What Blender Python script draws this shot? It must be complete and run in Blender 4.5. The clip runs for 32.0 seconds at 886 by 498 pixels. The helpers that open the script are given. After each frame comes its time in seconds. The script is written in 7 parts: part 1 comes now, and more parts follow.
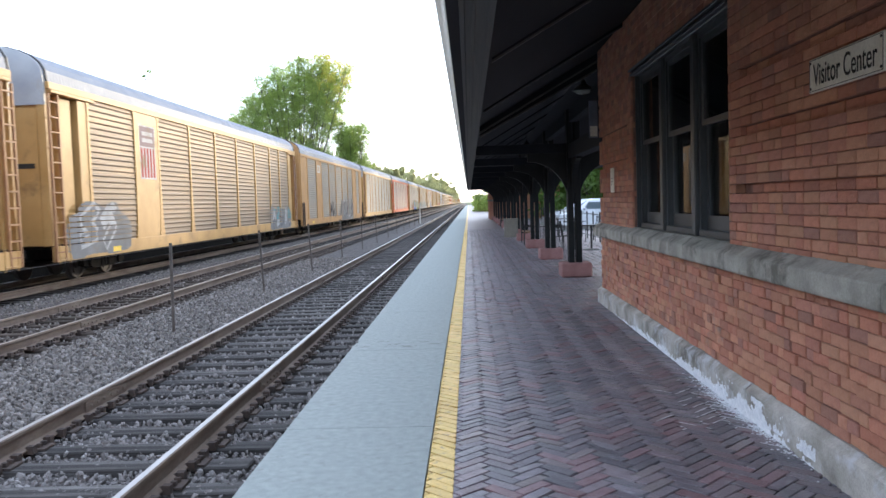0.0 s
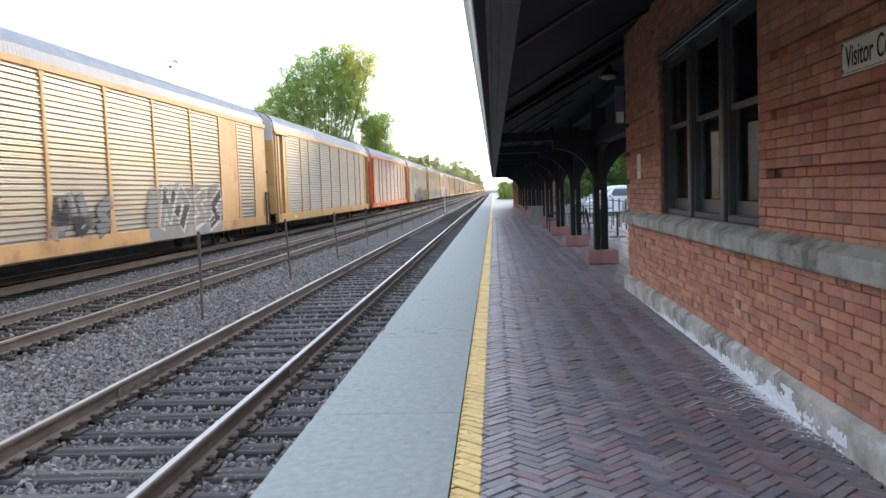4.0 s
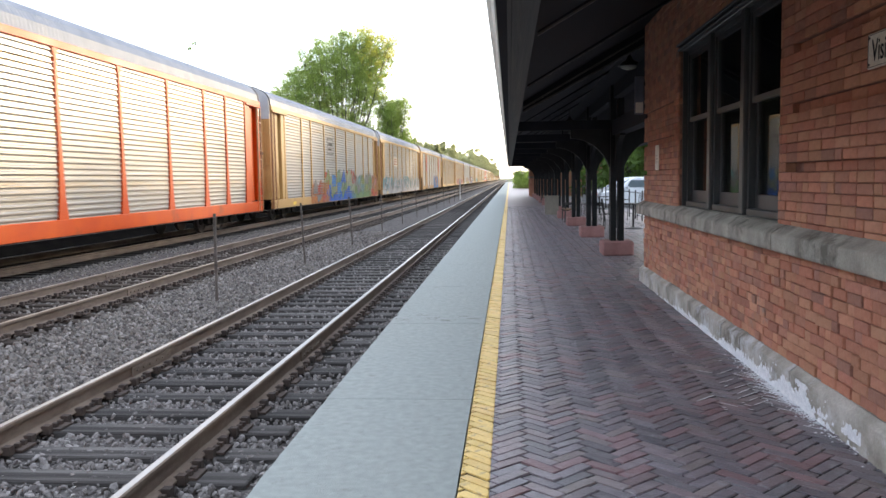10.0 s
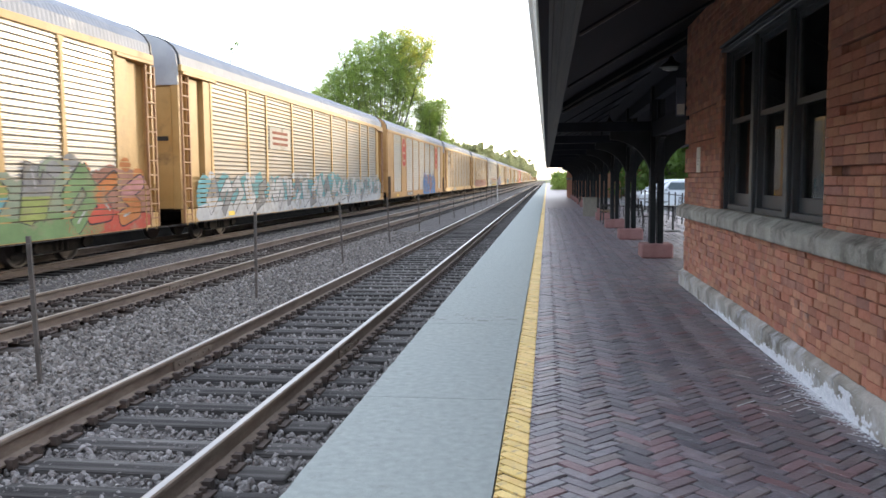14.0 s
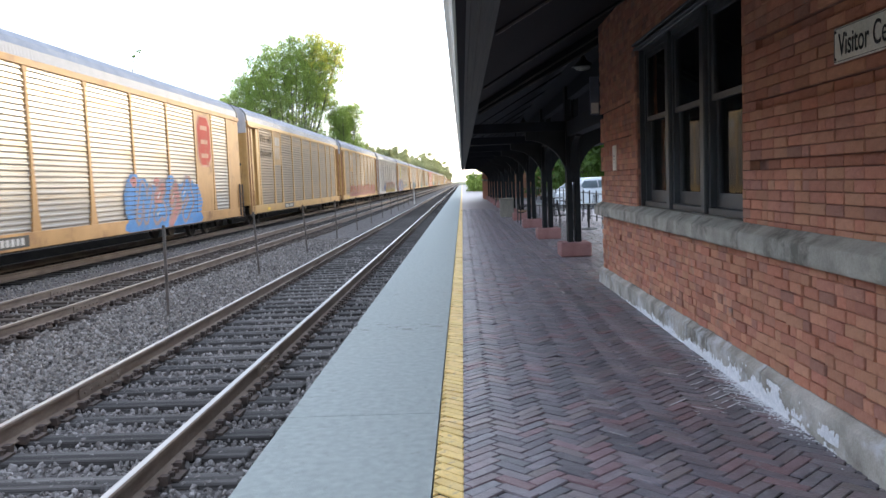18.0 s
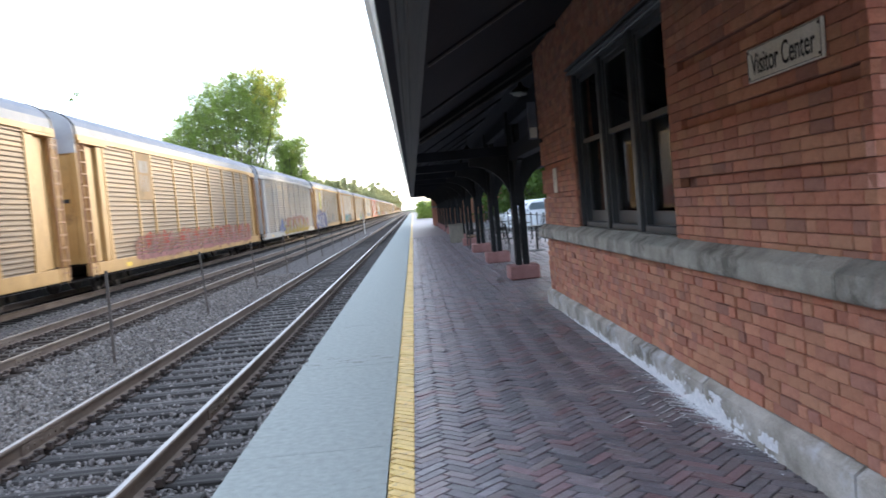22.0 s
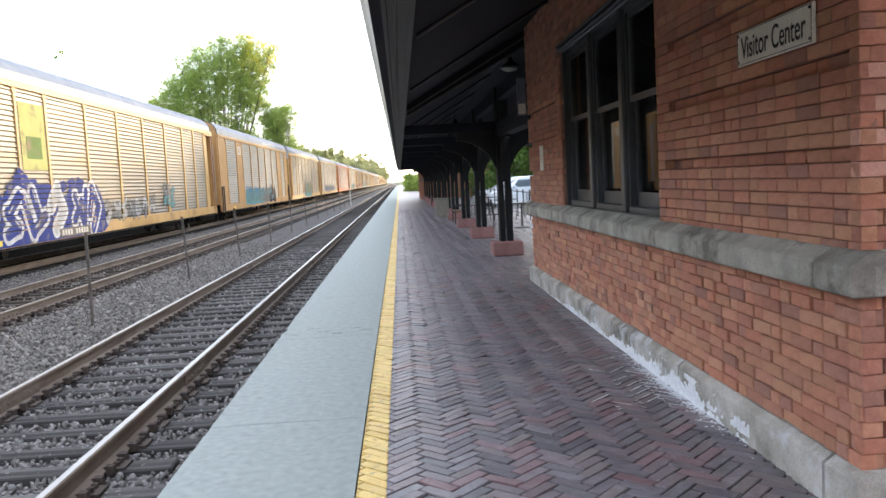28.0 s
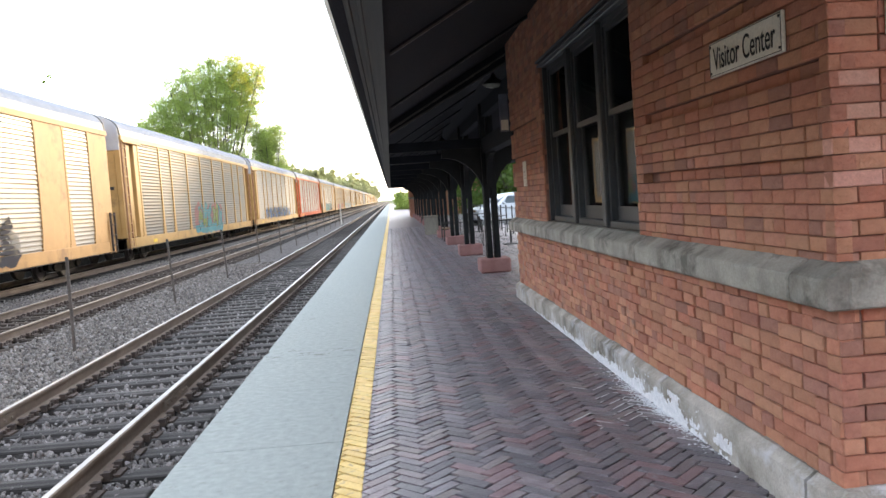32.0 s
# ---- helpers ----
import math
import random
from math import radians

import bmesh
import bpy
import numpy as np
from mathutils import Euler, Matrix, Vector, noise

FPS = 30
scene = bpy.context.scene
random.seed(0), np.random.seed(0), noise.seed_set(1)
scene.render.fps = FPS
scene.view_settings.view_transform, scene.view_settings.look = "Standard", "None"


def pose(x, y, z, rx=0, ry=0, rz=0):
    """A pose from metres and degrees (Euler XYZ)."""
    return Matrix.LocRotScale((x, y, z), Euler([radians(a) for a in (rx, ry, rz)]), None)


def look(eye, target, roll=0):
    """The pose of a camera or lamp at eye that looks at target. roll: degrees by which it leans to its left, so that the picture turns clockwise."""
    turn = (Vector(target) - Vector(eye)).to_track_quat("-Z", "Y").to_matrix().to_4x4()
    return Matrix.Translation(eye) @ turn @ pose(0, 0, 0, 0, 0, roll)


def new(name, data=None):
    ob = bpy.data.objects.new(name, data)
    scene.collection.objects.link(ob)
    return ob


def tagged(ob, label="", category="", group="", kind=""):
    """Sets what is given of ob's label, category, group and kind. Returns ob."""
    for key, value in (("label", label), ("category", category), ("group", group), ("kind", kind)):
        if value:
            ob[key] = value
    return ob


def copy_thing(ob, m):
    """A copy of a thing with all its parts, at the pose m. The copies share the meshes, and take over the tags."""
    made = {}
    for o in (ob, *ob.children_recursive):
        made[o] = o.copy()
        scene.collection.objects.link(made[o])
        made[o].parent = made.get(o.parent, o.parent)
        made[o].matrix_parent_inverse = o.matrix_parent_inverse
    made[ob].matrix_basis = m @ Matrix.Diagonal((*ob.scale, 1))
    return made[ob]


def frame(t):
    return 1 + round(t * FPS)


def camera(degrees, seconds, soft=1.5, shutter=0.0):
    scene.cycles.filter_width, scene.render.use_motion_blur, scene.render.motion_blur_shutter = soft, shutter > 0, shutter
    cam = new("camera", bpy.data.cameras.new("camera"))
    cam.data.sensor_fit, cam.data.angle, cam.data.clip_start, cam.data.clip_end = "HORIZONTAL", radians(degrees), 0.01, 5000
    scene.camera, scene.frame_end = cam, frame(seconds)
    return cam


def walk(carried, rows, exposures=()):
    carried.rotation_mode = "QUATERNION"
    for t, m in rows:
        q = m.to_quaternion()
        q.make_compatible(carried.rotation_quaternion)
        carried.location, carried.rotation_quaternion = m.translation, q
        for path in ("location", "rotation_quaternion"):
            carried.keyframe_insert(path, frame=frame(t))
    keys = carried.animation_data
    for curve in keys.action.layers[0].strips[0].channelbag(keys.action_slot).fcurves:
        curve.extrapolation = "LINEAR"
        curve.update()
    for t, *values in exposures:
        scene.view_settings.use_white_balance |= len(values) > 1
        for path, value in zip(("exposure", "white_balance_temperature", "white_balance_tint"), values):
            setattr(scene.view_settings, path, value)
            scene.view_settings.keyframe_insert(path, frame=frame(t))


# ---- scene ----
cam = camera(57.7, 32.0, shutter=0.3)
PATH = [
    (0, (0.086, -0.068, 1.556), (0.018, 1.927, 1.44), -1.8),
    (0.5, (0.079, -0.09, 1.552), (-0.001, 1.905, 1.431), -1.7),
    (1, (0.078, -0.081, 1.554), (-0.032, 1.912, 1.431), -1.6),
    (1.5, (0.073, -0.077, 1.554), (-0.052, 1.915, 1.424), -1.6),
    (2, (0.073, -0.07, 1.552), (-0.055, 1.921, 1.409), -1.6),
    (2.5, (0.069, -0.07, 1.55), (-0.059, 1.92, 1.398), -1.7),
    (4.5, (0.079, -0.079, 1.548), (-0.052, 1.912, 1.406), -2.2),
    (5, (0.082, -0.073, 1.547), (-0.044, 1.918, 1.396), -1.7),
    (5.5, (0.082, -0.076, 1.54), (-0.037, 1.914, 1.377), -0.8),
    (6, (0.079, -0.071, 1.539), (-0.055, 1.917, 1.367), -0.8),
    (6.5, (0.075, -0.066, 1.538), (-0.084, 1.919, 1.353), -1.2),
    (7, (0.072, -0.072, 1.541), (-0.103, 1.911, 1.356), -1.7),
    (7.5, (0.075, -0.067, 1.542), (-0.08, 1.919, 1.362), -1.5),
    (8, (0.071, -0.072, 1.544), (-0.052, 1.916, 1.371), -1.5),
    (8.5, (0.071, -0.068, 1.538), (-0.042, 1.921, 1.361), -1.5),
    (9, (0.067, -0.07, 1.543), (-0.064, 1.918, 1.365), -1.3),
    (9.5, (0.066, -0.071, 1.542), (-0.088, 1.915, 1.37), -0.9),
    (10, (0.068, -0.065, 1.541), (-0.098, 1.92, 1.368), -0.9),
    (10.5, (0.064, -0.078, 1.537), (-0.102, 1.907, 1.361), -1.1),
    (11, (0.065, -0.085, 1.537), (-0.112, 1.899, 1.354), -1.2),
    (11.5, (0.065, -0.088, 1.542), (-0.13, 1.894, 1.354), -1.3),
    (12, (0.057, -0.083, 1.537), (-0.158, 1.897, 1.347), -1.0),
    (12.5, (0.054, -0.085, 1.542), (-0.176, 1.893, 1.355), -0.7),
    (13, (0.057, -0.081, 1.541), (-0.159, 1.899, 1.359), -0.7),
    (13.5, (0.058, -0.078, 1.542), (-0.157, 1.902, 1.363), -0.5),
    (14, (0.054, -0.091, 1.541), (-0.202, 1.885, 1.37), -0.4),
    (14.5, (0.054, -0.094, 1.536), (-0.265, 1.873, 1.372), -0.8),
    (16.5, (0.112, 0.055, 1.55), (-0.272, 2.011, 1.386), -1.0),
    (17, (0.031, 0.082, 1.556), (-0.241, 2.054, 1.368), -2.5),
    (17.5, (-0.019, 0.119, 1.552), (-0.11, 2.106, 1.352), -2.5),
    (18, (0.004, 0.134, 1.552), (-0.05, 2.127, 1.386), -2.2),
    (18.5, (0.043, 0.183, 1.56), (-0.053, 2.175, 1.422), -3.0),
    (19, (0.064, 0.154, 1.552), (-0.054, 2.145, 1.403), -3.9),
    (19.5, (0.063, 0.154, 1.558), (-0.105, 2.143, 1.426), -3.2),
    (20, (0.063, 0.168, 1.56), (-0.113, 2.158, 1.458), -2.5),
    (20.5, (0.065, 0.172, 1.563), (-0.096, 2.163, 1.47), -1.9),
    (21, (0.074, 0.163, 1.565), (-0.06, 2.157, 1.484), -1.6),
    (21.5, (0.063, 0.151, 1.566), (-0.052, 2.147, 1.492), -3.2),
    (22, (0.085, 0.096, 1.572), (0.151, 2.092, 1.466), -5.1),
    (22.5, (0.086, 0.085, 1.571), (0.293, 2.07, 1.441), -5.1),
    (23, (0.102, 0.064, 1.561), (0.401, 2.037, 1.414), -4.5),
    (23.5, (0.123, 0.06, 1.575), (0.508, 2.017, 1.424), -4.7),
    (24, (0.136, 0.064, 1.573), (0.558, 2.014, 1.435), -5.4),
    (24.5, (0.141, 0.052, 1.569), (0.594, 1.995, 1.428), -5.9),
    (26.5, (0.143, 0.103, 1.572), (0.477, 2.071, 1.442), -2.6),
    (27, (0.12, 0.136, 1.566), (0.377, 2.112, 1.405), -2.8),
    (27.5, (0.119, 0.125, 1.564), (0.298, 2.109, 1.391), -2.8),
    (28, (0.111, 0.125, 1.569), (0.209, 2.116, 1.396), -3.0),
    (28.5, (0.122, 0.122, 1.572), (0.173, 2.114, 1.398), -3.7),
    (29, (0.123, 0.127, 1.575), (0.167, 2.119, 1.4), -3.9),
    (29.5, (0.109, 0.133, 1.572), (0.143, 2.125, 1.395), -3.7),
    (30, (0.083, 0.146, 1.547), (0.116, 2.138, 1.362), -3.6),
    (30.5, (0.118, 0.149, 1.548), (0.211, 2.137, 1.356), -4.0),
    (31, (0.166, 0.163, 1.551), (0.297, 2.151, 1.376), -4.3),
    (31.5, (0.209, 0.199, 1.558), (0.341, 2.189, 1.411), -4.4),
    (32, (0.228, 0.213, 1.562), (0.347, 2.205, 1.431), -4.0),
]
EXPOSURES = [(0, 2.99, 6200, 10), (1.5, 3.05, 6600, 10), (5, 2.96, 6500, 10), (9, 2.95, 6750, 10), (12, 2.98, 7000, 12), (14.5, 2.94, 6600, 10), (17, 2.88, 6150, 10), (18.5, 2.93, 6500, 10), (20, 2.92, 6400, 10), (21.8, 2.95, 6250, 10), (23, 3.42, 6650, 10), (24.5, 3.55, 7000, 10), (26.5, 3.36, 7050, 10), (28, 3.22, 6900, 10), (30, 3.17, 6650, 10), (31, 3.28, 6750, 10), (32, 3.33, 7000, 10)]
walk(cam, [(t, look(eye, target, roll)) for t, eye, target, roll in PATH], EXPOSURES)

# ---- light ----
SUN_AZ, SUN_EL = radians(31), radians(9)   # to the right of the track's direction, above the horizon
world = bpy.data.worlds.new("world")
scene.world = world
world.use_nodes = True
wn = world.node_tree
sky = wn.nodes.new("ShaderNodeTexSky")
sky.sky_type, sky.sun_disc = "NISHITA", False
sky.sun_elevation, sky.sun_rotation = SUN_EL, SUN_AZ
sky.air_density, sky.dust_density, sky.ozone_density = 1.0, 2.0, 2.0
# thin bright evening haze over the clear sky
haze = wn.nodes.new("ShaderNodeMixRGB")
haze.inputs[0].default_value, haze.inputs[2].default_value = 0.8, (1.84, 2.05, 2.52, 1)
wn.links.new(sky.outputs[0], haze.inputs[1])
wn.links.new(haze.outputs[0], wn.nodes["Background"].inputs[0])
wn.nodes["Background"].inputs[1].default_value = 0.15
sun = new("sun", bpy.data.lights.new("sun", "SUN"))
sun.data.energy, sun.data.angle, sun.data.color = 0.36, radians(3), (1.0, 0.81, 0.57)
sun.matrix_world = look((0, 0, 0), (-math.sin(SUN_AZ) * math.cos(SUN_EL), -math.cos(SUN_AZ) * math.cos(SUN_EL), -math.sin(SUN_EL)))


# ---- materials ----
def material(name, colours, scale=8.0, rough=0.7, metal=0.0, bump=0.15, grain=60.0, detail=4.0, island=False, per_object=0.0, stretch=(1, 1, 1), stain=None, spec=0.5, palette=None):
    """A surface: two colours mixed by a large noise, fine grain in the bump, roughness varied; per_object varies the value piece by piece;
    stain: (colour, scale, amount); palette: colours dealt out piece by piece."""
    m = bpy.data.materials.new(name)
    m.use_nodes = True
    t = m.node_tree
    n, l = t.nodes, t.links
    b = n["Principled BSDF"]
    co = n.new("ShaderNodeTexCoord")
    mp = n.new("ShaderNodeMapping")
    mp.inputs["Scale"].default_value = stretch
    l.new(co.outputs["Object"], mp.inputs["Vector"])
    big = n.new("ShaderNodeTexNoise")
    big.inputs["Scale"].default_value, big.inputs["Detail"].default_value = scale, detail
    l.new(mp.outputs[0], big.inputs["Vector"])
    ramp = n.new("ShaderNodeValToRGB")
    ramp.color_ramp.elements[0].position, ramp.color_ramp.elements[1].position = 0.32, 0.68
    ramp.color_ramp.elements[0].color = (*colours[0], 1)
    ramp.color_ramp.elements[1].color = (*colours[1], 1)
    if len(colours) > 2:
        e = ramp.color_ramp.elements.new(0.5)
        e.color = (*colours[2], 1)
    l.new(big.outputs["Fac"], ramp.inputs[0])
    colour = ramp.outputs[0]
    fine = n.new("ShaderNodeTexNoise")
    fine.inputs["Scale"].default_value, fine.inputs["Detail"].default_value = grain, 3.0
    l.new(mp.outputs[0], fine.inputs["Vector"])
    mul = n.new("ShaderNodeMapRange")
    mul.inputs["To Min"].default_value, mul.inputs["To Max"].default_value = 0.72, 1.28
    l.new(fine.outputs["Fac"], mul.inputs["Value"])
    hs = n.new("ShaderNodeHueSaturation")
    l.new(mul.outputs[0], hs.inputs["Value"])
    l.new(colour, hs.inputs["Color"])
    colour = hs.outputs[0]
    if per_object:
        src = n.new("ShaderNodeNewGeometry").outputs["Random Per Island"] if island else n.new("ShaderNodeObjectInfo").outputs["Random"]
        r = n.new("ShaderNodeMapRange")
        r.inputs["To Min"].default_value, r.inputs["To Max"].default_value = 1 - per_object, 1 + per_object
        l.new(src, r.inputs["Value"])
        h2 = n.new("ShaderNodeHueSaturation")
        l.new(r.outputs[0], h2.inputs["Value"])
        l.new(colour, h2.inputs["Color"])
        hue = n.new("ShaderNodeMapRange")
        hue.inputs["To Min"].default_value, hue.inputs["To Max"].default_value = 0.495, 0.506
        mm = n.new("ShaderNodeMath")
        mm.operation = "FRACT"
        m7 = n.new("ShaderNodeMath")
        m7.operation, m7.inputs[1].default_value = "MULTIPLY", 7.31
        l.new(src, m7.inputs[0])
        l.new(m7.outputs[0], mm.inputs[0])
        l.new(mm.outputs[0], hue.inputs["Value"])
        l.new(hue.outputs[0], h2.inputs["Hue"])
        colour = h2.outputs[0]
        if palette:
            m13 = n.new("ShaderNodeMath")
            m13.operation, m13.inputs[1].default_value = "MULTIPLY", 13.7
            fr = n.new("ShaderNodeMath")
            fr.operation = "FRACT"
            l.new(src, m13.inputs[0])
            l.new(m13.outputs[0], fr.inputs[0])
            pr = n.new("ShaderNodeValToRGB")
            pr.color_ramp.interpolation = "CONSTANT"
            el = pr.color_ramp.elements
            el.remove(el[1])
            el[0].position, el[0].color = 0.0, (*palette[0], 1)
            for i, c in enumerate(palette[1:], 1):
                el.new(i / len(palette)).color = (*c, 1)
            l.new(fr.outputs[0], pr.inputs[0])
            pm = n.new("ShaderNodeMixRGB")
            pm.inputs[0].default_value = 0.5
            l.new(colour, pm.inputs[1])
            l.new(pr.outputs[0], pm.inputs[2])
            colour = pm.outputs[0]
    if stain:
        s = n.new("ShaderNodeTexNoise")
        s.inputs["Scale"].default_value, s.inputs["Detail"].default_value, s.inputs["Roughness"].default_value = stain[1], 6.0, 0.7
        l.new(mp.outputs[0], s.inputs["Vector"])
        sr = n.new("ShaderNodeMapRange")
        sr.inputs["From Min"].default_value, sr.inputs["From Max"].default_value = 0.62 - 0.2 * stain[2], 0.72 - 0.12 * stain[2]
        l.new(s.outputs["Fac"], sr.inputs["Value"])
        mix = n.new("ShaderNodeMix")
        mix.data_type = "RGBA"
        mix.inputs["B"].default_value = (*stain[0], 1)
        for i in mix.inputs:
            if i.type == "RGBA" and i.name == "B":
                i.default_value = (*stain[0], 1)
            if i.type == "RGBA" and i.name == "A":
                l.new(colour, i)
        ms = n.new("ShaderNodeMath")
        ms.operation, ms.inputs[1].default_value = "MULTIPLY", 0.85
        l.new(sr.outputs[0], ms.inputs[0])
        l.new(ms.outputs[0], mix.inputs[0])
        colour = [o for o in mix.outputs if o.type == "RGBA"][0]
    l.new(colour, b.inputs["Base Color"])
    rr = n.new("ShaderNodeMapRange")
    rr.inputs["To Min"].default_value, rr.inputs["To Max"].default_value = max(0.03, rough - 0.12), min(1.0, rough + 0.12)
    l.new(big.outputs["Fac"], rr.inputs["Value"])
    l.new(rr.outputs[0], b.inputs["Roughness"])
    b.inputs["Metallic"].default_value = metal
    b.inputs["Specular IOR Level"].default_value = spec
    if bump:
        bp = n.new("ShaderNodeBump")
        bp.inputs["Strength"].default_value, bp.inputs["Distance"].default_value = bump, 0.01
        l.new(fine.outputs["Fac"], bp.inputs["Height"])
        l.new(bp.outputs[0], b.inputs["Normal"])
    return m


M = {}
M["concrete"] = material("platform_concrete", [(0.282, 0.312, 0.291), (0.350, 0.380, 0.355)], 16.0, 0.9, bump=0.8, grain=150, detail=12.0, spec=0.2, stain=((0.235, 0.25, 0.222), 11, 0.14))
M["spalled"] = material("rough_spalled_concrete", [(0.17, 0.18, 0.16), (0.27, 0.285, 0.26)], 30, 0.95, bump=0.8, grain=120, spec=0.2)
M["yellow"] = material("yellow_paint", [(0.62, 0.41, 0.115), (0.72, 0.52, 0.20)], 6, 0.6, bump=0.3, grain=90, per_object=0.08, stain=((0.30, 0.22, 0.14), 14, 0.35))
M["paver"] = material("brick_paver", [(0.115, 0.098, 0.108), (0.27, 0.235, 0.248), (0.185, 0.16, 0.172)], 12, 0.36, bump=0.7, grain=90, per_object=0.42, palette=[(0.165, 0.146, 0.162), (0.115, 0.115, 0.137), (0.22, 0.182, 0.19), (0.25, 0.122, 0.128), (0.15, 0.15, 0.172), (0.25, 0.212, 0.20), (0.095, 0.096, 0.115), (0.21, 0.15, 0.16), (0.14, 0.152, 0.165)], stain=((0.29, 0.285, 0.30), 7.0, 0.25))
M["paver_stuff"] = material("brick_paver_field", [(0.115, 0.098, 0.108), (0.27, 0.235, 0.248), (0.185, 0.16, 0.172)], 12, 0.36, bump=0.7, grain=90, per_object=0.42, island=True, palette=[(0.165, 0.146, 0.162), (0.115, 0.115, 0.137), (0.22, 0.182, 0.19), (0.25, 0.122, 0.128), (0.15, 0.15, 0.172), (0.25, 0.212, 0.20), (0.095, 0.096, 0.115), (0.21, 0.15, 0.16), (0.14, 0.152, 0.165)], stain=((0.29, 0.285, 0.30), 7.0, 0.25))
M["sand_joint"] = material("paver_joint", [(0.008, 0.0075, 0.007), (0.02, 0.018, 0.017)], 20, 0.97, bump=0.4, spec=0.03)
M["brick"] = material("red_brick", [(0.33, 0.138, 0.09), (0.56, 0.285, 0.19), (0.45, 0.208, 0.138)], 9, 0.85, bump=0.8, grain=45, spec=0.3, per_object=0.28, palette=[(0.48, 0.20, 0.128), (0.56, 0.29, 0.17), (0.40, 0.165, 0.118), (0.55, 0.30, 0.185), (0.45, 0.21, 0.15), (0.31, 0.165, 0.135), (0.52, 0.205, 0.13), (0.48, 0.24, 0.145)], stain=((0.33, 0.225, 0.185), 3.5, 0.25))
M["brick_stuff"] = material("red_brick_field", [(0.33, 0.138, 0.09), (0.56, 0.285, 0.19), (0.45, 0.208, 0.138)], 9, 0.85, bump=0.8, grain=45, spec=0.3, per_object=0.28, island=True, palette=[(0.48, 0.20, 0.128), (0.56, 0.29, 0.17), (0.40, 0.165, 0.118), (0.55, 0.30, 0.185), (0.45, 0.21, 0.15), (0.31, 0.165, 0.135), (0.52, 0.205, 0.13), (0.48, 0.24, 0.145)], stain=((0.33, 0.225, 0.185), 3.5, 0.25))
M["pink_brick"] = material("pink_repair_brick", [(0.58, 0.30, 0.22), (0.67, 0.38, 0.29)], 6, 0.8, bump=0.35, grain=90, per_object=0.10)
M["mortar"] = material("red_mortar", [(0.20, 0.108, 0.084), (0.31, 0.18, 0.142)], 9, 0.97, bump=0.4, spec=0.1)
M["sandstone"] = material("grey_sandstone", [(0.24, 0.226, 0.192), (0.43, 0.405, 0.35)], 4.6, 0.9, bump=0.35, grain=80, detail=9.0, per_object=0.18, spec=0.25, stain=((0.115, 0.107, 0.09), 2.8, 0.5))
M["foundation"] = material("limestone_foundation", [(0.19, 0.175, 0.145), (0.56, 0.535, 0.48), (0.40, 0.375, 0.325)], 3.4, 0.92, bump=0.6, grain=70, detail=12.0, spec=0.25, stain=((0.62, 0.63, 0.64), 4.2, 0.5))
M["efflorescence"] = material("white_salt_crust", [(0.70, 0.72, 0.74), (0.86, 0.87, 0.88)], 25, 0.97, bump=0.9, grain=90)
M["dark_paint"] = material("dark_green_paint", [(0.011, 0.0125, 0.014), (0.02, 0.022, 0.023)], 3, 0.6, bump=0.1, spec=0.18)
M["canopy_dark"] = material("dark_canopy_boards", [(0.010, 0.0115, 0.016), (0.018, 0.0205, 0.027)], 2, 0.75, bump=0.25, stretch=(1, 0.2, 1), spec=0.2)
M["fascia"] = material("weathered_grey_fascia", [(0.016, 0.015, 0.014), (0.075, 0.068, 0.06), (0.032, 0.03, 0.028)], 5, 0.6, bump=0.25, stretch=(5, 0.12, 5))
M["gutter"] = material("pale_gutter_metal", [(0.68, 0.66, 0.58), (0.80, 0.78, 0.70)], 3, 0.5, metal=0.0, bump=0.05, stretch=(1, 0.2, 1))
M["window_paint"] = material("dark_window_frame_paint", [(0.034, 0.038, 0.041), (0.068, 0.072, 0.074)], 3, 0.42, bump=0.1, stretch=(1, 1, 0.2), spec=0.5)
M["blind"] = material("dark_grey_backing_cloth", [(0.10, 0.102, 0.115), (0.16, 0.163, 0.18)], 4, 0.9, bump=0.2, stretch=(1, 6, 0.3), spec=0.1)
M["white_sign"] = material("aged_white_sign_enamel", [(0.66, 0.64, 0.55), (0.78, 0.76, 0.68)], 6, 0.4, bump=0.04)
M["sign_letter"] = material("sign_lettering_paint", [(0.035, 0.037, 0.037), (0.06, 0.06, 0.058)], 10, 0.7, bump=0.0, spec=0.1)
M["steel"] = material("rail_head_steel", [(0.30, 0.29, 0.28), (0.39, 0.38, 0.37)], 2, 0.38, metal=1.0, bump=0.03, stretch=(1, 0.05, 1))
M["rust"] = material("rusty_rail", [(0.115, 0.082, 0.06), (0.20, 0.155, 0.12)], 6, 0.85, bump=0.3, stretch=(1, 0.3, 1), stain=((0.09, 0.06, 0.045), 3.0, 0.3))
M["fastening"] = material("dark_rusty_fastenings", [(0.035, 0.026, 0.022), (0.075, 0.052, 0.04)], 9, 0.9, bump=0.3)
M["tie"] = material("weathered_timber_tie", [(0.024, 0.022, 0.021), (0.125, 0.119, 0.112), (0.052, 0.048, 0.045)], 3, 0.9, bump=0.9, grain=26, per_object=0.4, stretch=(0.2, 4, 4), spec=0.25, stain=((0.19, 0.185, 0.18), 5.0, 0.2))
M["tie_stuff"] = material("weathered_timber_ties_far", [(0.022, 0.020, 0.019), (0.075, 0.07, 0.066)], 3, 0.92, bump=0.5, grain=30, per_object=0.3, island=True, stretch=(0.25, 3, 3), spec=0.1)
M["ballast_bed"] = material("ballast_bed", [(0.03, 0.027, 0.026), (0.14, 0.13, 0.124)], 16, 0.95, bump=1.0, grain=30, spec=0.1)
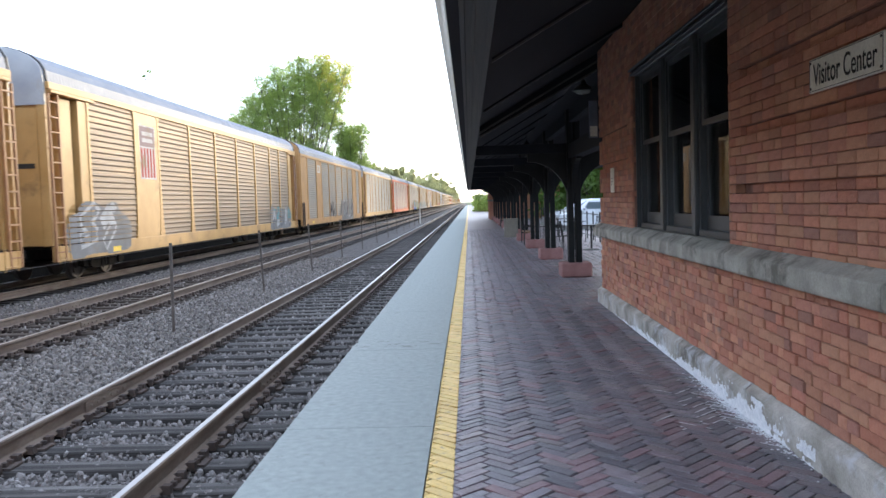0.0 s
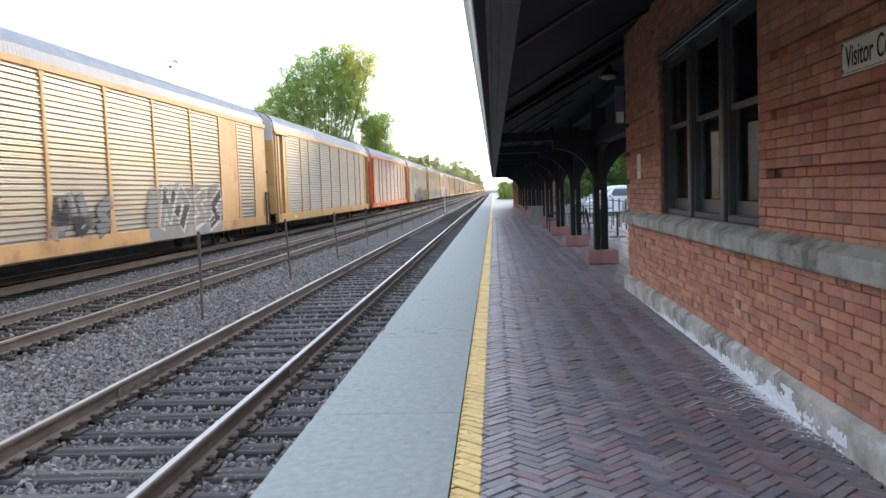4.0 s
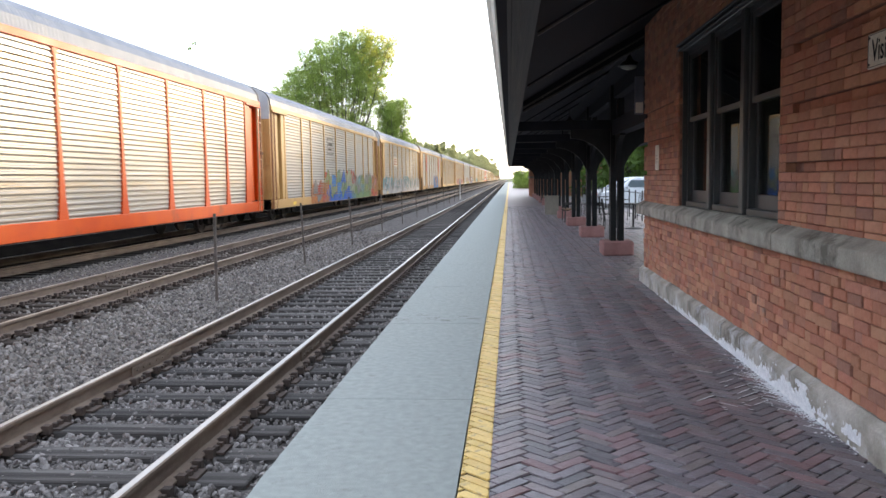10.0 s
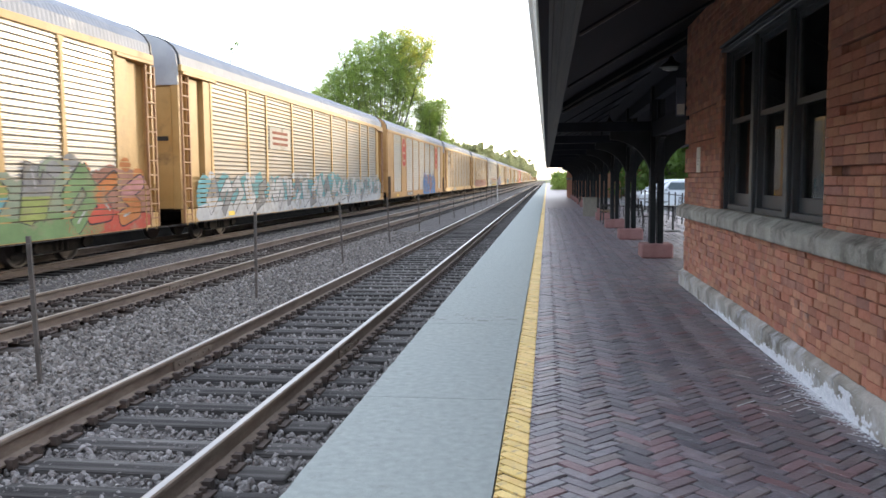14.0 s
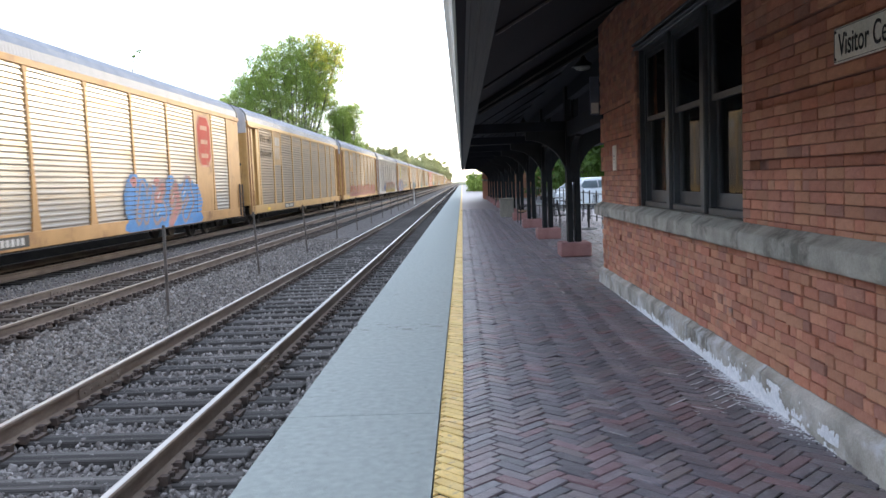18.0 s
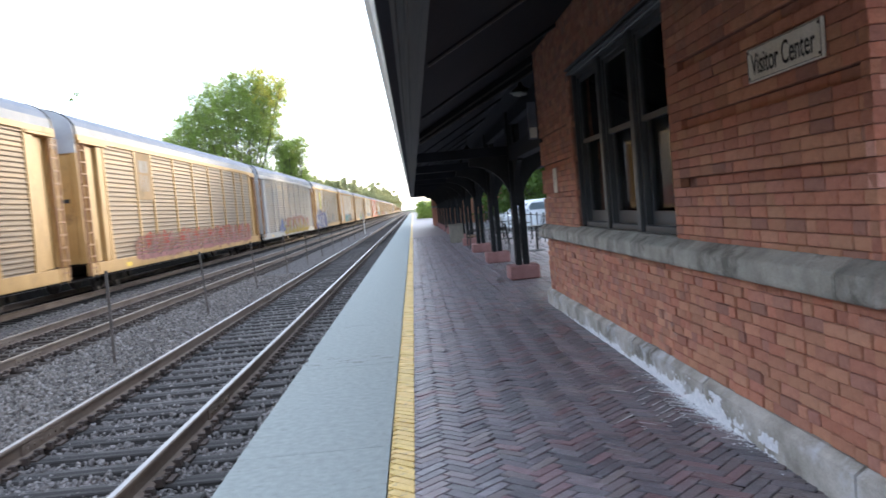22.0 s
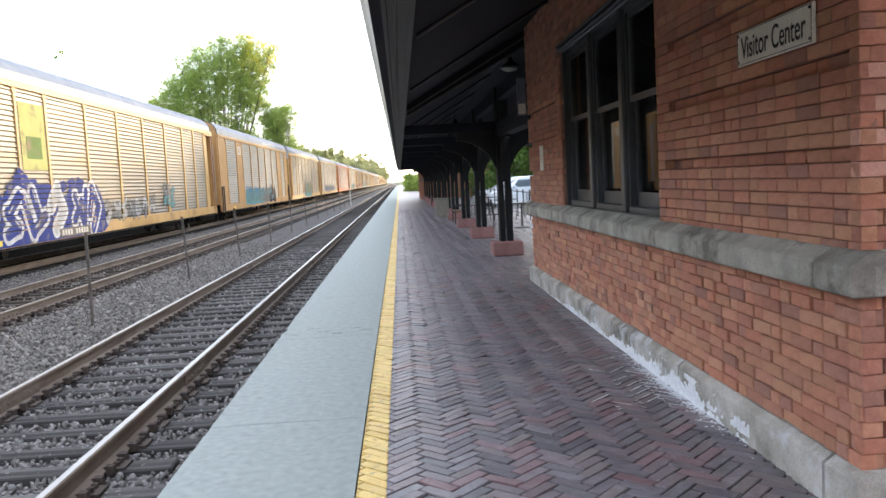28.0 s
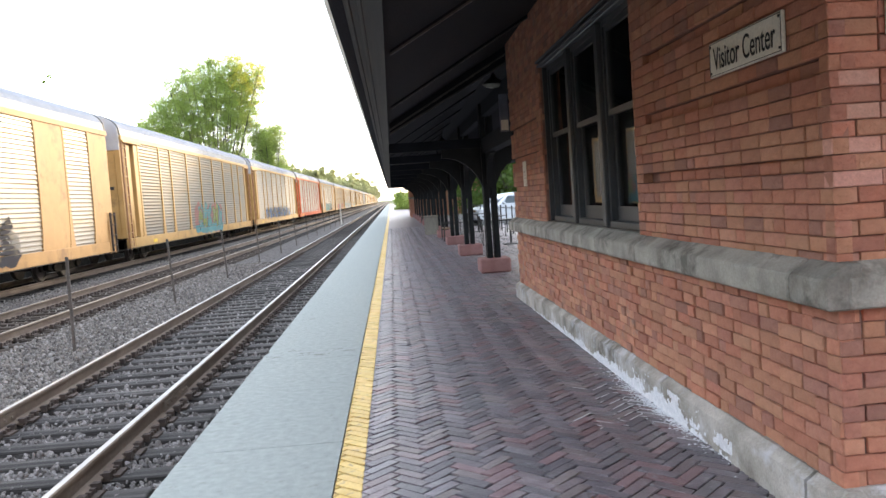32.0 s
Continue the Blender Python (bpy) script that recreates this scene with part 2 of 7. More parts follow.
M["ballast"] = material("ballast_stone", [(0.095, 0.085, 0.077), (0.215, 0.192, 0.172)], 30, 0.9, bump=0.4, grain=120, per_object=0.6, island=True, palette=[(0.165, 0.147, 0.13), (0.095, 0.086, 0.08), (0.31, 0.292, 0.27), (0.15, 0.125, 0.105), (0.22, 0.205, 0.19), (0.06, 0.054, 0.05)])
M["ballast_dark"] = material("sooty_ballast_stone", [(0.13, 0.12, 0.115), (0.27, 0.252, 0.24)], 30, 0.95, bump=0.4, grain=120, per_object=0.6, island=True, spec=0.2, palette=[(0.19, 0.175, 0.165), (0.11, 0.10, 0.098), (0.28, 0.265, 0.25), (0.15, 0.132, 0.12), (0.23, 0.22, 0.212), (0.08, 0.075, 0.072)])
M["steel_dull"] = material("dull_rail_head", [(0.28, 0.25, 0.21), (0.38, 0.34, 0.29)], 2, 0.45, metal=0.8, bump=0.03, stretch=(1, 0.05, 1))
M["galv"] = material("galvanised_panel", [(0.18, 0.168, 0.148), (0.25, 0.235, 0.205)], 0.8, 0.42, metal=0.4, bump=0.05, spec=0.35, stretch=(1, 0.2, 2.2), stain=((0.27, 0.20, 0.125), 0.9, 0.65))
M["galv_bright"] = material("bright_galvanised_panel", [(0.27, 0.267, 0.257), (0.36, 0.353, 0.333)], 0.8, 0.36, metal=0.5, bump=0.04, spec=0.4, stretch=(1, 0.2, 2.2), stain=((0.34, 0.265, 0.165), 0.9, 0.5))
M["galv_dirty"] = material("dusty_tan_panel", [(0.20, 0.148, 0.098), (0.27, 0.21, 0.15)], 0.8, 0.5, metal=0.15, bump=0.05, spec=0.3, stretch=(1, 0.2, 2.2), stain=((0.33, 0.225, 0.13), 0.9, 0.6))
# darker colour for perforations, with the shade of the grooves painted in
M["panel_slot"] = material("panel_holes_and_groove_shade", [(0.13, 0.115, 0.098), (0.19, 0.168, 0.142)], 4, 0.9, bump=0, spec=0.1)
M["slot_grey"] = material("faded_grey_stencil", [(0.12, 0.11, 0.10), (0.17, 0.155, 0.14)], 3, 0.9, bump=0, spec=0.05)
M["car_yellow"] = material("railcar_yellow_paint", [(0.40, 0.228, 0.075), (0.51, 0.31, 0.118)], 1.2, 0.5, spec=0.35, bump=0.06, stain=((0.24, 0.14, 0.06), 1.1, 0.4))
M["car_orange"] = material("railcar_orange_paint", [(0.50, 0.046, 0.002), (0.60, 0.078, 0.004)], 1.2, 0.42, spec=0.22, bump=0.05, stain=((0.30, 0.05, 0.015), 1.1, 0.3))
M["car_brown"] = material("railcar_brown_paint", [(0.37, 0.20, 0.075), (0.46, 0.262, 0.105)], 1.2, 0.55, spec=0.25, bump=0.06, stain=((0.22, 0.11, 0.05), 1.1, 0.45))
# darker than the frame paint: the shade on the ladder rails is painted in
M["ladder_brown"] = material("shade_browned_ladder_paint", [(0.24, 0.11, 0.05), (0.36, 0.19, 0.08)], 3, 0.6, bump=0.1)
M["cap_grey"] = material("pale_roof_end_plate", [(0.30, 0.31, 0.33), (0.40, 0.41, 0.42)], 1.5, 0.5, metal=0.2, bump=0.04, stain=((0.35, 0.30, 0.22), 1.4, 0.3))
M["sill_plate"] = material("yellow_data_plate", [(0.70, 0.46, 0.03), (0.78, 0.54, 0.06)], 5, 0.5, bump=0)
M["data_bar"] = material("pale_stencil_paint", [(0.42, 0.41, 0.39), (0.52, 0.50, 0.47)], 6, 0.6, bump=0)
M["slogan"] = material("faded_dark_lettering", [(0.06, 0.05, 0.04), (0.11, 0.09, 0.07)], 3, 0.9, bump=0, spec=0.05)
M["car_white"] = material("railcar_white_paint", [(0.34, 0.335, 0.32), (0.43, 0.42, 0.40)], 1.2, 0.5, spec=0.35, bump=0.05, stain=((0.4, 0.35, 0.27), 1.1, 0.3))
M["roof_metal"] = material("ribbed_roof_steel", [(0.19, 0.205, 0.23), (0.255, 0.27, 0.295)], 1.5, 0.55, metal=0.3, bump=0.04, spec=0.3, stain=((0.34, 0.34, 0.33), 1.0, 0.3))
M["truck"] = material("grimy_truck_iron", [(0.012, 0.011, 0.010), (0.03, 0.026, 0.022)], 5, 0.9, bump=0.3, spec=0.1)
M["wheel"] = material("worn_wheel_steel", [(0.05, 0.042, 0.037), (0.10, 0.085, 0.075)], 5, 0.6, metal=0.2, bump=0.1)
M["black"] = material("black_iron", [(0.012, 0.012, 0.012), (0.025, 0.025, 0.025)], 6, 0.5, bump=0.05)
M["pole"] = material("rusted_fence_post", [(0.07, 0.06, 0.05), (0.12, 0.10, 0.085)], 6, 0.8, bump=0.2)
M["pedestal"] = material("red_stone_pedestal", [(0.25, 0.12, 0.11), (0.35, 0.185, 0.17)], 4, 0.85, bump=0.4, grain=60)
M["bark"] = material("grey_bark", [(0.06, 0.05, 0.04), (0.12, 0.10, 0.085)], 5, 0.95, bump=0.6)
M["asphalt"] = material("parking_asphalt", [(0.20, 0.20, 0.20), (0.27, 0.27, 0.265)], 2, 0.9, bump=0.4, grain=120)
# near black carries the shade under the train
M["bank_shade"] = material("dark_shade_bank", [(0.006, 0.0055, 0.005), (0.014, 0.0125, 0.010)], 2, 0.97, bump=0.5, spec=0.03)
M["bed_train_shade"] = material("ballast_in_train_shade", [(0.010, 0.009, 0.0085), (0.03, 0.027, 0.025)], 14, 0.95, bump=1.0, grain=26, spec=0.05)
M["tie_brown"] = material("dark_brown_timber_tie", [(0.028, 0.022, 0.018), (0.075, 0.062, 0.052)], 3, 0.95, bump=0.5, grain=30, per_object=0.3, stretch=(0.25, 3, 3), spec=0.1)
M["grass"] = material("grass_verge", [(0.05, 0.08, 0.02), (0.10, 0.13, 0.045)], 1.5, 0.95, bump=0.6, grain=20)
M["plaster"] = material("interior_plaster", [(0.50, 0.49, 0.46), (0.60, 0.585, 0.55)], 2, 0.9, bump=0.1)
M["roof_tile"] = material("slate_roof", [(0.05, 0.05, 0.055), (0.08, 0.08, 0.085)], 3, 0.8, bump=0.4)
M["rubber"] = material("tyre_rubber", [(0.015, 0.015, 0.015), (0.03, 0.03, 0.03)], 8, 0.8, bump=0.1)
M["chrome"] = material("chrome_metal", [(0.6, 0.6, 0.6), (0.7, 0.7, 0.7)], 4, 0.15, metal=1.0, bump=0)
M["planter"] = material("aggregate_planter", [(0.17, 0.155, 0.125), (0.27, 0.245, 0.205)], 30, 0.9, bump=0.5, grain=120)
M["wood"] = material("bench_wood", [(0.16, 0.08, 0.035), (0.24, 0.13, 0.06)], 3, 0.6, bump=0.2, stretch=(4, 0.4, 4))
M["notice"] = material("cream_notice_card", [(0.72, 0.66, 0.55), (0.80, 0.75, 0.64)], 4, 0.5, bump=0)
M["blue_sign"] = material("blue_grey_sign_back", [(0.10, 0.12, 0.16), (0.16, 0.18, 0.22)], 3, 0.5, bump=0.02)


def leaf_material(name, a, b):
    m = material(name, [a, b], 0.5, 0.6, bump=0, per_object=0.35, island=True)
    n, l = m.node_tree.nodes, m.node_tree.links
    bs, out = n["Principled BSDF"], n["Material Output"]
    tr, add = n.new("ShaderNodeBsdfTranslucent"), n.new("ShaderNodeMixShader")
    add.inputs[0].default_value = 0.55
    tr.inputs[0].default_value = (*[min(1, c * 1.5) for c in b], 1)
    l.new(bs.outputs[0], add.inputs[1])
    l.new(tr.outputs[0], add.inputs[2])
    l.new(add.outputs[0], out.inputs[0])
    return m


M["leaf"] = leaf_material("spring_leaves", (0.13, 0.225, 0.055), (0.27, 0.335, 0.085))
# distance haze is put into this paler leaf colour
M["leaf_far"] = leaf_material("haze_painted_far_leaves", (0.30, 0.315, 0.16), (0.43, 0.425, 0.23))
# yellow here stands for sunlight on the leaves
M["leaf_yellow"] = leaf_material("sun_yellow_leaves", (0.30, 0.30, 0.05), (0.46, 0.42, 0.08))
M["leaf_dark"] = leaf_material("shaded_leaves", (0.04, 0.085, 0.015), (0.085, 0.14, 0.025))


def glass_material(name, tint=(0.9, 0.95, 0.93), rough=0.0):
    m = bpy.data.materials.new(name)
    m.use_nodes = True
    n, l = m.node_tree.nodes, m.node_tree.links
    n.remove(n["Principled BSDF"])
    g, t, mix, f = n.new("ShaderNodeBsdfGlossy"), n.new("ShaderNodeBsdfTransparent"), n.new("ShaderNodeMixShader"), n.new("ShaderNodeFresnel")
    f.inputs[0].default_value = 1.4
    g.inputs["Roughness"].default_value = rough
    t.inputs[0].default_value = (*tint, 1)
    l.new(f.outputs[0], mix.inputs[0])
    l.new(t.outputs[0], mix.inputs[1])
    l.new(g.outputs[0], mix.inputs[2])
    l.new(mix.outputs[0], n["Material Output"].inputs[0])
    return m


M["glass"] = glass_material("window_glass", (0.90, 0.93, 0.91))


M["lamp"] = material("lamp_glass", [(0.26, 0.27, 0.25), (0.34, 0.35, 0.32)], 6, 0.25, bump=0.0)


def paint(name, colour, rough=0.3, metal=0.0, stain=None, spec=0.5):
    c2 = tuple(min(1, c * 1.15 + 0.01) for c in colour)
    return material(name, [colour, c2], 2, rough, metal, bump=0.0, stain=stain, spec=spec)


# ---- mesh tools ----
def box(bm, x0, x1, y0, y1, z0, z1):
    v = [bm.verts.new(p) for p in ((x0, y0, z0), (x1, y0, z0), (x1, y1, z0), (x0, y1, z0), (x0, y0, z1), (x1, y0, z1), (x1, y1, z1), (x0, y1, z1))]
    for f in ((0, 3, 2, 1), (4, 5, 6, 7), (0, 1, 5, 4), (1, 2, 6, 5), (2, 3, 7, 6), (3, 0, 4, 7)):
        bm.faces.new([v[i] for i in f])
    return v


def bevelled(bm, w=0.006, segments=1):
    bmesh.ops.bevel(bm, geom=bm.edges[:], offset=w, segments=segments, affect="EDGES", clamp_overlap=True)
    return bm


def boxes(*dims, bevel=0.0):
    bm = bmesh.new()
    for d in dims:
        box(bm, *d)
    if bevel:
        bevelled(bm, bevel)
    return bm


def extrude_y(bm, profile, y0, y1, closed=True, cap=True):
    """A profile of (x, z), drawn along y."""
    a = [bm.verts.new((x, y0, z)) for x, z in profile]
    b = [bm.verts.new((x, y1, z)) for x, z in profile]
    k = len(profile)
    for i in range(k if closed else k - 1):
        j = (i + 1) % k
        bm.faces.new((a[i], a[j], b[j], b[i]))
    if closed and cap:
        bm.faces.new(a[::-1])
        bm.faces.new(b)
    return bm


def rod(bm, a, b, r=0.02, sides=8, r2=None):
    a, b = Vector(a), Vector(b)
    d = (b - a)
    q = d.to_track_quat("Z", "Y").to_matrix()
    r2 = r if r2 is None else r2
    lo = [bm.verts.new(a + q @ Vector((r * math.cos(i * 2 * math.pi / sides), r * math.sin(i * 2 * math.pi / sides), 0))) for i in range(sides)]
    hi = [bm.verts.new(b + q @ Vector((r2 * math.cos(i * 2 * math.pi / sides), r2 * math.sin(i * 2 * math.pi / sides), 0))) for i in range(sides)]
    for i in range(sides):
        j = (i + 1) % sides
        bm.faces.new((lo[i], lo[j], hi[j], hi[i]))
    bm.faces.new(lo[::-1])
    bm.faces.new(hi)
    return bm


def lathe(bm, profile, centre=(0, 0, 0), axis="z", sides=16):
    """Rings of (radius, height) joined round an axis."""
    rings = []
    for r, h in profile:
        ring = []
        for i in range(sides):
            a = i * 2 * math.pi / sides
            c, s = r * math.cos(a), r * math.sin(a)
            p = (c, s, h) if axis == "z" else (h, c, s) if axis == "x" else (c, h, s)
            ring.append(bm.verts.new(Vector(p) + Vector(centre)))
        rings.append(ring)
    for a, b in zip(rings, rings[1:]):
        for i in range(sides):
            j = (i + 1) % sides
            bm.faces.new((a[i], a[j], b[j], b[i]))
    bm.faces.new(rings[0][::-1])
    bm.faces.new(rings[-1])
    bmesh.ops.recalc_face_normals(bm, faces=bm.faces[:])
    return bm


def to_mesh(name, bm, mat, smooth=False):
    me = bpy.data.meshes.new(name)
    bmesh.ops.recalc_face_normals(bm, faces=bm.faces[:]) if len(bm.faces) < 4000 else None
    bm.to_mesh(me)
    bm.free()
    if mat:
        me.materials.append(mat)
    if smooth:
        for p in me.polygons:
            p.use_smooth = True
    return me


def part(name, bm, mat, parent=None, label="", smooth=False, at=None):
    """One mesh object under a thing or a part."""
    ob = new(name, bm if isinstance(bm, bpy.types.Mesh) else to_mesh(name, bm, mat, smooth))
    if parent is not None:
        ob.parent = parent
    if at is not None:
        ob.matrix_basis = at
    if label:
        tagged(ob, label)
    return ob


def thing(name, label, category, group="", at=(0, 0, 0), turn=0.0):
    ob = new(name)
    ob.empty_display_size = 0.1
    ob.matrix_basis = pose(*at, 0, 0, turn)
    return tagged(ob, label, category, group)


def structure(name, bm, mat, label, category="", smooth=False):
    return tagged(part(name, bm, mat, None, "", smooth), label, category or name.split("_")[0], kind="structure")


def stuff(name, verts, faces, mat, label="", parent=None, category="", smooth=False):
    me = bpy.data.meshes.new(name)
    me.from_pydata(verts, [], faces)
    me.materials.append(mat)
    if smooth:
        me.polygons.foreach_set("use_smooth", [True] * len(me.polygons))
    ob = new(name, me)
    if parent is not None:
        ob.parent = parent
    return tagged(ob, label, category, kind="stuff")


def many(base_verts, base_faces, placements):
    """One vertex and face list from a base shape and (n, 3, 4) placements."""
    bv, k = np.array(base_verts, float), len(base_verts)
    P = np.array(placements, float)
    V = np.einsum("nij,kj->nki", P[:, :, :3], bv) + P[:, None, :, 3]
    F = [tuple(i + n * k for i in f) for n in range(len(P)) for f in base_faces]
    return V.reshape(-1, 3).tolist(), F


CUBE_F = [(0, 3, 2, 1), (4, 5, 6, 7), (0, 1, 5, 4), (1, 2, 6, 5), (2, 3, 7, 6), (3, 0, 4, 7)]


def brick_shape(l, w, h, c=0.004):
    """Vertices and faces of a brick centred on its bed, with a chamfer round its top or face (z)."""
    a, b = l / 2, w / 2
    v = [(-a, -b, 0), (a, -b, 0), (a, b, 0), (-a, b, 0), (-a, -b, h - c), (a, -b, h - c), (a, b, h - c), (-a, b, h - c),
         (-a + c, -b + c, h), (a - c, -b + c, h), (a - c, b - c, h), (-a + c, b - c, h)]
    f = [(0, 1, 5, 4), (1, 2, 6, 5), (2, 3, 7, 6), (3, 0, 4, 7), (4, 5, 9, 8), (5, 6, 10, 9), (6, 7, 11, 10), (7, 4, 8, 11), (8, 9, 10, 11)]
    return v, f


def mesh_from(name, v, f, mat):
    me = bpy.data.meshes.new(name)
    me.from_pydata(v, [], f)
    me.materials.append(mat)
    return me


# ---- ground, tracks and platform ----
RAIL_Z = -0.2
TRACKS = (-2.9025, -7.17, -11.44)
FAR = 900.0
W, Y0, Y1 = 2.03, 3.40, 11.95        # the building's track-side face and its two ends
EDGE, STRIPE, STRIPE_R = -1.24, -0.20, -0.045

bm = bmesh.new()
box(bm, -2500, 2500, -300, 3500, -1.2, -0.62)
structure("ground", bm, M["grass"], "rough grassy ground reaching to the horizon", "ground")

# ballast bed: a lumpy strip under all the tracks
xs = np.linspace(-17.5, -1.25, 80)
ys = np.concatenate([np.arange(-6, 40, 0.22), np.geomspace(40, FAR, 60)])
rng = np.random.default_rng(4)
verts, faces = [], []
for yy in ys:
    for xx in xs:
        lump = 0.035 * noise.noise(Vector((xx * 1.7, yy * 1.7, 0))) + 0.02 * noise.noise(Vector((xx * 5, yy * 5, 3)))
        base = -0.45 if xx > -15.5 else -0.45 - (-15.5 - xx) * 0.1
        between = min(abs(xx - c) for c in TRACKS)
        base += 0.03 if between > 1.6 else 0.0
        verts.append((xx, yy, base + lump))
k = len(xs)
for i in range(len(ys) - 1):
    for j in range(k - 1):
        a = i * k + j
        faces.append((a, a + 1, a + k + 1, a + k))
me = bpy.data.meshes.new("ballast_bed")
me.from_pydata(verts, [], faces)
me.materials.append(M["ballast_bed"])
# second bed colour paints the train's shade on the far track's bed
me.materials.append(M["bed_train_shade"])
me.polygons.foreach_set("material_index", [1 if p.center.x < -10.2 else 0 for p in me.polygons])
me.polygons.foreach_set("use_smooth", [True] * len(me.polygons))
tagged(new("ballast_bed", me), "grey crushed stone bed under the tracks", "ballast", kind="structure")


def stone_shapes(n):
    out = []
    for s in range(n):
        b = bmesh.new()
        bmesh.ops.create_icosphere(b, subdivisions=1, radius=1.0)
        r = random.Random(s)
        for v in b.verts:
            v.co *= r.uniform(0.6, 1.2)
        out.append(([tuple(v.co) for v in b.verts], [tuple(v.index for v in f.verts) for f in b.faces]))
        b.free()
    return out


def scatter_stones(name, label, count, region, lo, hi, seed, mat="ballast"):
    r = np.random.default_rng(seed)
    V, F, base = [], [], 0
    shapes = stone_shapes(9)
    for sv, sf in shapes:
        n = count // len(shapes)
        x, y, z = region(r, n)
        size = lo + (hi - lo) * r.uniform(0, 1, n) ** 1.6
        ang = r.uniform(0, 6.28, (n, 3))
        pl = np.zeros((n, 3, 4))
        for i in range(n):
            m = Euler(ang[i]).to_matrix()
            pl[i, :, :3] = np.array(m) * size[i] @ np.diag([1.25, 1.0, 0.75])
        pl[:, 0, 3], pl[:, 1, 3], pl[:, 2, 3] = x, y, z
        v, f = many(sv, sf, pl)
        V += v
        F += [tuple(i + base for i in q) for q in f]
        base = len(V)
    return stuff(name, V, F, M[mat], label, category="ballast")


def near_y(r, n, y0, y1):
    u = r.uniform(0, 1, n)
    return y0 * (y1 / y0) ** u


def bed_between(r, n):
    y = near_y(r, n, 5.0, 30)
    x = r.uniform(-6.0, -3.95, n)
    return x, y, r.uniform(-0.43, -0.385, n)


def bed_cribs(r, n):
    y = near_y(r, n, 3.2, 26)
    x = r.uniform(-4.2, -1.3, n)
    return x, y, r.uniform(-0.46, -0.413, n)


def bed_second(r, n):
    y = near_y(r, n, 9, 40)
    x = np.where(r.uniform(0, 1, n) < 0.75, r.uniform(-10.2, -8.1, n), r.uniform(-8.1, -6.0, n))
    return x, y, r.uniform(-0.455, -0.41, n)


scatter_stones("ballast_between_tracks", "loose grey crushed stone beside the fence posts", 26000, bed_between, 0.013, 0.040, 11)
scatter_stones("ballast_in_track", "grey crushed stone between the timber ties", 20000, bed_cribs, 0.012, 0.034, 12, "ballast_dark")
scatter_stones("ballast_far_tracks", "grey crushed stone round the second track", 15000, bed_second, 0.016, 0.042, 13)

# rails; where the joints come on the second and the first track, and how far apart on the two rails
JY, JR = (15.58, 7.85), (0.7, -2.17)
RAIL = [(-0.07, 0), (0.07, 0), (0.07, 0.012), (0.012, 0.035), (0.010, 0.125), (0.034, 0.138), (0.034, 0.163), (0.024, 0.1715), (-0.024, 0.1715), (-0.034, 0.163), (-0.034, 0.138), (-0.010, 0.125), (-0.012, 0.035), (-0.07, 0.012)]
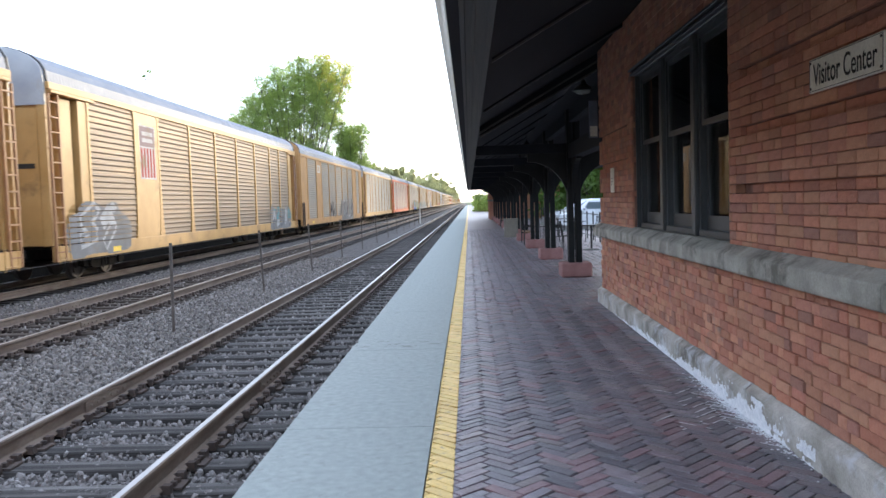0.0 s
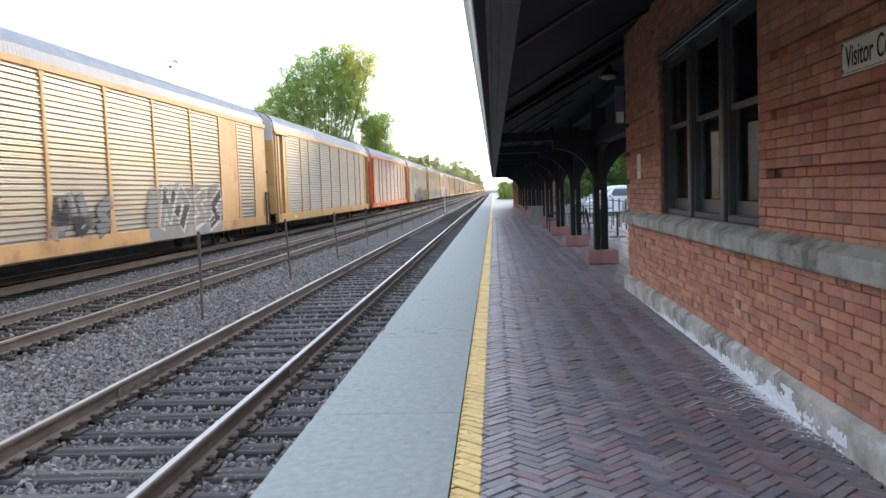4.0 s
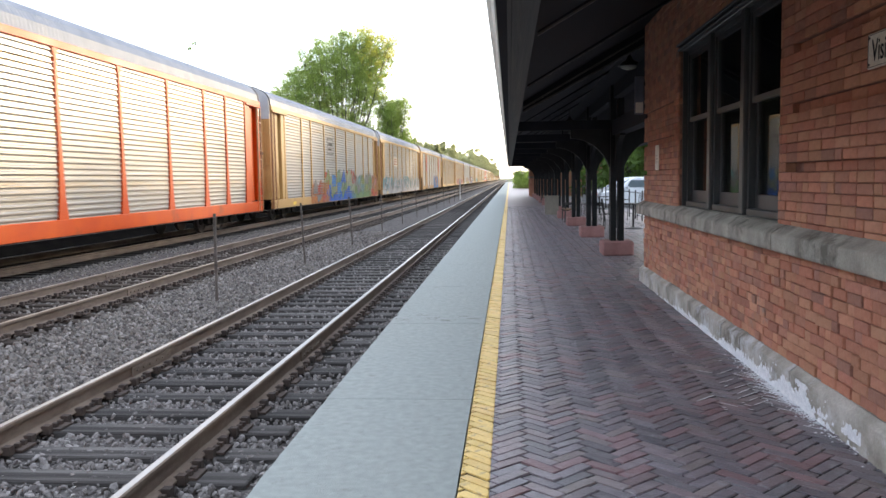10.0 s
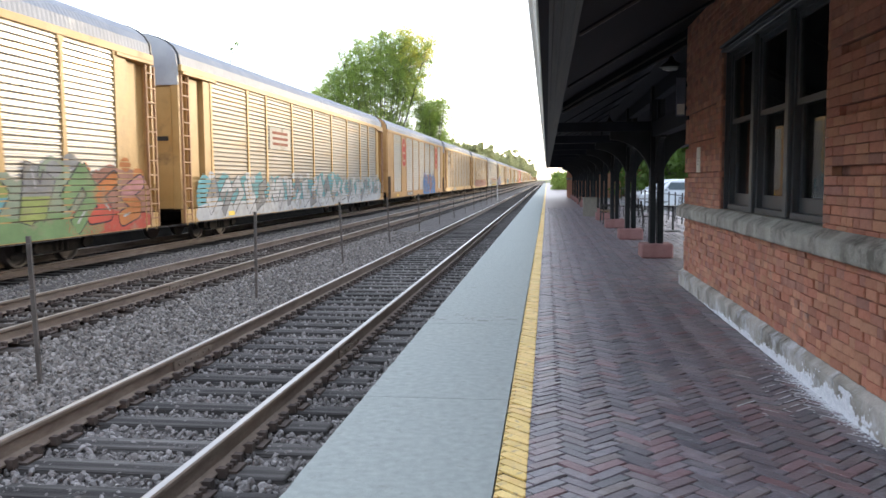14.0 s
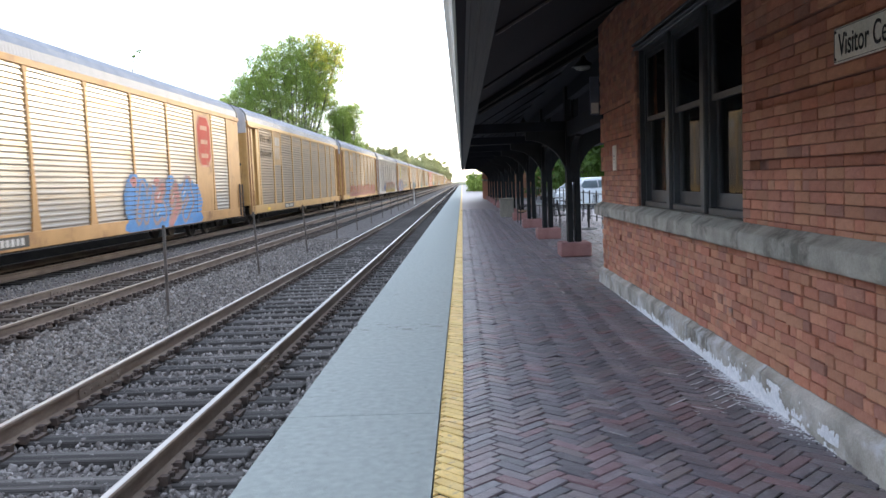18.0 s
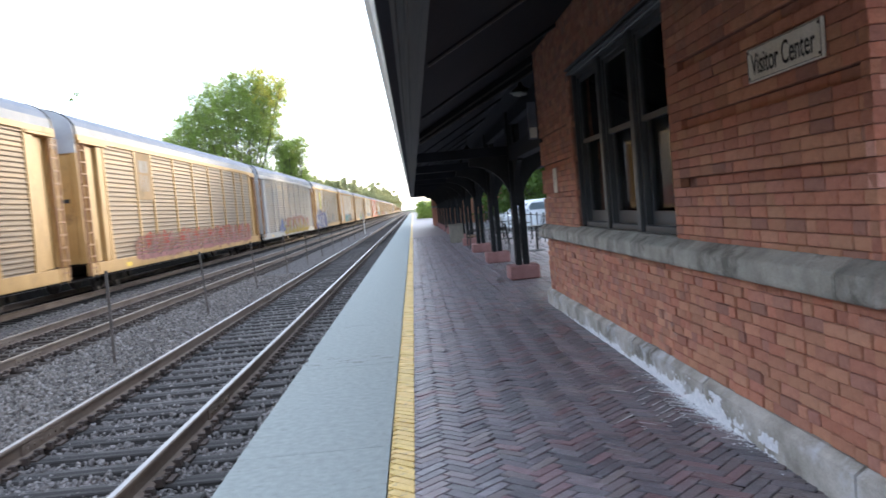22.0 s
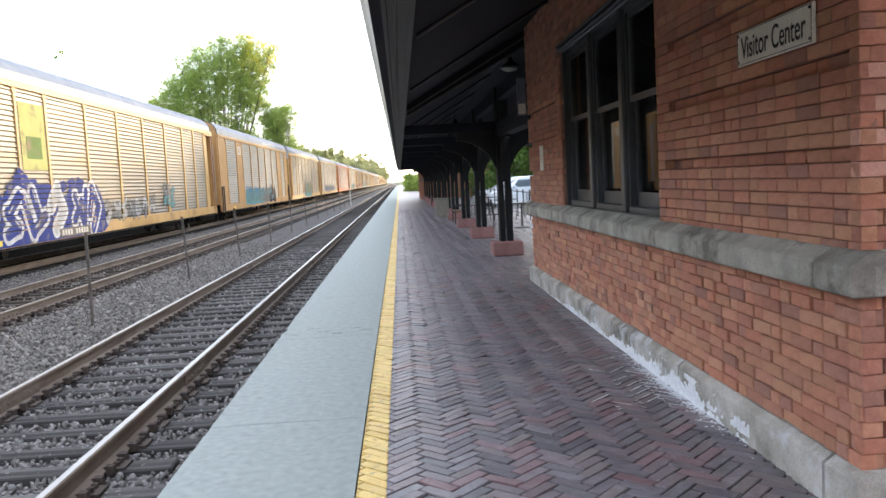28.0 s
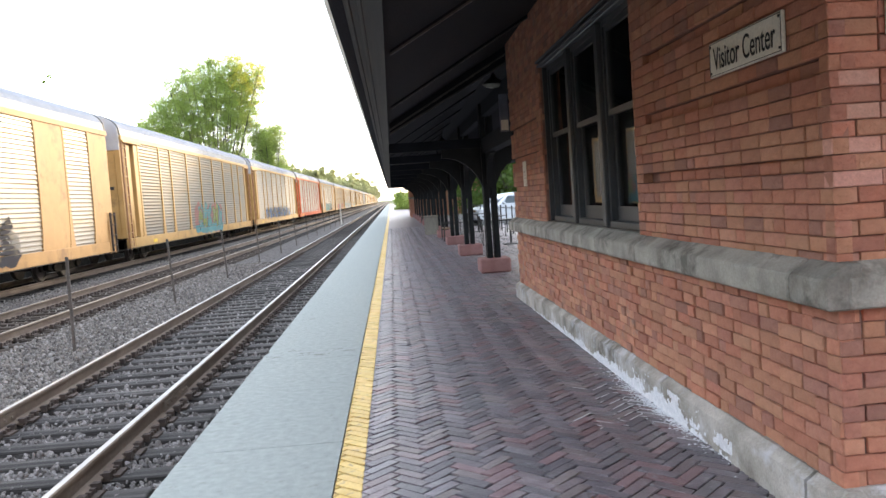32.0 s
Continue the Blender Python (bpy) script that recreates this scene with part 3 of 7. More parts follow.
for ti, c in enumerate(TRACKS):
    track = thing("railway_track", ("polished near" if ti == 0 else "rusty brown") + " steel rails on weathered timber ties in ballast", "railway track", "parallel tracks", (c, 0, RAIL_Z))
    tagged(track, kind="structure")
    for side in (-0.7525, 0.7525):
        bm = bmesh.new()
        extrude_y(bm, [(x + side, z - 0.175) for x, z in RAIL], -12, FAR)
        rail = part("rail", bm, M["rust"], track)
        rail.data.materials.append(M["steel" if ti == 0 else "steel_dull"])
        for p in rail.data.polygons:
            if p.center.z > -0.0045:
                p.material_index = 1
        for jy in ((JY[1], JY[1] + 11.8, JY[1] + 23.6) if ti == 0 else (JY[0], JY[0] + 11.8) if ti == 1 else ()):
            jy += (JR[ti] if ti < 2 else 0.0) if side > 0 else 0.0
            bar = part("joint_bar", boxes((side + 0.010, side + 0.030, jy - 0.45, jy + 0.45, -0.150, -0.045), (side - 0.030, side - 0.010, jy - 0.45, jy + 0.45, -0.150, -0.045), bevel=0.006), M["rust"], track, "brown rail joint bar")
            for by in (-0.36, -0.22, -0.08, 0.08, 0.22, 0.36):
                bb = bmesh.new()
                rod(bb, (side - 0.045, jy + by, -0.095), (side + 0.048, jy + by, -0.095), 0.014, 6)
                part("bolt", bb, M["rust"], bar)
    tie_mesh = to_mesh("tie", boxes((-1.3, 1.3, -0.11, 0.11, -0.375, -0.195), bevel=0.012), M["tie" if ti == 0 else "tie_brown"])
    near_end = {0: 48, 1: 40, 2: 0}[ti]
    y, far_v = 2.0 - 0.495 * 20, []
    r = random.Random(ti)
    while y < 260:
        m = pose(r.uniform(-0.05, 0.05), y + r.uniform(-0.03, 0.03), r.uniform(-0.012, 0.0), 0, 0, r.uniform(-1.2, 1.2))
        if y < near_end:
            part("tie", tie_mesh, None, track, at=m)
        else:
            far_v.append(np.array(m)[:3])
        y += 0.495
    if far_v:
        v = [(-1.3, -0.11, -0.3), (1.3, -0.11, -0.3), (1.3, 0.11, -0.3), (-1.3, 0.11, -0.3), (-1.3, -0.11, -0.195), (1.3, -0.11, -0.195), (1.3, 0.11, -0.195), (-1.3, 0.11, -0.195)]
        V, F = many(v, CUBE_F[1:], far_v)
        stuff("far_ties", V, F, M["tie_stuff"], "", track)
    # tie plates, spikes and rail anchors
    V, F, off = [], [], 0
    clip = bmesh.new()
    for side in (-0.7525, 0.7525):
        box(clip, side - 0.17, side + 0.17, -0.09, 0.09, -0.195, -0.178)
        for sx in (-0.10, 0.10):
            box(clip, side + sx - 0.02, side + sx + 0.02, -0.055, -0.02, -0.178, -0.145)
            box(clip, side + sx - 0.02, side + sx + 0.02, 0.02, 0.055, -0.178, -0.145)
        for sy in (-0.135, 0.135):
            box(clip, side - 0.10, side + 0.10, sy - 0.015, sy + 0.015, -0.20, -0.150)
            box(clip, side + 0.06, side + 0.12, sy - 0.03, sy + 0.03, -0.20, -0.135)
    clip.verts.index_update()
    cv, cf = [tuple(v.co) for v in clip.verts], [tuple(v.index for v in f.verts) for f in clip.faces]
    clip.free()
    pl = []
    y = 2.0
    while y < (34 if ti == 0 else 42):
        if ti < 2:
            pl.append([[1, 0, 0, 0], [0, 1, 0, y], [0, 0, 1, 0]])
        y += 0.495
    if pl:
        V, F = many(cv, cf, pl)
        stuff("rail_fastenings", V, F, M["fastening"], "rusty tie plates, spikes and anchors", track)

# platform: concrete edge slabs with open joints, brick paving, sub-base
platform = tagged(part("platform", boxes((STRIPE, W + 12, -12, 110, -0.6, -0.009), (STRIPE, 3.2, 110, 330, -0.6, -0.009)), M["sand_joint"]), "brick paved station platform with a concrete edge", "platform", kind="structure")
part("platform_edge_base", boxes((EDGE + 0.03, STRIPE, -12, 330, -0.6, -0.12)), M["sandstone"], platform)
JOINTS = [5.45 + 2.97 * i for i in range(-3, 36)]
for i, (a, b) in enumerate(zip(JOINTS, JOINTS[1:])):
    re = random.Random(100 + i)
    n = 60 if a < 30 else 8
    left = []
    for q in range(n + 1):
        yy = a + 0.004 + (b - a - 0.008) * q / n
        chip = 0.012 * noise.noise(Vector((yy * 3.1, 0, 2))) + 0.008 * noise.noise(Vector((yy * 11, 0, 4)))
        if abs(yy - 8.95) < 0.18:
            chip += 0.035 * (1 - abs(yy - 8.95) / 0.18)
        left.append((EDGE + max(0.0, chip), yy))
    poly = left + [(STRIPE - 0.008, b - 0.004), (STRIPE - 0.008, a + 0.004)]
    bm = bmesh.new()
    top = [bm.verts.new((x, y, 0.0)) for x, y in poly]
    mid = [bm.verts.new((x - (0.006 if x < -0.9 else 0), y, -0.012)) for x, y in poly]
    low = [bm.verts.new((x, y, -0.12)) for x, y in poly]
    bm.faces.new(top)
    for p, q in ((top, mid), (mid, low)):
        for t in range(len(poly)):
            u = (t + 1) % len(poly)
            bm.faces.new((p[t], q[t], q[u], p[u]))
    part("slab", bm, M["concrete"], platform)
part("far_slab", boxes((EDGE, STRIPE - 0.008, JOINTS[-1], 330, -0.12, 0.0)), M["concrete"], platform)


def clip_poly(poly, axis, value, keep_less):
    out = []
    for i, p in enumerate(poly):
        q = poly[(i + 1) % len(poly)]
        pin = (p[axis] <= value) == keep_less or p[axis] == value
        qin = (q[axis] <= value) == keep_less or q[axis] == value
        if pin:
            out.append(p)
        if pin != qin:
            f = (value - p[axis]) / (q[axis] - p[axis])
            out.append((p[0] + f * (q[0] - p[0]), p[1] + f * (q[1] - p[1])))
    return out


def prism(poly, z0, z1, c=0.003, tilt=(0, 0)):
    """A paver with a softened, slightly tilted top, from its outline."""
    k = len(poly)
    cx, cy = sum(p[0] for p in poly) / k, sum(p[1] for p in poly) / k
    lean = lambda x, y: tilt[0] * (x - cx) + tilt[1] * (y - cy)
    v = [(x, y, z0) for x, y in poly] + [(x, y, z1 - c + lean(x, y)) for x, y in poly]
    for x, y in poly:
        d = math.hypot(x - cx, y - cy) or 1
        v.append((x + (cx - x) / d * c * 1.4, y + (cy - y) / d * c * 1.4, z1 + lean(x, y)))
    f = [(i, (i + 1) % k, k + (i + 1) % k, k + i) for i in range(k)] + [(k + i, k + (i + 1) % k, 2 * k + (i + 1) % k, 2 * k + i) for i in range(k)]
    f.append(tuple(range(2 * k, 3 * k)))
    return v, f


def area(p):
    return abs(sum(p[i][0] * p[(i + 1) % len(p)][1] - p[(i + 1) % len(p)][0] * p[i][1] for i in range(len(p)))) / 2


def herringbone(x0, x1, y0, y1, s=0.0785, gap=0.0115, n=3):
    """Outlines of herringbone pavers, three by one, at 45 degrees to the edge, cut to the field."""
    c = math.sqrt(0.5)
    out = []
    corners = [(x * c + y * c, -x * c + y * c) for x in (x0, x1) for y in (y0, y1)]
    u0, u1 = min(p[0] for p in corners), max(p[0] for p in corners)
    w0, w1 = min(p[1] for p in corners), max(p[1] for p in corners)
    for i in range(int(u0 / s) - 4, int(u1 / s) + 3):
        for j in range(int(w0 / s) - 4, int(w1 / s) + 3):
            kind = (i - j) % (2 * n)
            if kind == 0:
                r = (i * s, j * s, (i + n) * s, (j + 1) * s)
            elif kind == 2 * n - 1:
                r = (i * s, j * s, (i + 1) * s, (j + n) * s)
            else:
                continue
            a0, b0, a1, b1 = r[0] + gap / 2, r[1] + gap / 2, r[2] - gap / 2, r[3] - gap / 2
            rect = [(a0, b0), (a1, b0), (a1, b1), (a0, b1)]
            poly = [(u * c - w * c, u * c + w * c) for u, w in rect]
            poly = [(p[0], p[1]) for p in poly]
            if max(p[0] for p in poly) < x0 or min(p[0] for p in poly) > x1 or max(p[1] for p in poly) < y0 or min(p[1] for p in poly) > y1:
                continue
            for axis, value, less in ((0, x0, False), (0, x1, True), (1, y0, False), (1, y1, True)):
                if poly:
                    poly = clip_poly(poly, axis, value, less)
            if len(poly) > 2 and area(poly) > 2e-4:
                out.append(poly)
    return out


PAVE_FAR = 44.0
laid = herringbone(STRIPE, 4.4, -1.0, PAVE_FAR)
sets = {"paver": ([], []), "yellow": ([], [])}
rp = random.Random(7)
singles = []
for poly in laid:
    if min(p[0] for p in poly) > 2.1 and max(p[1] for p in poly) < Y1 - 0.02 and min(p[1] for p in poly) > Y0 + 0.02:
        continue
    for key, value, less in (("yellow", STRIPE_R, True), ("paver", STRIPE_R, False)):
        q = clip_poly(poly, 0, value, less)
        if len(q) < 3 or area(q) < 1e-4:
            continue
        v, f = prism(q, -0.055, rp.uniform(-0.003, 0.0025), tilt=(rp.gauss(0, 0.021), rp.gauss(0, 0.021)))
        cy, cx = sum(p[1] for p in q) / len(q), sum(p[0] for p in q) / len(q)
        if 3.2 < cy < 5.6 and cx < 1.6:
            singles.append((key, v, f))
            continue
        V, F = sets[key]
        base = len(V)
        V += v
        F += [tuple(i + base for i in g) for g in f]
M["yellow_stuff"] = material("yellow_paint_field", [(0.62, 0.41, 0.115), (0.72, 0.52, 0.20)], 6, 0.6, bump=0.3, grain=90, per_object=0.08, island=True, stain=((0.30, 0.22, 0.14), 14, 0.35))
stuff("paver_field", *sets["paver"], M["paver_stuff"], "", platform)
stuff("painted_paver_field", *sets["yellow"], M["yellow_stuff"], "", platform)
# past these the paving is one sheet with its joints in the surface
M["paver_far"] = material("brick_paver_far", [(0.12, 0.098, 0.102), (0.26, 0.215, 0.213), (0.19, 0.155, 0.158)], 9, 0.45, bump=0.6, grain=22, stretch=(1, 1.6, 1), stain=((0.26, 0.235, 0.235), 1.6, 0.3))
part("far_paving", boxes((STRIPE_R, W + 12, PAVE_FAR, 110, -0.06, 0.0), (STRIPE_R, 3.2, 110, 330, -0.06, 0.0)), M["paver_far"], platform)
part("side_paving", boxes((4.4, W + 12, -12, PAVE_FAR, -0.06, 0.0)), M["paver_far"], platform)
part("near_paving", boxes((STRIPE, W + 12, -12, -1.0, -0.06, 0.0)), M["paver_far"], platform)
part("far_stripe", boxes((STRIPE, STRIPE_R - 0.002, PAVE_FAR, 330, -0.06, 0.001)), M["yellow"], platform)


# ---- the brick building ----
FOUND, BELT0, BELT1, TOP = 0.22, 0.99, 1.175, 3.95
WIN_Y0, WIN_Y1, WIN_Z1 = 6.03, 9.58, 3.02
CORE = W + 0.075
wall_west = tagged(part("wall_west", boxes(
    (CORE, W + 0.42, Y0 + 0.075, WIN_Y0, 0, TOP), (CORE, W + 0.42, WIN_Y1, Y1 - 0.02, 0, TOP),
    (CORE, W + 0.42, WIN_Y0, WIN_Y1, 0, BELT1), (CORE, W + 0.42, WIN_Y0, WIN_Y1, WIN_Z1, TOP)), M["mortar"]), "red brick station wall facing the track", "wall", kind="structure")
wall_south = tagged(part("wall_south", boxes((W + 0.42, 9.0, Y0 + 0.075, Y0 + 0.42, 0, TOP)), M["mortar"]), "red brick end wall of the station", "wall", kind="structure")
NW = ((3.20, 3.50), (3.66, 4.60))       # window openings in the far end wall
wall_north = tagged(part("wall_north", boxes((W + 0.42, 3.20, Y1 - 0.42, Y1 - 0.02, 0, TOP), (3.50, 3.66, Y1 - 0.42, Y1 - 0.02, 0, TOP), (4.60, 9.0, Y1 - 0.42, Y1 - 0.02, 0, TOP), *[d for a, b in NW for d in ((a, b, Y1 - 0.42, Y1 - 0.02, 0, 1.2), (a, b, Y1 - 0.42, Y1 - 0.02, 2.47, TOP))]), M["plaster"]), "plastered far end wall of the station", "wall", kind="structure")
EW = ((5.2, 6.1), (7.0, 8.6), (9.6, 10.9))
bm = bmesh.new()
prev = Y0
for a, b in EW:
    box(bm, 8.6, 9.0, prev, a, 0, TOP)
    box(bm, 8.6, 9.0, a, b, 0, 1.0)
    box(bm, 8.6, 9.0, a, b, 2.6, TOP)
    prev = b
box(bm, 8.6, 9.0, prev, Y1, 0, TOP)
wall_east = tagged(part("wall_east", bm, M["plaster"]), "plastered street-side wall with tall window openings", "wall", kind="structure")
tagged(part("floor", boxes((W + 0.4, 8.65, Y0 + 0.4, Y1 - 0.4, -0.02, 0.12)), M["wood"]), "dim wooden floor inside the station", "floor", kind="structure")
tagged(part("ceiling", boxes((W + 0.4, 8.65, Y0 + 0.4, Y1 - 0.4, 3.3, 3.4)), M["plaster"]), "dim plaster ceiling inside the station", "ceiling", kind="structure")
for nm, d in (("interior_lining", (W + 0.42, W + 0.44, Y0 + 0.42, WIN_Y0, 0.12, 3.3)),):
    part(nm, boxes(d), M["plaster"], wall_west)

COURSE, BL = 0.07, 0.215
UPPER = 0.068
BANDS = (1.585, 1.993, 2.401)          # recessed courses, by their middle


def lay_bricks(u0, u1, z0, z1, course, holes=(), seed=0, whole=0.85):
    """Bricks of a wall: (u of the middle, z of the middle, length, course)."""
    r = random.Random(seed)
    out, row, z = [], 0, z0
    while z + course * 0.6 < z1:
        u = u0 - (0 if row % 2 else BL / 2)
        while u < u1:
            ln = BL if r.random() < whole else BL / 2
            a, b = max(u, u0), min(u + ln, u1)
            cuts = [(a, b)]
            for h0, h1, g0, g1 in holes:
                if g0 < z + course / 2 < g1:
                    cuts = [c for s in cuts for c in ((s[0], min(s[1], h0)), (max(s[0], h1), s[1])) if c[1] - c[0] > 0.03]
            for s in cuts:
                if s[1] - s[0] > 0.03:
                    out.append(((s[0] + s[1]) / 2, z + course / 2, s[1] - s[0], course))
            u += ln
        z += course
        row += 1
    return out


brick_meshes = {}


def brick_mesh(length, course, mat):
    key = (round(length, 3), course, mat.name)
    if key not in brick_meshes:
        v, f = brick_shape(key[0] - 0.0042, course - 0.0042, 0.07, 0.004)
        brick_meshes[key] = mesh_from("brick", v, f, mat)
    return brick_meshes[key]


def wall_of_bricks(parent, bricks, frame_m, near, rough, seed, band=lambda u, z: 0.0, pink=lambda u, z: False):
    """near(u, z): those bricks become parts; the rest are joined. frame_m: columns u, up, out and the origin. band: how far a brick is set back."""
    r = random.Random(seed)
    rest = ([], [])
    count = 0
    for u, z, ln, course in bricks:
        back = band(u, z)
        if back is None:
            continue
        proud = -back + r.uniform(-rough, 0.25 * rough)
        ln = ln - r.choice((0.002, 0.004, 0.007, 0.012)) if rough > 0.01 else ln
        m = frame_m @ Matrix.Translation((u, z, -0.07 + proud)) @ Euler((r.gauss(0.01, 0.02) if rough > 0.01 else r.uniform(-0.012, 0.012), r.gauss(-0.02, 0.03) if rough > 0.01 else r.uniform(-0.012, 0.012), r.uniform(-0.008, 0.008))).to_matrix().to_4x4()
        if pink(u, z):
            part("brick", brick_mesh(ln, course, M["pink_brick"]), None, parent, "pale pink replacement brick", at=m)
        elif near(u, z) and count < 300:
            part("brick", brick_mesh(ln, course, M["brick"]), None, parent, at=m)
            count += 1
        else:
            v, f = brick_shape(ln - 0.0042, course - 0.0042, 0.07, 0.004)
            base = len(rest[0])
            rest[0].extend([tuple(m @ Vector(p)) for p in v])
            rest[1].extend([tuple(i + base for i in g) for g in f])
    if rest[0]:
        stuff("brickwork", *rest, M["brick_stuff"], "", parent)


def band_at(z):
    return any(abs(z - b) < 0.03 for b in BANDS)


def west_band(u, z):
    """Courses set back between the window and the corners, each ending in a small open pocket."""
    if not band_at(z) or WIN_Y0 - 0.2 < u < WIN_Y1 + 0.2:
        return 0.0
    if 5.72 < u < 5.81:
        return None
    return 0.045 if u < 5.74 or u > WIN_Y1 + 0.25 else 0.0


def south_band(u, z):
    return 0.045 if band_at(z) and u > 2.36 else 0.0


# u runs along +y on the track side; x out to the track
WEST = Matrix(((0, 0, -1, W), (1, 0, 0, 0), (0, 1, 0, 0), (0, 0, 0, 1)))
SOUTH = Matrix(((1, 0, 0, 0), (0, 0, -1, Y0), (0, 1, 0, 0), (0, 0, 0, 1)))

# mortar lies close behind the brick faces but for the set-back courses
def mortar_strips(u0, u1, z0, z1):
    out, z = [], z0
    for b in BANDS:
        if z0 < b < z1:
            out.append((u0, u1, z, b - UPPER / 2))
            z = b + UPPER / 2
    return out + [(u0, u1, z, z1)]


part("mortar", boxes(*[(W + 0.024, CORE, a, b, c, d) for a, b, c, d in mortar_strips(Y0 + 0.024, WIN_Y0, 0, TOP) + mortar_strips(WIN_Y1, Y1 - 0.02, 0, TOP) + [(WIN_Y0, WIN_Y1, 0, BELT1), (WIN_Y0, WIN_Y1, WIN_Z1, TOP)]]), M["mortar"], wall_west)
part("mortar", boxes(*[(CORE, 9.0, Y0 + 0.022, Y0 + 0.075, c, d) for a, b, c, d in mortar_strips(0, 1, 0, TOP)]), M["mortar"], wall_south)

# foundation stones and belt course
FACE = W - 0.055
bm = bmesh.new()
cuts = [Y0 - 0.055, 3.62, 5.55, 6.75, 7.35, 8.9, 10.4, Y1 + 0.05]
for a, b in zip(cuts, cuts[1:]):
    bb = bmesh.new()
    extrude_y(bb, [(FACE, -0.05), (W + 0.05, -0.05), (W + 0.05, FOUND), (W - 0.005, FOUND + 0.004), (FACE, FOUND - 0.035)], a + 0.012, b - 0.012)
    part("foundation_stone", bb, M["foundation"], wall_west, at=Matrix.Identity(4))
bb = bmesh.new()
v0 = extrude_y(bb, [(Y0 - 0.055, -0.05), (Y0 + 0.05, -0.05), (Y0 + 0.05, FOUND), (Y0 - 0.005, FOUND + 0.004), (Y0 - 0.055, FOUND - 0.035)], FACE + 0.001, 5.2)
for v in bb.verts:
    v.co = Vector((v.co.y, v.co.x, v.co.z))
part("foundation_stone", bb, M["foundation"], wall_south)
BF = W - 0.10
BELT = [(BF + 0.012, BELT0), (W + 0.06, BELT0), (W + 0.06, BELT1 + 0.004), (W, BELT1 + 0.004), (BF + 0.01, BELT1 - 0.05), (BF, BELT1 - 0.062), (BF, BELT0 + 0.02)]
cuts = [Y0 - 0.10, 3.62, 5.86, 9.45, Y1 + 0.10]
for a, b in zip(cuts, cuts[1:]):
    bb = bmesh.new()
    prof = BELT
    extrude_y(bb, prof, a + 0.008, b - 0.008)
    bevelled(bb, 0.008)
    part("belt_stone", bb, M["sandstone"], wall_west)
bb = bmesh.new()
extrude_y(bb, [(x - W + Y0, z) for x, z in BELT], W - 0.002, 5.4)
for v in bb.verts:
    v.co = Vector((v.co.y, v.co.x, v.co.z))
bevelled(bb, 0.008)
part("belt_stone", bb, M["sandstone"], wall_south)
part("window_sill", boxes((W + 0.0, W + 0.40, WIN_Y0 - 0.02, WIN_Y1 + 0.02, BELT1 - 0.03, BELT1 + 0.012), bevel=0.006), M["sandstone"], wall_west)


# ---- windows ----
def sash_window(y0, y1, name):
    """A dark-painted double-hung window; the upper sash stands proud of the lower."""
    t = thing(name, "dark-painted double-hung sash window with dim glass", "window", "track-side windows")
    tagged(t, kind="structure")
    x = W + 0.10
    z0, z1, mid = BELT1 + 0.012, WIN_Z1 - 0.06, 2.18
    part("window_frame", boxes((x, x + 0.10, y0, y0 + 0.05, z0, z1), (x, x + 0.10, y1 - 0.05, y1, z0, z1), (x, x + 0.10, y0 + 0.05, y1 - 0.05, z1 - 0.05, z1)), M["window_paint"], t)
    part("window_sill", boxes((x - 0.02, x + 0.12, y0 + 0.05, y1 - 0.05, z0, z0 + 0.06), bevel=0.006), M["window_paint"], t)
    for sn, sx, a, b in (("upper_sash", x + 0.015, mid - 0.03, z1 - 0.05), ("lower_sash", x + 0.055, z0 + 0.06, mid + 0.03)):
        p, q = y0 + 0.05, y1 - 0.05
        s = part(sn, boxes((sx, sx + 0.035, p, p + 0.06, a, b), (sx, sx + 0.035, q - 0.06, q, a, b), (sx, sx + 0.035, p + 0.06, q - 0.06, a, a + (0.12 if sn == "lower_sash" else 0.05)), (sx, sx + 0.035, p + 0.06, q - 0.06, b - 0.05, b)), M["window_paint"], t)
        g = part("pane", boxes((sx + 0.014, sx + 0.019, p + 0.05, q - 0.05, a + 0.04, b - 0.04)), M["glass"], s)
        g.visible_shadow = False
    far = y1 - y0
    # grey sheet added behind the upper pane to lift its black
    part("blind", boxes((x + 0.125, x + 0.13, y0 + 0.05, y1 - 0.05, mid - 0.02, z1 - 0.04)), M["blind"], t, "dark grey sheet added behind the upper pane")
    part("curtain", boxes(*[(x + 0.12 + 0.02 * (q % 2), x + 0.13 + 0.02 * (q % 2), y0 + far * (0.36 + 0.06 * q), y0 + far * (0.42 + 0.06 * q), z0 + 0.06, mid - 0.02) for q in range(10)]), M["blind"], t, "dark grey drawn curtain")
    return t


bay = (WIN_Y1 - WIN_Y0) / 3
for i in range(3):
    sash_window(WIN_Y0 + i * bay + (0.06 if i else 0.03), WIN_Y0 + (i + 1) * bay - (0.06 if i < 2 else 0.03), f"window_{i + 1}")
for i in (1, 2):
    part("mullion", boxes((W + 0.06, W + 0.25, WIN_Y0 + i * bay - 0.06, WIN_Y0 + i * bay + 0.06, BELT1 + 0.012, WIN_Z1 - 0.06), bevel=0.01), M["window_paint"], wall_west)
for i, (out, dz) in enumerate(((0.015, 0.0), (0.03, 0.045))):
    part("head_moulding", boxes((W - out, W + 0.04, WIN_Y0, WIN_Y1, WIN_Z1 - 0.055 + dz, WIN_Z1 - 0.03 + dz), bevel=0.004), M["window_paint"], wall_west)
part("window_head", boxes((W + 0.04, W + 0.34, WIN_Y0, WIN_Y1, WIN_Z1 - 0.06, WIN_Z1), bevel=0.008), M["window_paint"], wall_west)
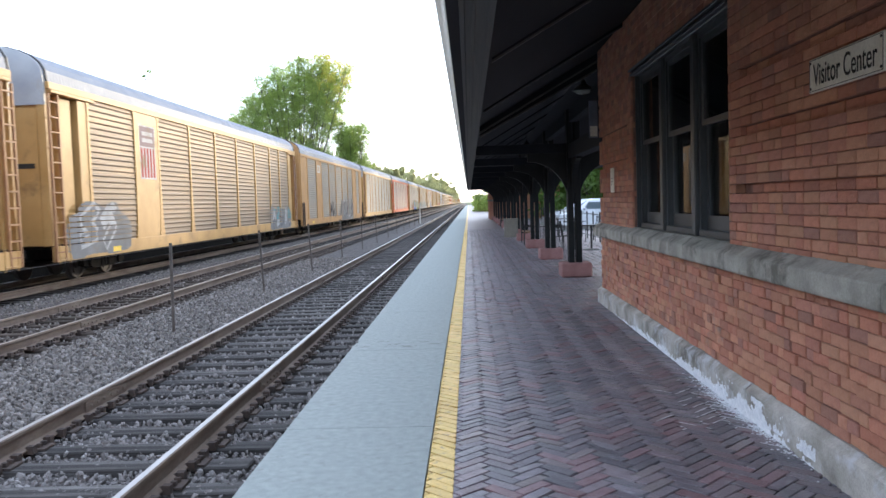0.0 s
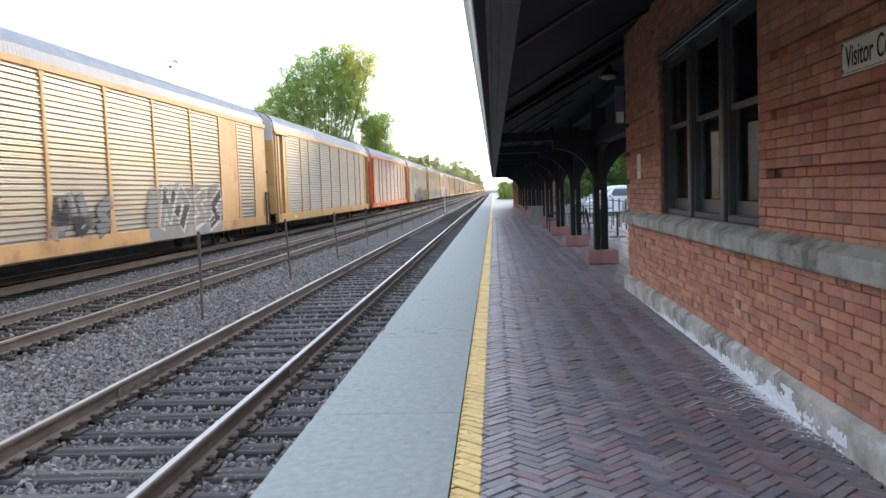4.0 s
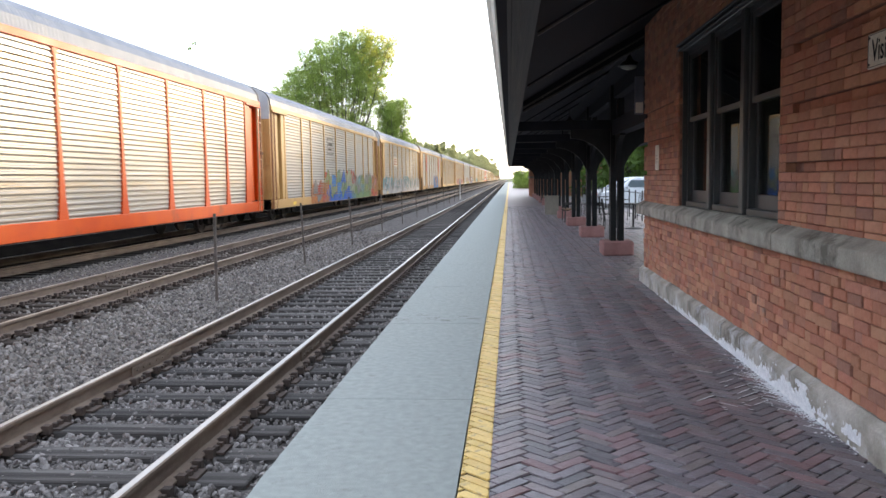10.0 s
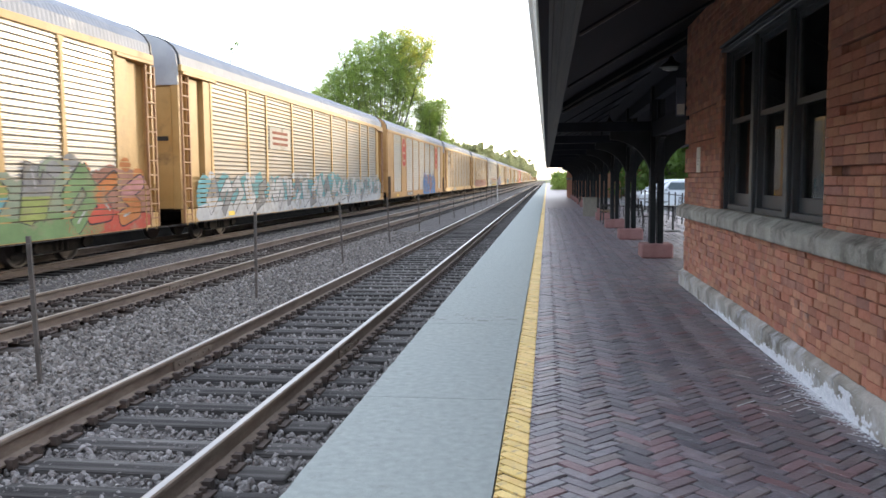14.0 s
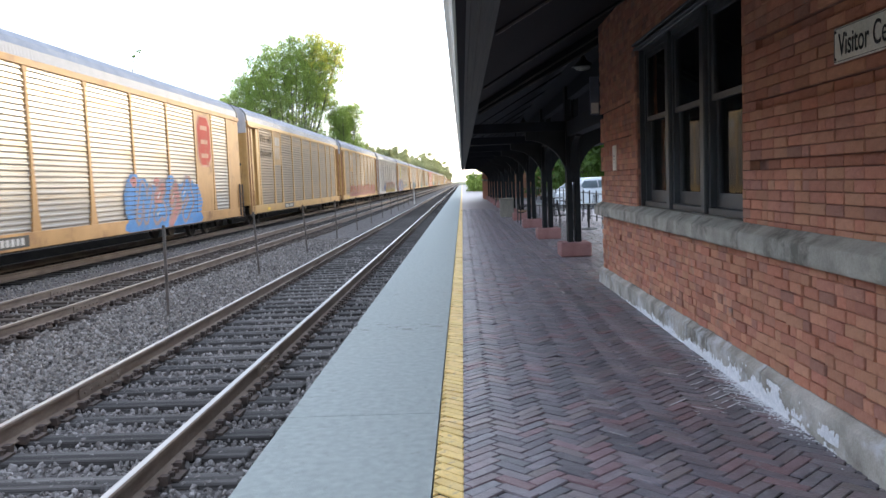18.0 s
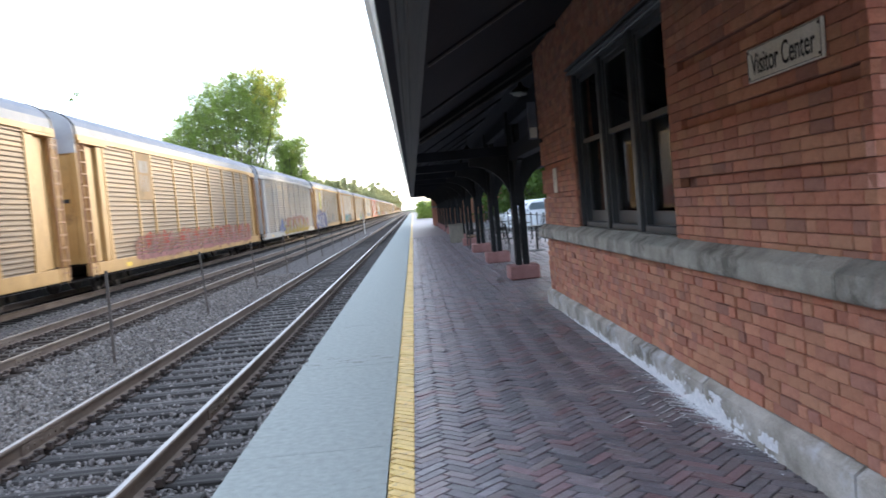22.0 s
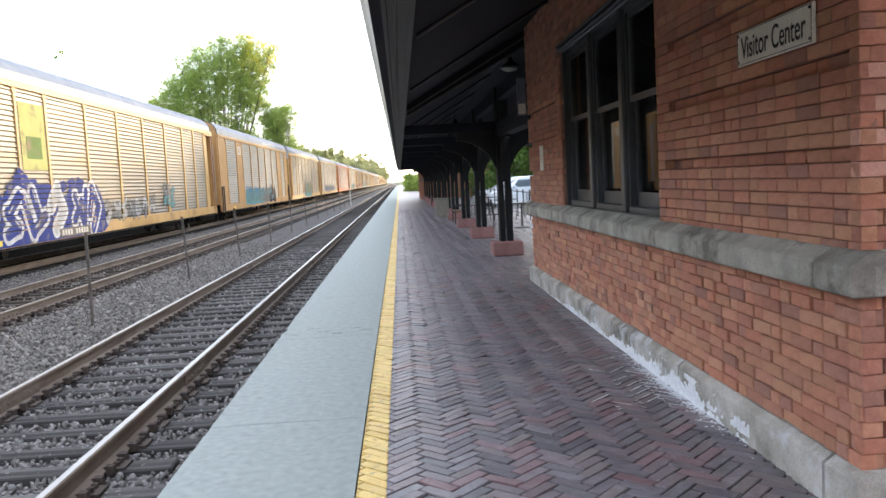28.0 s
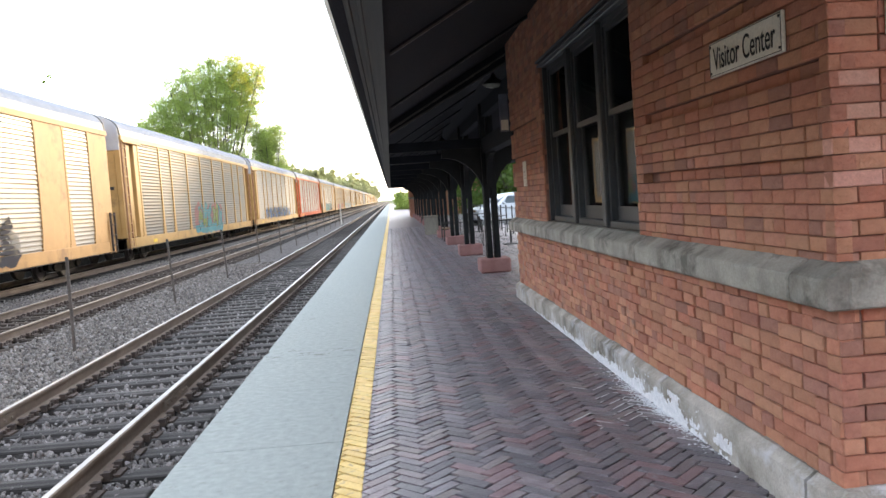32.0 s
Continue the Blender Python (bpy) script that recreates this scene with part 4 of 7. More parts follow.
for a in (WIN_Y0, WIN_Y1 - 0.03):
    part("window_jamb", boxes((W + 0.05, W + 0.34, a, a + 0.03, BELT1 + 0.012, WIN_Z1 - 0.06)), M["window_paint"], wall_west)
for a, b in EW:
    w = thing("window_street", "tall street-side window with bright daylight behind", "window", "street-side windows")
    tagged(w, kind="structure")
    part("window_frame", boxes((8.75, 8.82, a, a + 0.07, 1.0, 2.6), (8.75, 8.82, b - 0.07, b, 1.0, 2.6), (8.75, 8.82, a + 0.07, b - 0.07, 1.0, 1.08), (8.75, 8.82, a + 0.07, b - 0.07, 2.52, 2.6), (8.75, 8.82, a + 0.07, b - 0.07, 1.77, 1.83)), M["window_paint"], w)


for a, b in NW:
    w = thing("window_end", "end-wall sash window with daylight behind", "window", "end-wall windows")
    tagged(w, kind="structure")
    y = Y1 - 0.2
    part("window_frame", boxes((a, a + 0.05, y, y + 0.06, 1.2, 2.47), (b - 0.05, b, y, y + 0.06, 1.2, 2.47), (a + 0.05, b - 0.05, y, y + 0.06, 1.2, 1.26), (a + 0.05, b - 0.05, y, y + 0.06, 2.41, 2.47)), M["window_paint"], w)
    g = part("pane", boxes((a + 0.05, b - 0.05, y + 0.02, y + 0.026, 1.26, 2.41)), M["glass"], w)
    g.visible_shadow = False


# ---- signs ----
def text_mesh(body, size, bold=0.0012):
    c = bpy.data.curves.new("lettering", "FONT")
    c.body, c.size, c.align_x, c.align_y, c.extrude = body, size, "CENTER", "CENTER", 0.001
    c.offset = bold
    ob = bpy.data.objects.new("lettering", c)
    scene.collection.objects.link(ob)
    bpy.context.view_layer.update()
    me = bpy.data.meshes.new_from_object(ob)
    bpy.data.objects.remove(ob)
    return me


def wall_sign(at, label):
    """A white enamelled board with dark lettering, 0.82 by 0.186 m; faces -y before its pose."""
    t = new("wall_sign")
    t.matrix_basis = at
    tagged(t, label, "sign", "station signs")
    part("board", boxes((-0.41, 0.41, -0.018, 0.0, -0.093, 0.093), bevel=0.004), M["white_sign"], t)
    part("border", boxes((-0.40, 0.40, -0.020, -0.018, 0.083, 0.086), (-0.40, 0.40, -0.020, -0.018, -0.086, -0.083), (-0.40, -0.397, -0.020, -0.018, -0.083, 0.083), (0.397, 0.40, -0.020, -0.018, -0.083, 0.083)), M["fascia"], t)
    me = text_mesh("Visitor Center", 0.17, 0.0008)
    co = np.array([v.co for v in me.vertices])
    w, h = np.ptp(co[:, 0]), np.ptp(co[:, 1])
    cx, cy = (co[:, 0].max() + co[:, 0].min()) / 2, (co[:, 1].max() + co[:, 1].min()) / 2
    for v in me.vertices:
        x, y = (v.co.x - cx) * 0.70 / w, (v.co.y - cy) * 0.118 / h
        v.co = Vector((x, -0.0205 - (0.001 if v.co.z > 0 else 0), y))
    me.materials.clear()
    me.materials.append(M["sign_letter"])
    part("lettering", me, None, t, "dark grey condensed lettering")
    for sx in (-0.385, 0.385):
        for sz in (-0.07, 0.07):
            b = bmesh.new()
            rod(b, (sx, -0.018, sz), (sx, -0.023, sz), 0.007, 8)
            part("screw", b, M["black"], t)
    return t


wall_sign(Matrix.Translation((W, 4.145, 2.19)) @ Matrix.Rotation(radians(-90), 4, "Z"), "cream enamelled Visitor Center sign on the brick wall")
wall_sign(Matrix.Translation((2.68, Y0, 2.18)), "white Visitor Center sign on the end wall")
n = thing("notice_card", "small cream notice card fixed to the brick wall", "notice", at=(W, 10.87, 1.78))
part("card", boxes((-0.012, 0.004, -0.11, 0.11, -0.165, 0.165), bevel=0.003), M["notice"], n)
part("print", boxes((-0.0135, -0.012, -0.05, 0.05, 0.02, 0.028), (-0.0135, -0.012, -0.05, 0.05, -0.02, -0.012), (-0.0135, -0.012, -0.04, 0.04, -0.06, -0.052)), M["fascia"], n)


# ---- canopy ----
EAVE_X, EAVE_Z, WALL_Z, RIDGE_X = -0.05, 2.62, 3.62, 2.17
SLOPE = (WALL_Z - EAVE_Z) / (W - 0.3)
C0, C1 = -1.2, 72.0
canopy = thing("platform_canopy", "dark timber platform canopy on paired posts", "canopy")
tagged(canopy, kind="structure")


def roof_z(x):
    return EAVE_Z + (x - 0.3) * SLOPE


bm = bmesh.new()
zr = roof_z(RIDGE_X)
extrude_y(bm, [(0.0, roof_z(0.0) + 0.06), (RIDGE_X, zr + 0.06), (4.34, roof_z(0.0) + 0.06), (4.34, roof_z(0.0) + 0.2), (RIDGE_X, zr + 0.24), (0.0, roof_z(0.0) + 0.2)], Y1 + 0.02, C1)
part("roof", bm, M["canopy_dark"], canopy)
bm = bmesh.new()
extrude_y(bm, [(0.0, roof_z(0.0) + 0.06), (W + 0.5, roof_z(W + 0.5) + 0.06), (W + 0.5, roof_z(W + 0.5) + 0.24), (0.0, roof_z(0.0) + 0.2)], C0, Y1 + 0.02)
part("roof", bm, M["canopy_dark"], canopy)
bm = bmesh.new()
extrude_y(bm, [(W + 0.5, roof_z(W + 0.5) + 0.10), (5.5, 5.8), (10.0, 3.3), (10.0, 3.45), (5.5, 6.0), (W + 0.5, roof_z(W + 0.5) + 0.26)], Y0 - 0.5, Y1 + 0.4)
tagged(part("building_roof", bm, M["roof_tile"]), "dark slate roof of the station", "roof", kind="structure")
# eave added out of view to darken the end wall
tagged(part("south_eave", boxes((W + 0.5, 9.8, Y0 - 2.8, Y0 - 0.02, 3.42, 3.56)), M["canopy_dark"]), "dark unseen eave added to shade the end wall", "eave", kind="structure")
# wall added behind the view, holding sky light off the end wall
tagged(part("wall_behind", boxes((1.5, 24, -13.4, -13.0, -0.6, 6.2)), M["brick"]), "plain unseen wall added behind to shade the end wall", "wall", kind="structure")
# eave: soffit board, mouldings, gutter
bm = boxes((0.04, 0.22, C0, C1, EAVE_Z - 0.06, EAVE_Z - 0.03))
part("soffit_board", bm, M["fascia"], canopy)
for i, (x0, x1, z0, z1) in enumerate(((0.01, 0.04, EAVE_Z - 0.05, EAVE_Z + 0.17), (0.06, 0.09, EAVE_Z - 0.08, EAVE_Z - 0.06), (0.13, 0.15, EAVE_Z - 0.075, EAVE_Z - 0.06))):
    part("moulding", boxes((x0, x1, C0, C1, z0, z1), bevel=0.004), M["fascia"], canopy)
part("inner_fascia", boxes((0.22, 0.255, C0, C1, EAVE_Z - 0.07, EAVE_Z + 0.12)), M["fascia"], canopy)
bm = bmesh.new()
extrude_y(bm, [(0.01, EAVE_Z + 0.16), (0.01, EAVE_Z + 0.03), (-0.02, EAVE_Z + 0.03), (-0.045, EAVE_Z + 0.08), (-0.08, EAVE_Z + 0.12), (-0.08, EAVE_Z + 0.16)], C0, C1)
part("gutter", bm, M["gutter"], canopy)
part("far_eave", boxes((4.1, 4.36, Y1 + 0.1, C1, EAVE_Z - 0.1, EAVE_Z + 0.1)), M["canopy_dark"], canopy)
y = 10.05 - 3.65 * 3
while y < C1:
    deep = 0.03
    bm = bmesh.new()
    x1 = W if Y0 < y < Y1 else RIDGE_X
    extrude_y(bm, [(0.3, roof_z(0.3) + 0.06), (x1, roof_z(x1) + 0.06), (x1, roof_z(x1) + 0.06 - deep), (0.3, roof_z(0.3) + 0.06 - deep * 0.6)], y - 0.05, y + 0.05)
    raf = part("rafter", bm, M["canopy_dark"], canopy)
    bm = bmesh.new()
    zb = lambda x, d: roof_z(x) + 0.058 - d
    extrude_y(bm, [(0.3, zb(0.3, deep * 0.6)), (x1, zb(x1, deep)), (x1, zb(x1, deep + 0.018)), (0.3, zb(0.3, deep * 0.6 + 0.018))], y - 0.055, y - 0.03)
    part("trim", bm, M["window_paint"], raf)
    y += 3.65
bm = bmesh.new()
extrude_y(bm, [(0.28, roof_z(0.28) + 0.05), (W, roof_z(W) + 0.05), (W, roof_z(W) - 0.20), (0.28, roof_z(0.28) - 0.10)], 11.98, 12.12)
truss = part("truss_beam", bm, M["canopy_dark"], canopy)
bm = bmesh.new()
for up in (-0.17, -0.05):
    extrude_y(bm, [(0.28, roof_z(0.28) + up * 0.5), (W, roof_z(W) + up), (W, roof_z(W) + up - 0.03), (0.28, roof_z(0.28) + up * 0.5 - 0.03)], 11.955, 11.98)
part("trim", bm, M["window_paint"], truss, "pale edge moulding of the beam")


def bracket_profile(side, n=10):
    """A curved timber bracket from the post to the roof, in (x, z)."""
    lo, hi = [], []
    for k in range(n + 1):
        a = k / n * math.pi / 2
        x = 0.10 + 0.80 * (1 - math.cos(a))
        z = 1.45 + 0.85 * math.sin(a)
        lo.append((side * x, z))
    return lo + [(side * 0.90, 2.52), (side * 0.02, 2.62), (side * 0.02, 1.45)]


def column(at):
    t = thing("canopy_column", "dark paired timber posts with curved brackets on a red stone base", "column", "canopy columns", at)
    part("pedestal", boxes((-0.30, 0.30, -0.30, 0.30, 0.0, 0.28), bevel=0.025), M["pedestal"], t)
    for sx in (-0.075, 0.075):
        for sy in (-0.075, 0.075):
            part("post", boxes((sx - 0.055, sx + 0.055, sy - 0.055, sy + 0.055, 0.28, 3.3), bevel=0.008), M["dark_paint"], t)
    for side in (-1, 1):
        b = bmesh.new()
        extrude_y(b, bracket_profile(side), -0.06, 0.06)
        part("bracket", b, M["dark_paint"], t)
        b = bmesh.new()
        extrude_y(b, bracket_profile(side), -0.05, 0.05)
        for v in b.verts:
            v.co = Vector((v.co.y, v.co.x, v.co.z))
        part("bracket", b, M["dark_paint"], t)
    return t


COL_Y = [16.05 + 4.88 * k for k in range(11)]
first = column((2.17, COL_Y[0], 0))
for yy in COL_Y[1:]:
    copy_thing(first, pose(2.17, yy, 0))
part("ridge_beam", boxes((2.09, 2.25, Y1, C1, 3.05, 3.3)), M["canopy_dark"], canopy)
part("long_beam", boxes((2.06, 2.28, Y1, C1, 2.34, 2.62)), M["canopy_dark"], canopy)
for yy in COL_Y:
    part("tie_beam", boxes((0.25, 4.1, yy - 0.09, yy + 0.09, 2.46, 2.64)), M["canopy_dark"], canopy)


def pendant(at):
    t = thing("pendant_lamp", "dark enamelled pendant lamp under the canopy", "lamp", "canopy lamps", at)
    b = bmesh.new()
    lathe(b, [(0.03, 0.16), (0.05, 0.10), (0.13, 0.05), (0.19, 0.0), (0.18, -0.008)], sides=20)
    part("shade", b, M["black"], t, smooth=True)
    b = bmesh.new()
    lathe(b, [(0.16, -0.004), (0.13, -0.04), (0.06, -0.06), (0.01, -0.065)], sides=20)
    part("diffuser", b, M["lamp"], t, smooth=True)
    b = bmesh.new()
    rod(b, (0, 0, 0.16), (0, 0, 0.42), 0.012)
    part("stem", b, M["black"], t)
    return t


lamp_a = pendant((2.0, 13.2, 3.30))
for yy in (22.0, 31.0, 40.0):
    copy_thing(lamp_a, pose(1.7, yy, 3.0))


# ---- salt crust at the foot of the wall ----
V, F, grid = [], [], {}
CELL = 0.007


def crust_depth(y, z):
    """How thick the salt lies on the stone: thickest near the paving, in ragged patches."""
    swell = 0.03 + 0.11 * math.exp(-((y - 5.5) / 0.4) ** 2) + 0.075 * math.exp(-((y - 6.6) / 0.6) ** 2) + 0.03 * math.exp(-((y - 8.3) / 1.2) ** 2)
    fade = min(1.0, max(0.0, (y - 4.7) / 0.5)) * min(1.0, max(0.0, (10.6 - y) / 1.5))
    d = 0.8 * swell * fade * (1 + 1.1 * noise.noise(Vector((y * 2.6, 0, 5)))) - z
    d += 0.05 * noise.noise(Vector((y * 7, z * 9, 1))) + 0.04 * noise.noise(Vector((y * 24, z * 24, 2))) + 0.016 * noise.noise(Vector((y * 70, z * 70, 3)))
    if 4.4 < y < 6.2 and z > 0.04:
        d = max(d, 0.10 * (noise.noise(Vector((y * 3.3, z * 7, 9))) - 0.30) + 0.03 * noise.noise(Vector((y * 30, z * 30, 4))))
    return d


def crust_vertex(i, j):
    if (i, j) not in grid:
        y, z = 4.4 + i * CELL, j * CELL
        grid[(i, j)] = len(V)
        V.append((FACE - 0.002 - min(0.008, max(0.0, crust_depth(y, z)) * 0.2), y + CELL * 0.5 * noise.noise(Vector((i * 1.7, j * 1.3, 0))), z + CELL * 0.5 * noise.noise(Vector((i * 1.1, j * 1.9, 5)))))
    return grid[(i, j)]


for i in range(int(6.2 / CELL)):
    for j in range(int(0.18 / CELL)):
        if crust_depth(4.4 + (i + 0.5) * CELL, (j + 0.5) * CELL) > 0:
            F.append((crust_vertex(i, j), crust_vertex(i, j + 1), crust_vertex(i + 1, j + 1), crust_vertex(i + 1, j)))
stuff("salt_crust", V, F, M["efflorescence"], "white salt bloom on the foundation stones", wall_west)
# salt in the joints of the paving beside it
V, F = [], []
for poly in laid:
    cx, cy = sum(p[0] for p in poly) / len(poly), sum(p[1] for p in poly) / len(poly)
    if cx > 1.95 or cx < 1.2:
        continue
    for p, q in zip(poly, poly[1:] + poly[:1]):
        mx, my = (p[0] + q[0]) / 2, (p[1] + q[1]) / 2
        if rp.random() > math.exp(-((mx - 1.95) / 0.30) ** 2 - ((my - 5.65) / 0.55) ** 2) * 1.1 or mx > 1.96:
            continue
        d = math.hypot(q[0] - p[0], q[1] - p[1]) or 1
        nx, ny = (q[1] - p[1]) / d, -(q[0] - p[0]) / d
        if (mx - cx) * nx + (my - cy) * ny < 0:
            nx, ny = -nx, -ny
        a, b, base = rp.uniform(0, 0.3), rp.uniform(0.6, 1.0), len(V)
        for f, e in ((a, -0.0035), (b, -0.0035), (b, 0.008), (a, 0.008)):
            V.append((p[0] + (q[0] - p[0]) * f + nx * e, p[1] + (q[1] - p[1]) * f + ny * e, 0.0034))
        F.append((base, base + 1, base + 2, base + 3))
stuff("salt_in_joints", V, F, M["efflorescence"], "pale salt lines in the paving joints", platform)
# crumbs of the crust on the paving
rc = random.Random(9)
V, F = [], []
for i in range(800):
    y = rc.gauss(5.7, 0.5)
    x = FACE - abs(rc.gauss(0, 0.04)) - 0.005
    s = rc.uniform(0.002, 0.0105)
    b0 = len(V)
    V += [(x - s, y - s, 0.002), (x + s, y - s * 0.7, 0.002), (x + s * 0.8, y + s, 0.002), (x - s * 0.9, y + s * 0.8, 0.002), (x, y, 0.003 + s * 0.5)]
    F += [(b0, b0 + 1, b0 + 4), (b0 + 1, b0 + 2, b0 + 4), (b0 + 2, b0 + 3, b0 + 4), (b0 + 3, b0, b0 + 4)]
stuff("salt_crumbs", V, F, M["efflorescence"], "white salt crumbs at the foot of the wall", wall_west)


# ---- sign hung from the far corner ----
hang = thing("hanging_sign", "blue-grey panel sign fixed to the far corner of the wall", "sign", at=(W, 11.88, 2.70))
part("panel", boxes((-0.15, -0.025, -0.02, 0.02, -0.27, 0.27), bevel=0.006), M["blue_sign"], hang)
for bz in (-0.16, 0.16):
    part("bracket", boxes((-0.025, 0.0, -0.015, 0.015, bz - 0.02, bz + 0.02)), M["black"], hang)
part("stripe", boxes((-0.14, -0.035, -0.0225, -0.02, -0.25, -0.10)), M["white_sign"], hang, "pale panel at the foot of the sign")


# ---- spalled patches on the platform edge ----
V, F, seen = [], [], {}
STEP = 0.012


def spall_vertex(i, j):
    if (i, j) not in seen:
        seen[(i, j)] = len(V)
        V.append((EDGE + 0.03 + (i + 0.5 * noise.noise(Vector((i * 1.3, j * 1.7, 2)))) * STEP, 6.0 + (j + 0.5 * noise.noise(Vector((i * 1.9, j * 1.1, 7)))) * STEP, 0.0012))
    return seen[(i, j)]


for i in range(int(0.98 / STEP)):
    for j in range(int(6.0 / STEP)):
        x, y = i * STEP, 6.0 + j * STEP
        worn = 0.42 * math.exp(-((y - 8.75) / 0.22) ** 2) + 0.20 * math.exp(-((y - 11.3) / 0.3) ** 2) + 0.12 * math.exp(-(x / 0.15) ** 2)
        if worn + 0.55 * noise.noise(Vector((x * 6, y * 9, 3))) + 0.30 * noise.noise(Vector((x * 26, y * 26, 5))) > 0.56:
            F.append((spall_vertex(i, j), spall_vertex(i + 1, j), spall_vertex(i + 1, j + 1), spall_vertex(i, j + 1)))
stuff("spalled_concrete", V, F, M["spalled"], "rough grey worn patches on the platform edge", platform)


# ---- the train ----
CAR, PITCH = 27.2, 28.55
POSTS = (2.05, 5.0, 6.8, 9.7, 12.6, 15.5, 18.4, 21.2, 23.2, 25.3)
SILL0, SILL1, CHORD, SIDE = 0.60, 0.98, 4.78, 1.60     # above the rail; half the width


def corrugated(y0, y1, z0, z1, grouped):
    """A side panel with horizontal ribs, on x = 0 and proud towards +x; grouped: four sheets, each with seven ribs."""
    bm = bmesh.new()
    ribs = rib_heights(grouped)
    prof, slots = [(0.0, z0)], []
    for i, z in enumerate(ribs):
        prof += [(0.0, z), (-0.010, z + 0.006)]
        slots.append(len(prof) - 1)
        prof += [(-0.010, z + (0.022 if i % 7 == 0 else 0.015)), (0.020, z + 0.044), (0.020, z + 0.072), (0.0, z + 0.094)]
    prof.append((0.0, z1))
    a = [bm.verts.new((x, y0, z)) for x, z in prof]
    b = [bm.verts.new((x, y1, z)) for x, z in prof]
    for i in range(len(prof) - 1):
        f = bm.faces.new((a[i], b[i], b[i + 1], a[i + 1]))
        # groove faces take the darker colour, shade under the ribs included
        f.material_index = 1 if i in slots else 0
    return bm


def roof_profile(half=SIDE, n=14):
    top = []
    for k in range(n + 1):
        a = math.pi * k / n
        x = half * math.cos(a)
        z = CHORD + 0.10 + 0.92 * math.sin(a) ** 0.75
        top.append((x, z))
    return top


SHARED = {}


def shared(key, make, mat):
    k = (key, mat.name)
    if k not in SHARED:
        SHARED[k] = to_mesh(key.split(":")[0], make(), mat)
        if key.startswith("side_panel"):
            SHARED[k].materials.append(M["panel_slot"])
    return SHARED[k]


def roof_mesh():
    bm = bmesh.new()
    prof = roof_profile()
    ys = [0.15 + 0.075 * i for i in range(int((CAR - 0.3) / 0.075) + 1)]
    rows = []
    for i, y in enumerate(ys):
        s = 0.010 if i % 2 else 0.0
        for dy in (0.0, 0.05):
            rows.append([bm.verts.new((x * (1 + s / 2), y + dy, z + s)) for x, z in prof])
    for a, b in zip(rows, rows[1:]):
        for i in range(len(prof) - 1):
            bm.faces.new((a[i], a[i + 1], b[i + 1], b[i]))
    bm.faces.new(rows[0][::-1])
    bm.faces.new(rows[-1])
    return bm


def ladder_mesh(z0, z1):
    bm = bmesh.new()
    for y in (0.0, 0.42):
        box(bm, 0.0, 0.06, y, y + 0.055, z0, z1)
    for k in range(int((z1 - z0 - 0.2) / 0.36) + 1):
        box(bm, 0.02, 0.065, 0.055, 0.42, z0 + 0.2 + k * 0.36, z0 + 0.235 + k * 0.36)
    return bm


def truck_frame_mesh():
    bm = bmesh.new()
    for sx in (-1.08, 1.08):
        extr = [(-1.25, 0.36), (-0.95, 0.30), (-0.5, 0.26), (0.5, 0.26), (0.95, 0.30), (1.25, 0.36), (1.25, 0.60), (0.8, 0.66), (0.4, 0.78), (-0.4, 0.78), (-0.8, 0.66), (-1.25, 0.60)]
        a = [bm.verts.new((sx - 0.09, y, z)) for y, z in extr]
        b = [bm.verts.new((sx + 0.09, y, z)) for y, z in extr]
        for i in range(len(extr)):
            j = (i + 1) % len(extr)
            bm.faces.new((a[i], a[j], b[j], b[i]))
        bm.faces.new(a)
        bm.faces.new(b[::-1])
        for y in (-0.88, 0.88):
            rod(bm, (sx - 0.12, y, 0.42), (sx + 0.16, y, 0.42), 0.13, 12)
        for y in (-0.2, 0.0, 0.2):
            rod(bm, (sx + 0.06, y, 0.30), (sx + 0.06, y, 0.72), 0.07, 8)
    box(bm, -1.1, 1.1, -0.2, 0.2, 0.45, 0.75)
    return bm


def wheelset_mesh():
    bm = bmesh.new()
    for s in (-1, 1):
        lathe(bm, [(0.10, s * 0.66), (0.44, s * 0.66), (0.445, s * 0.69), (0.42, s * 0.70), (0.415, s * 0.80), (0.36, s * 0.80), (0.34, s * 0.76), (0.14, s * 0.75), (0.13, s * 0.82), (0.05, s * 0.84)], axis="x", sides=24)
        for k in range(3):
            a = k * 2.094
            rod(bm, (s * 0.76, 0.24 * math.cos(a), 0.24 * math.sin(a)), (s * 0.785, 0.24 * math.cos(a), 0.24 * math.sin(a)), 0.045, 8)
    rod(bm, (-0.84, 0, 0), (0.84, 0, 0), 0.075, 10)
    return bm


def rib_heights(grouped):
    z0, z1 = SILL1, CHORD - 0.04
    n = 28 if grouped else 24
    return [z0 + (i + 0.12) * (z1 - z0) / n for i in range(n)]


def blob(r, cx, cy, rx, ry, n=11):
    return [(cx + rx * math.cos(i * 2 * math.pi / n) * r.uniform(0.8, 1.15), cy + ry * math.sin(i * 2 * math.pi / n) * r.uniform(0.8, 1.15)) for i in range(n)]


def stroke(a, b, wide, round_end):
    """The outline of one spray stroke; round_end: bubble letters, else square ones."""
    d = Vector((b[0] - a[0], b[1] - a[1]))
    ln = d.length or 1
    u, v = d / ln, Vector((-d.y, d.x)) / ln
    pts = []
    for p, sgn in ((Vector(b), 1), (Vector(a), -1)):
        for k in range(6 if round_end else 2):
            t = math.pi * k / (5 if round_end else 1) - math.pi / 2
            o = u * math.cos(t) * (wide if round_end else 0.0) + v * math.sin(t) * wide
            if not round_end:
                o = v * math.sin(t) * wide + u * wide * 0.5
            pts.append(p + (o if sgn > 0 else -o))
    return [(p.x, p.y) for p in pts]


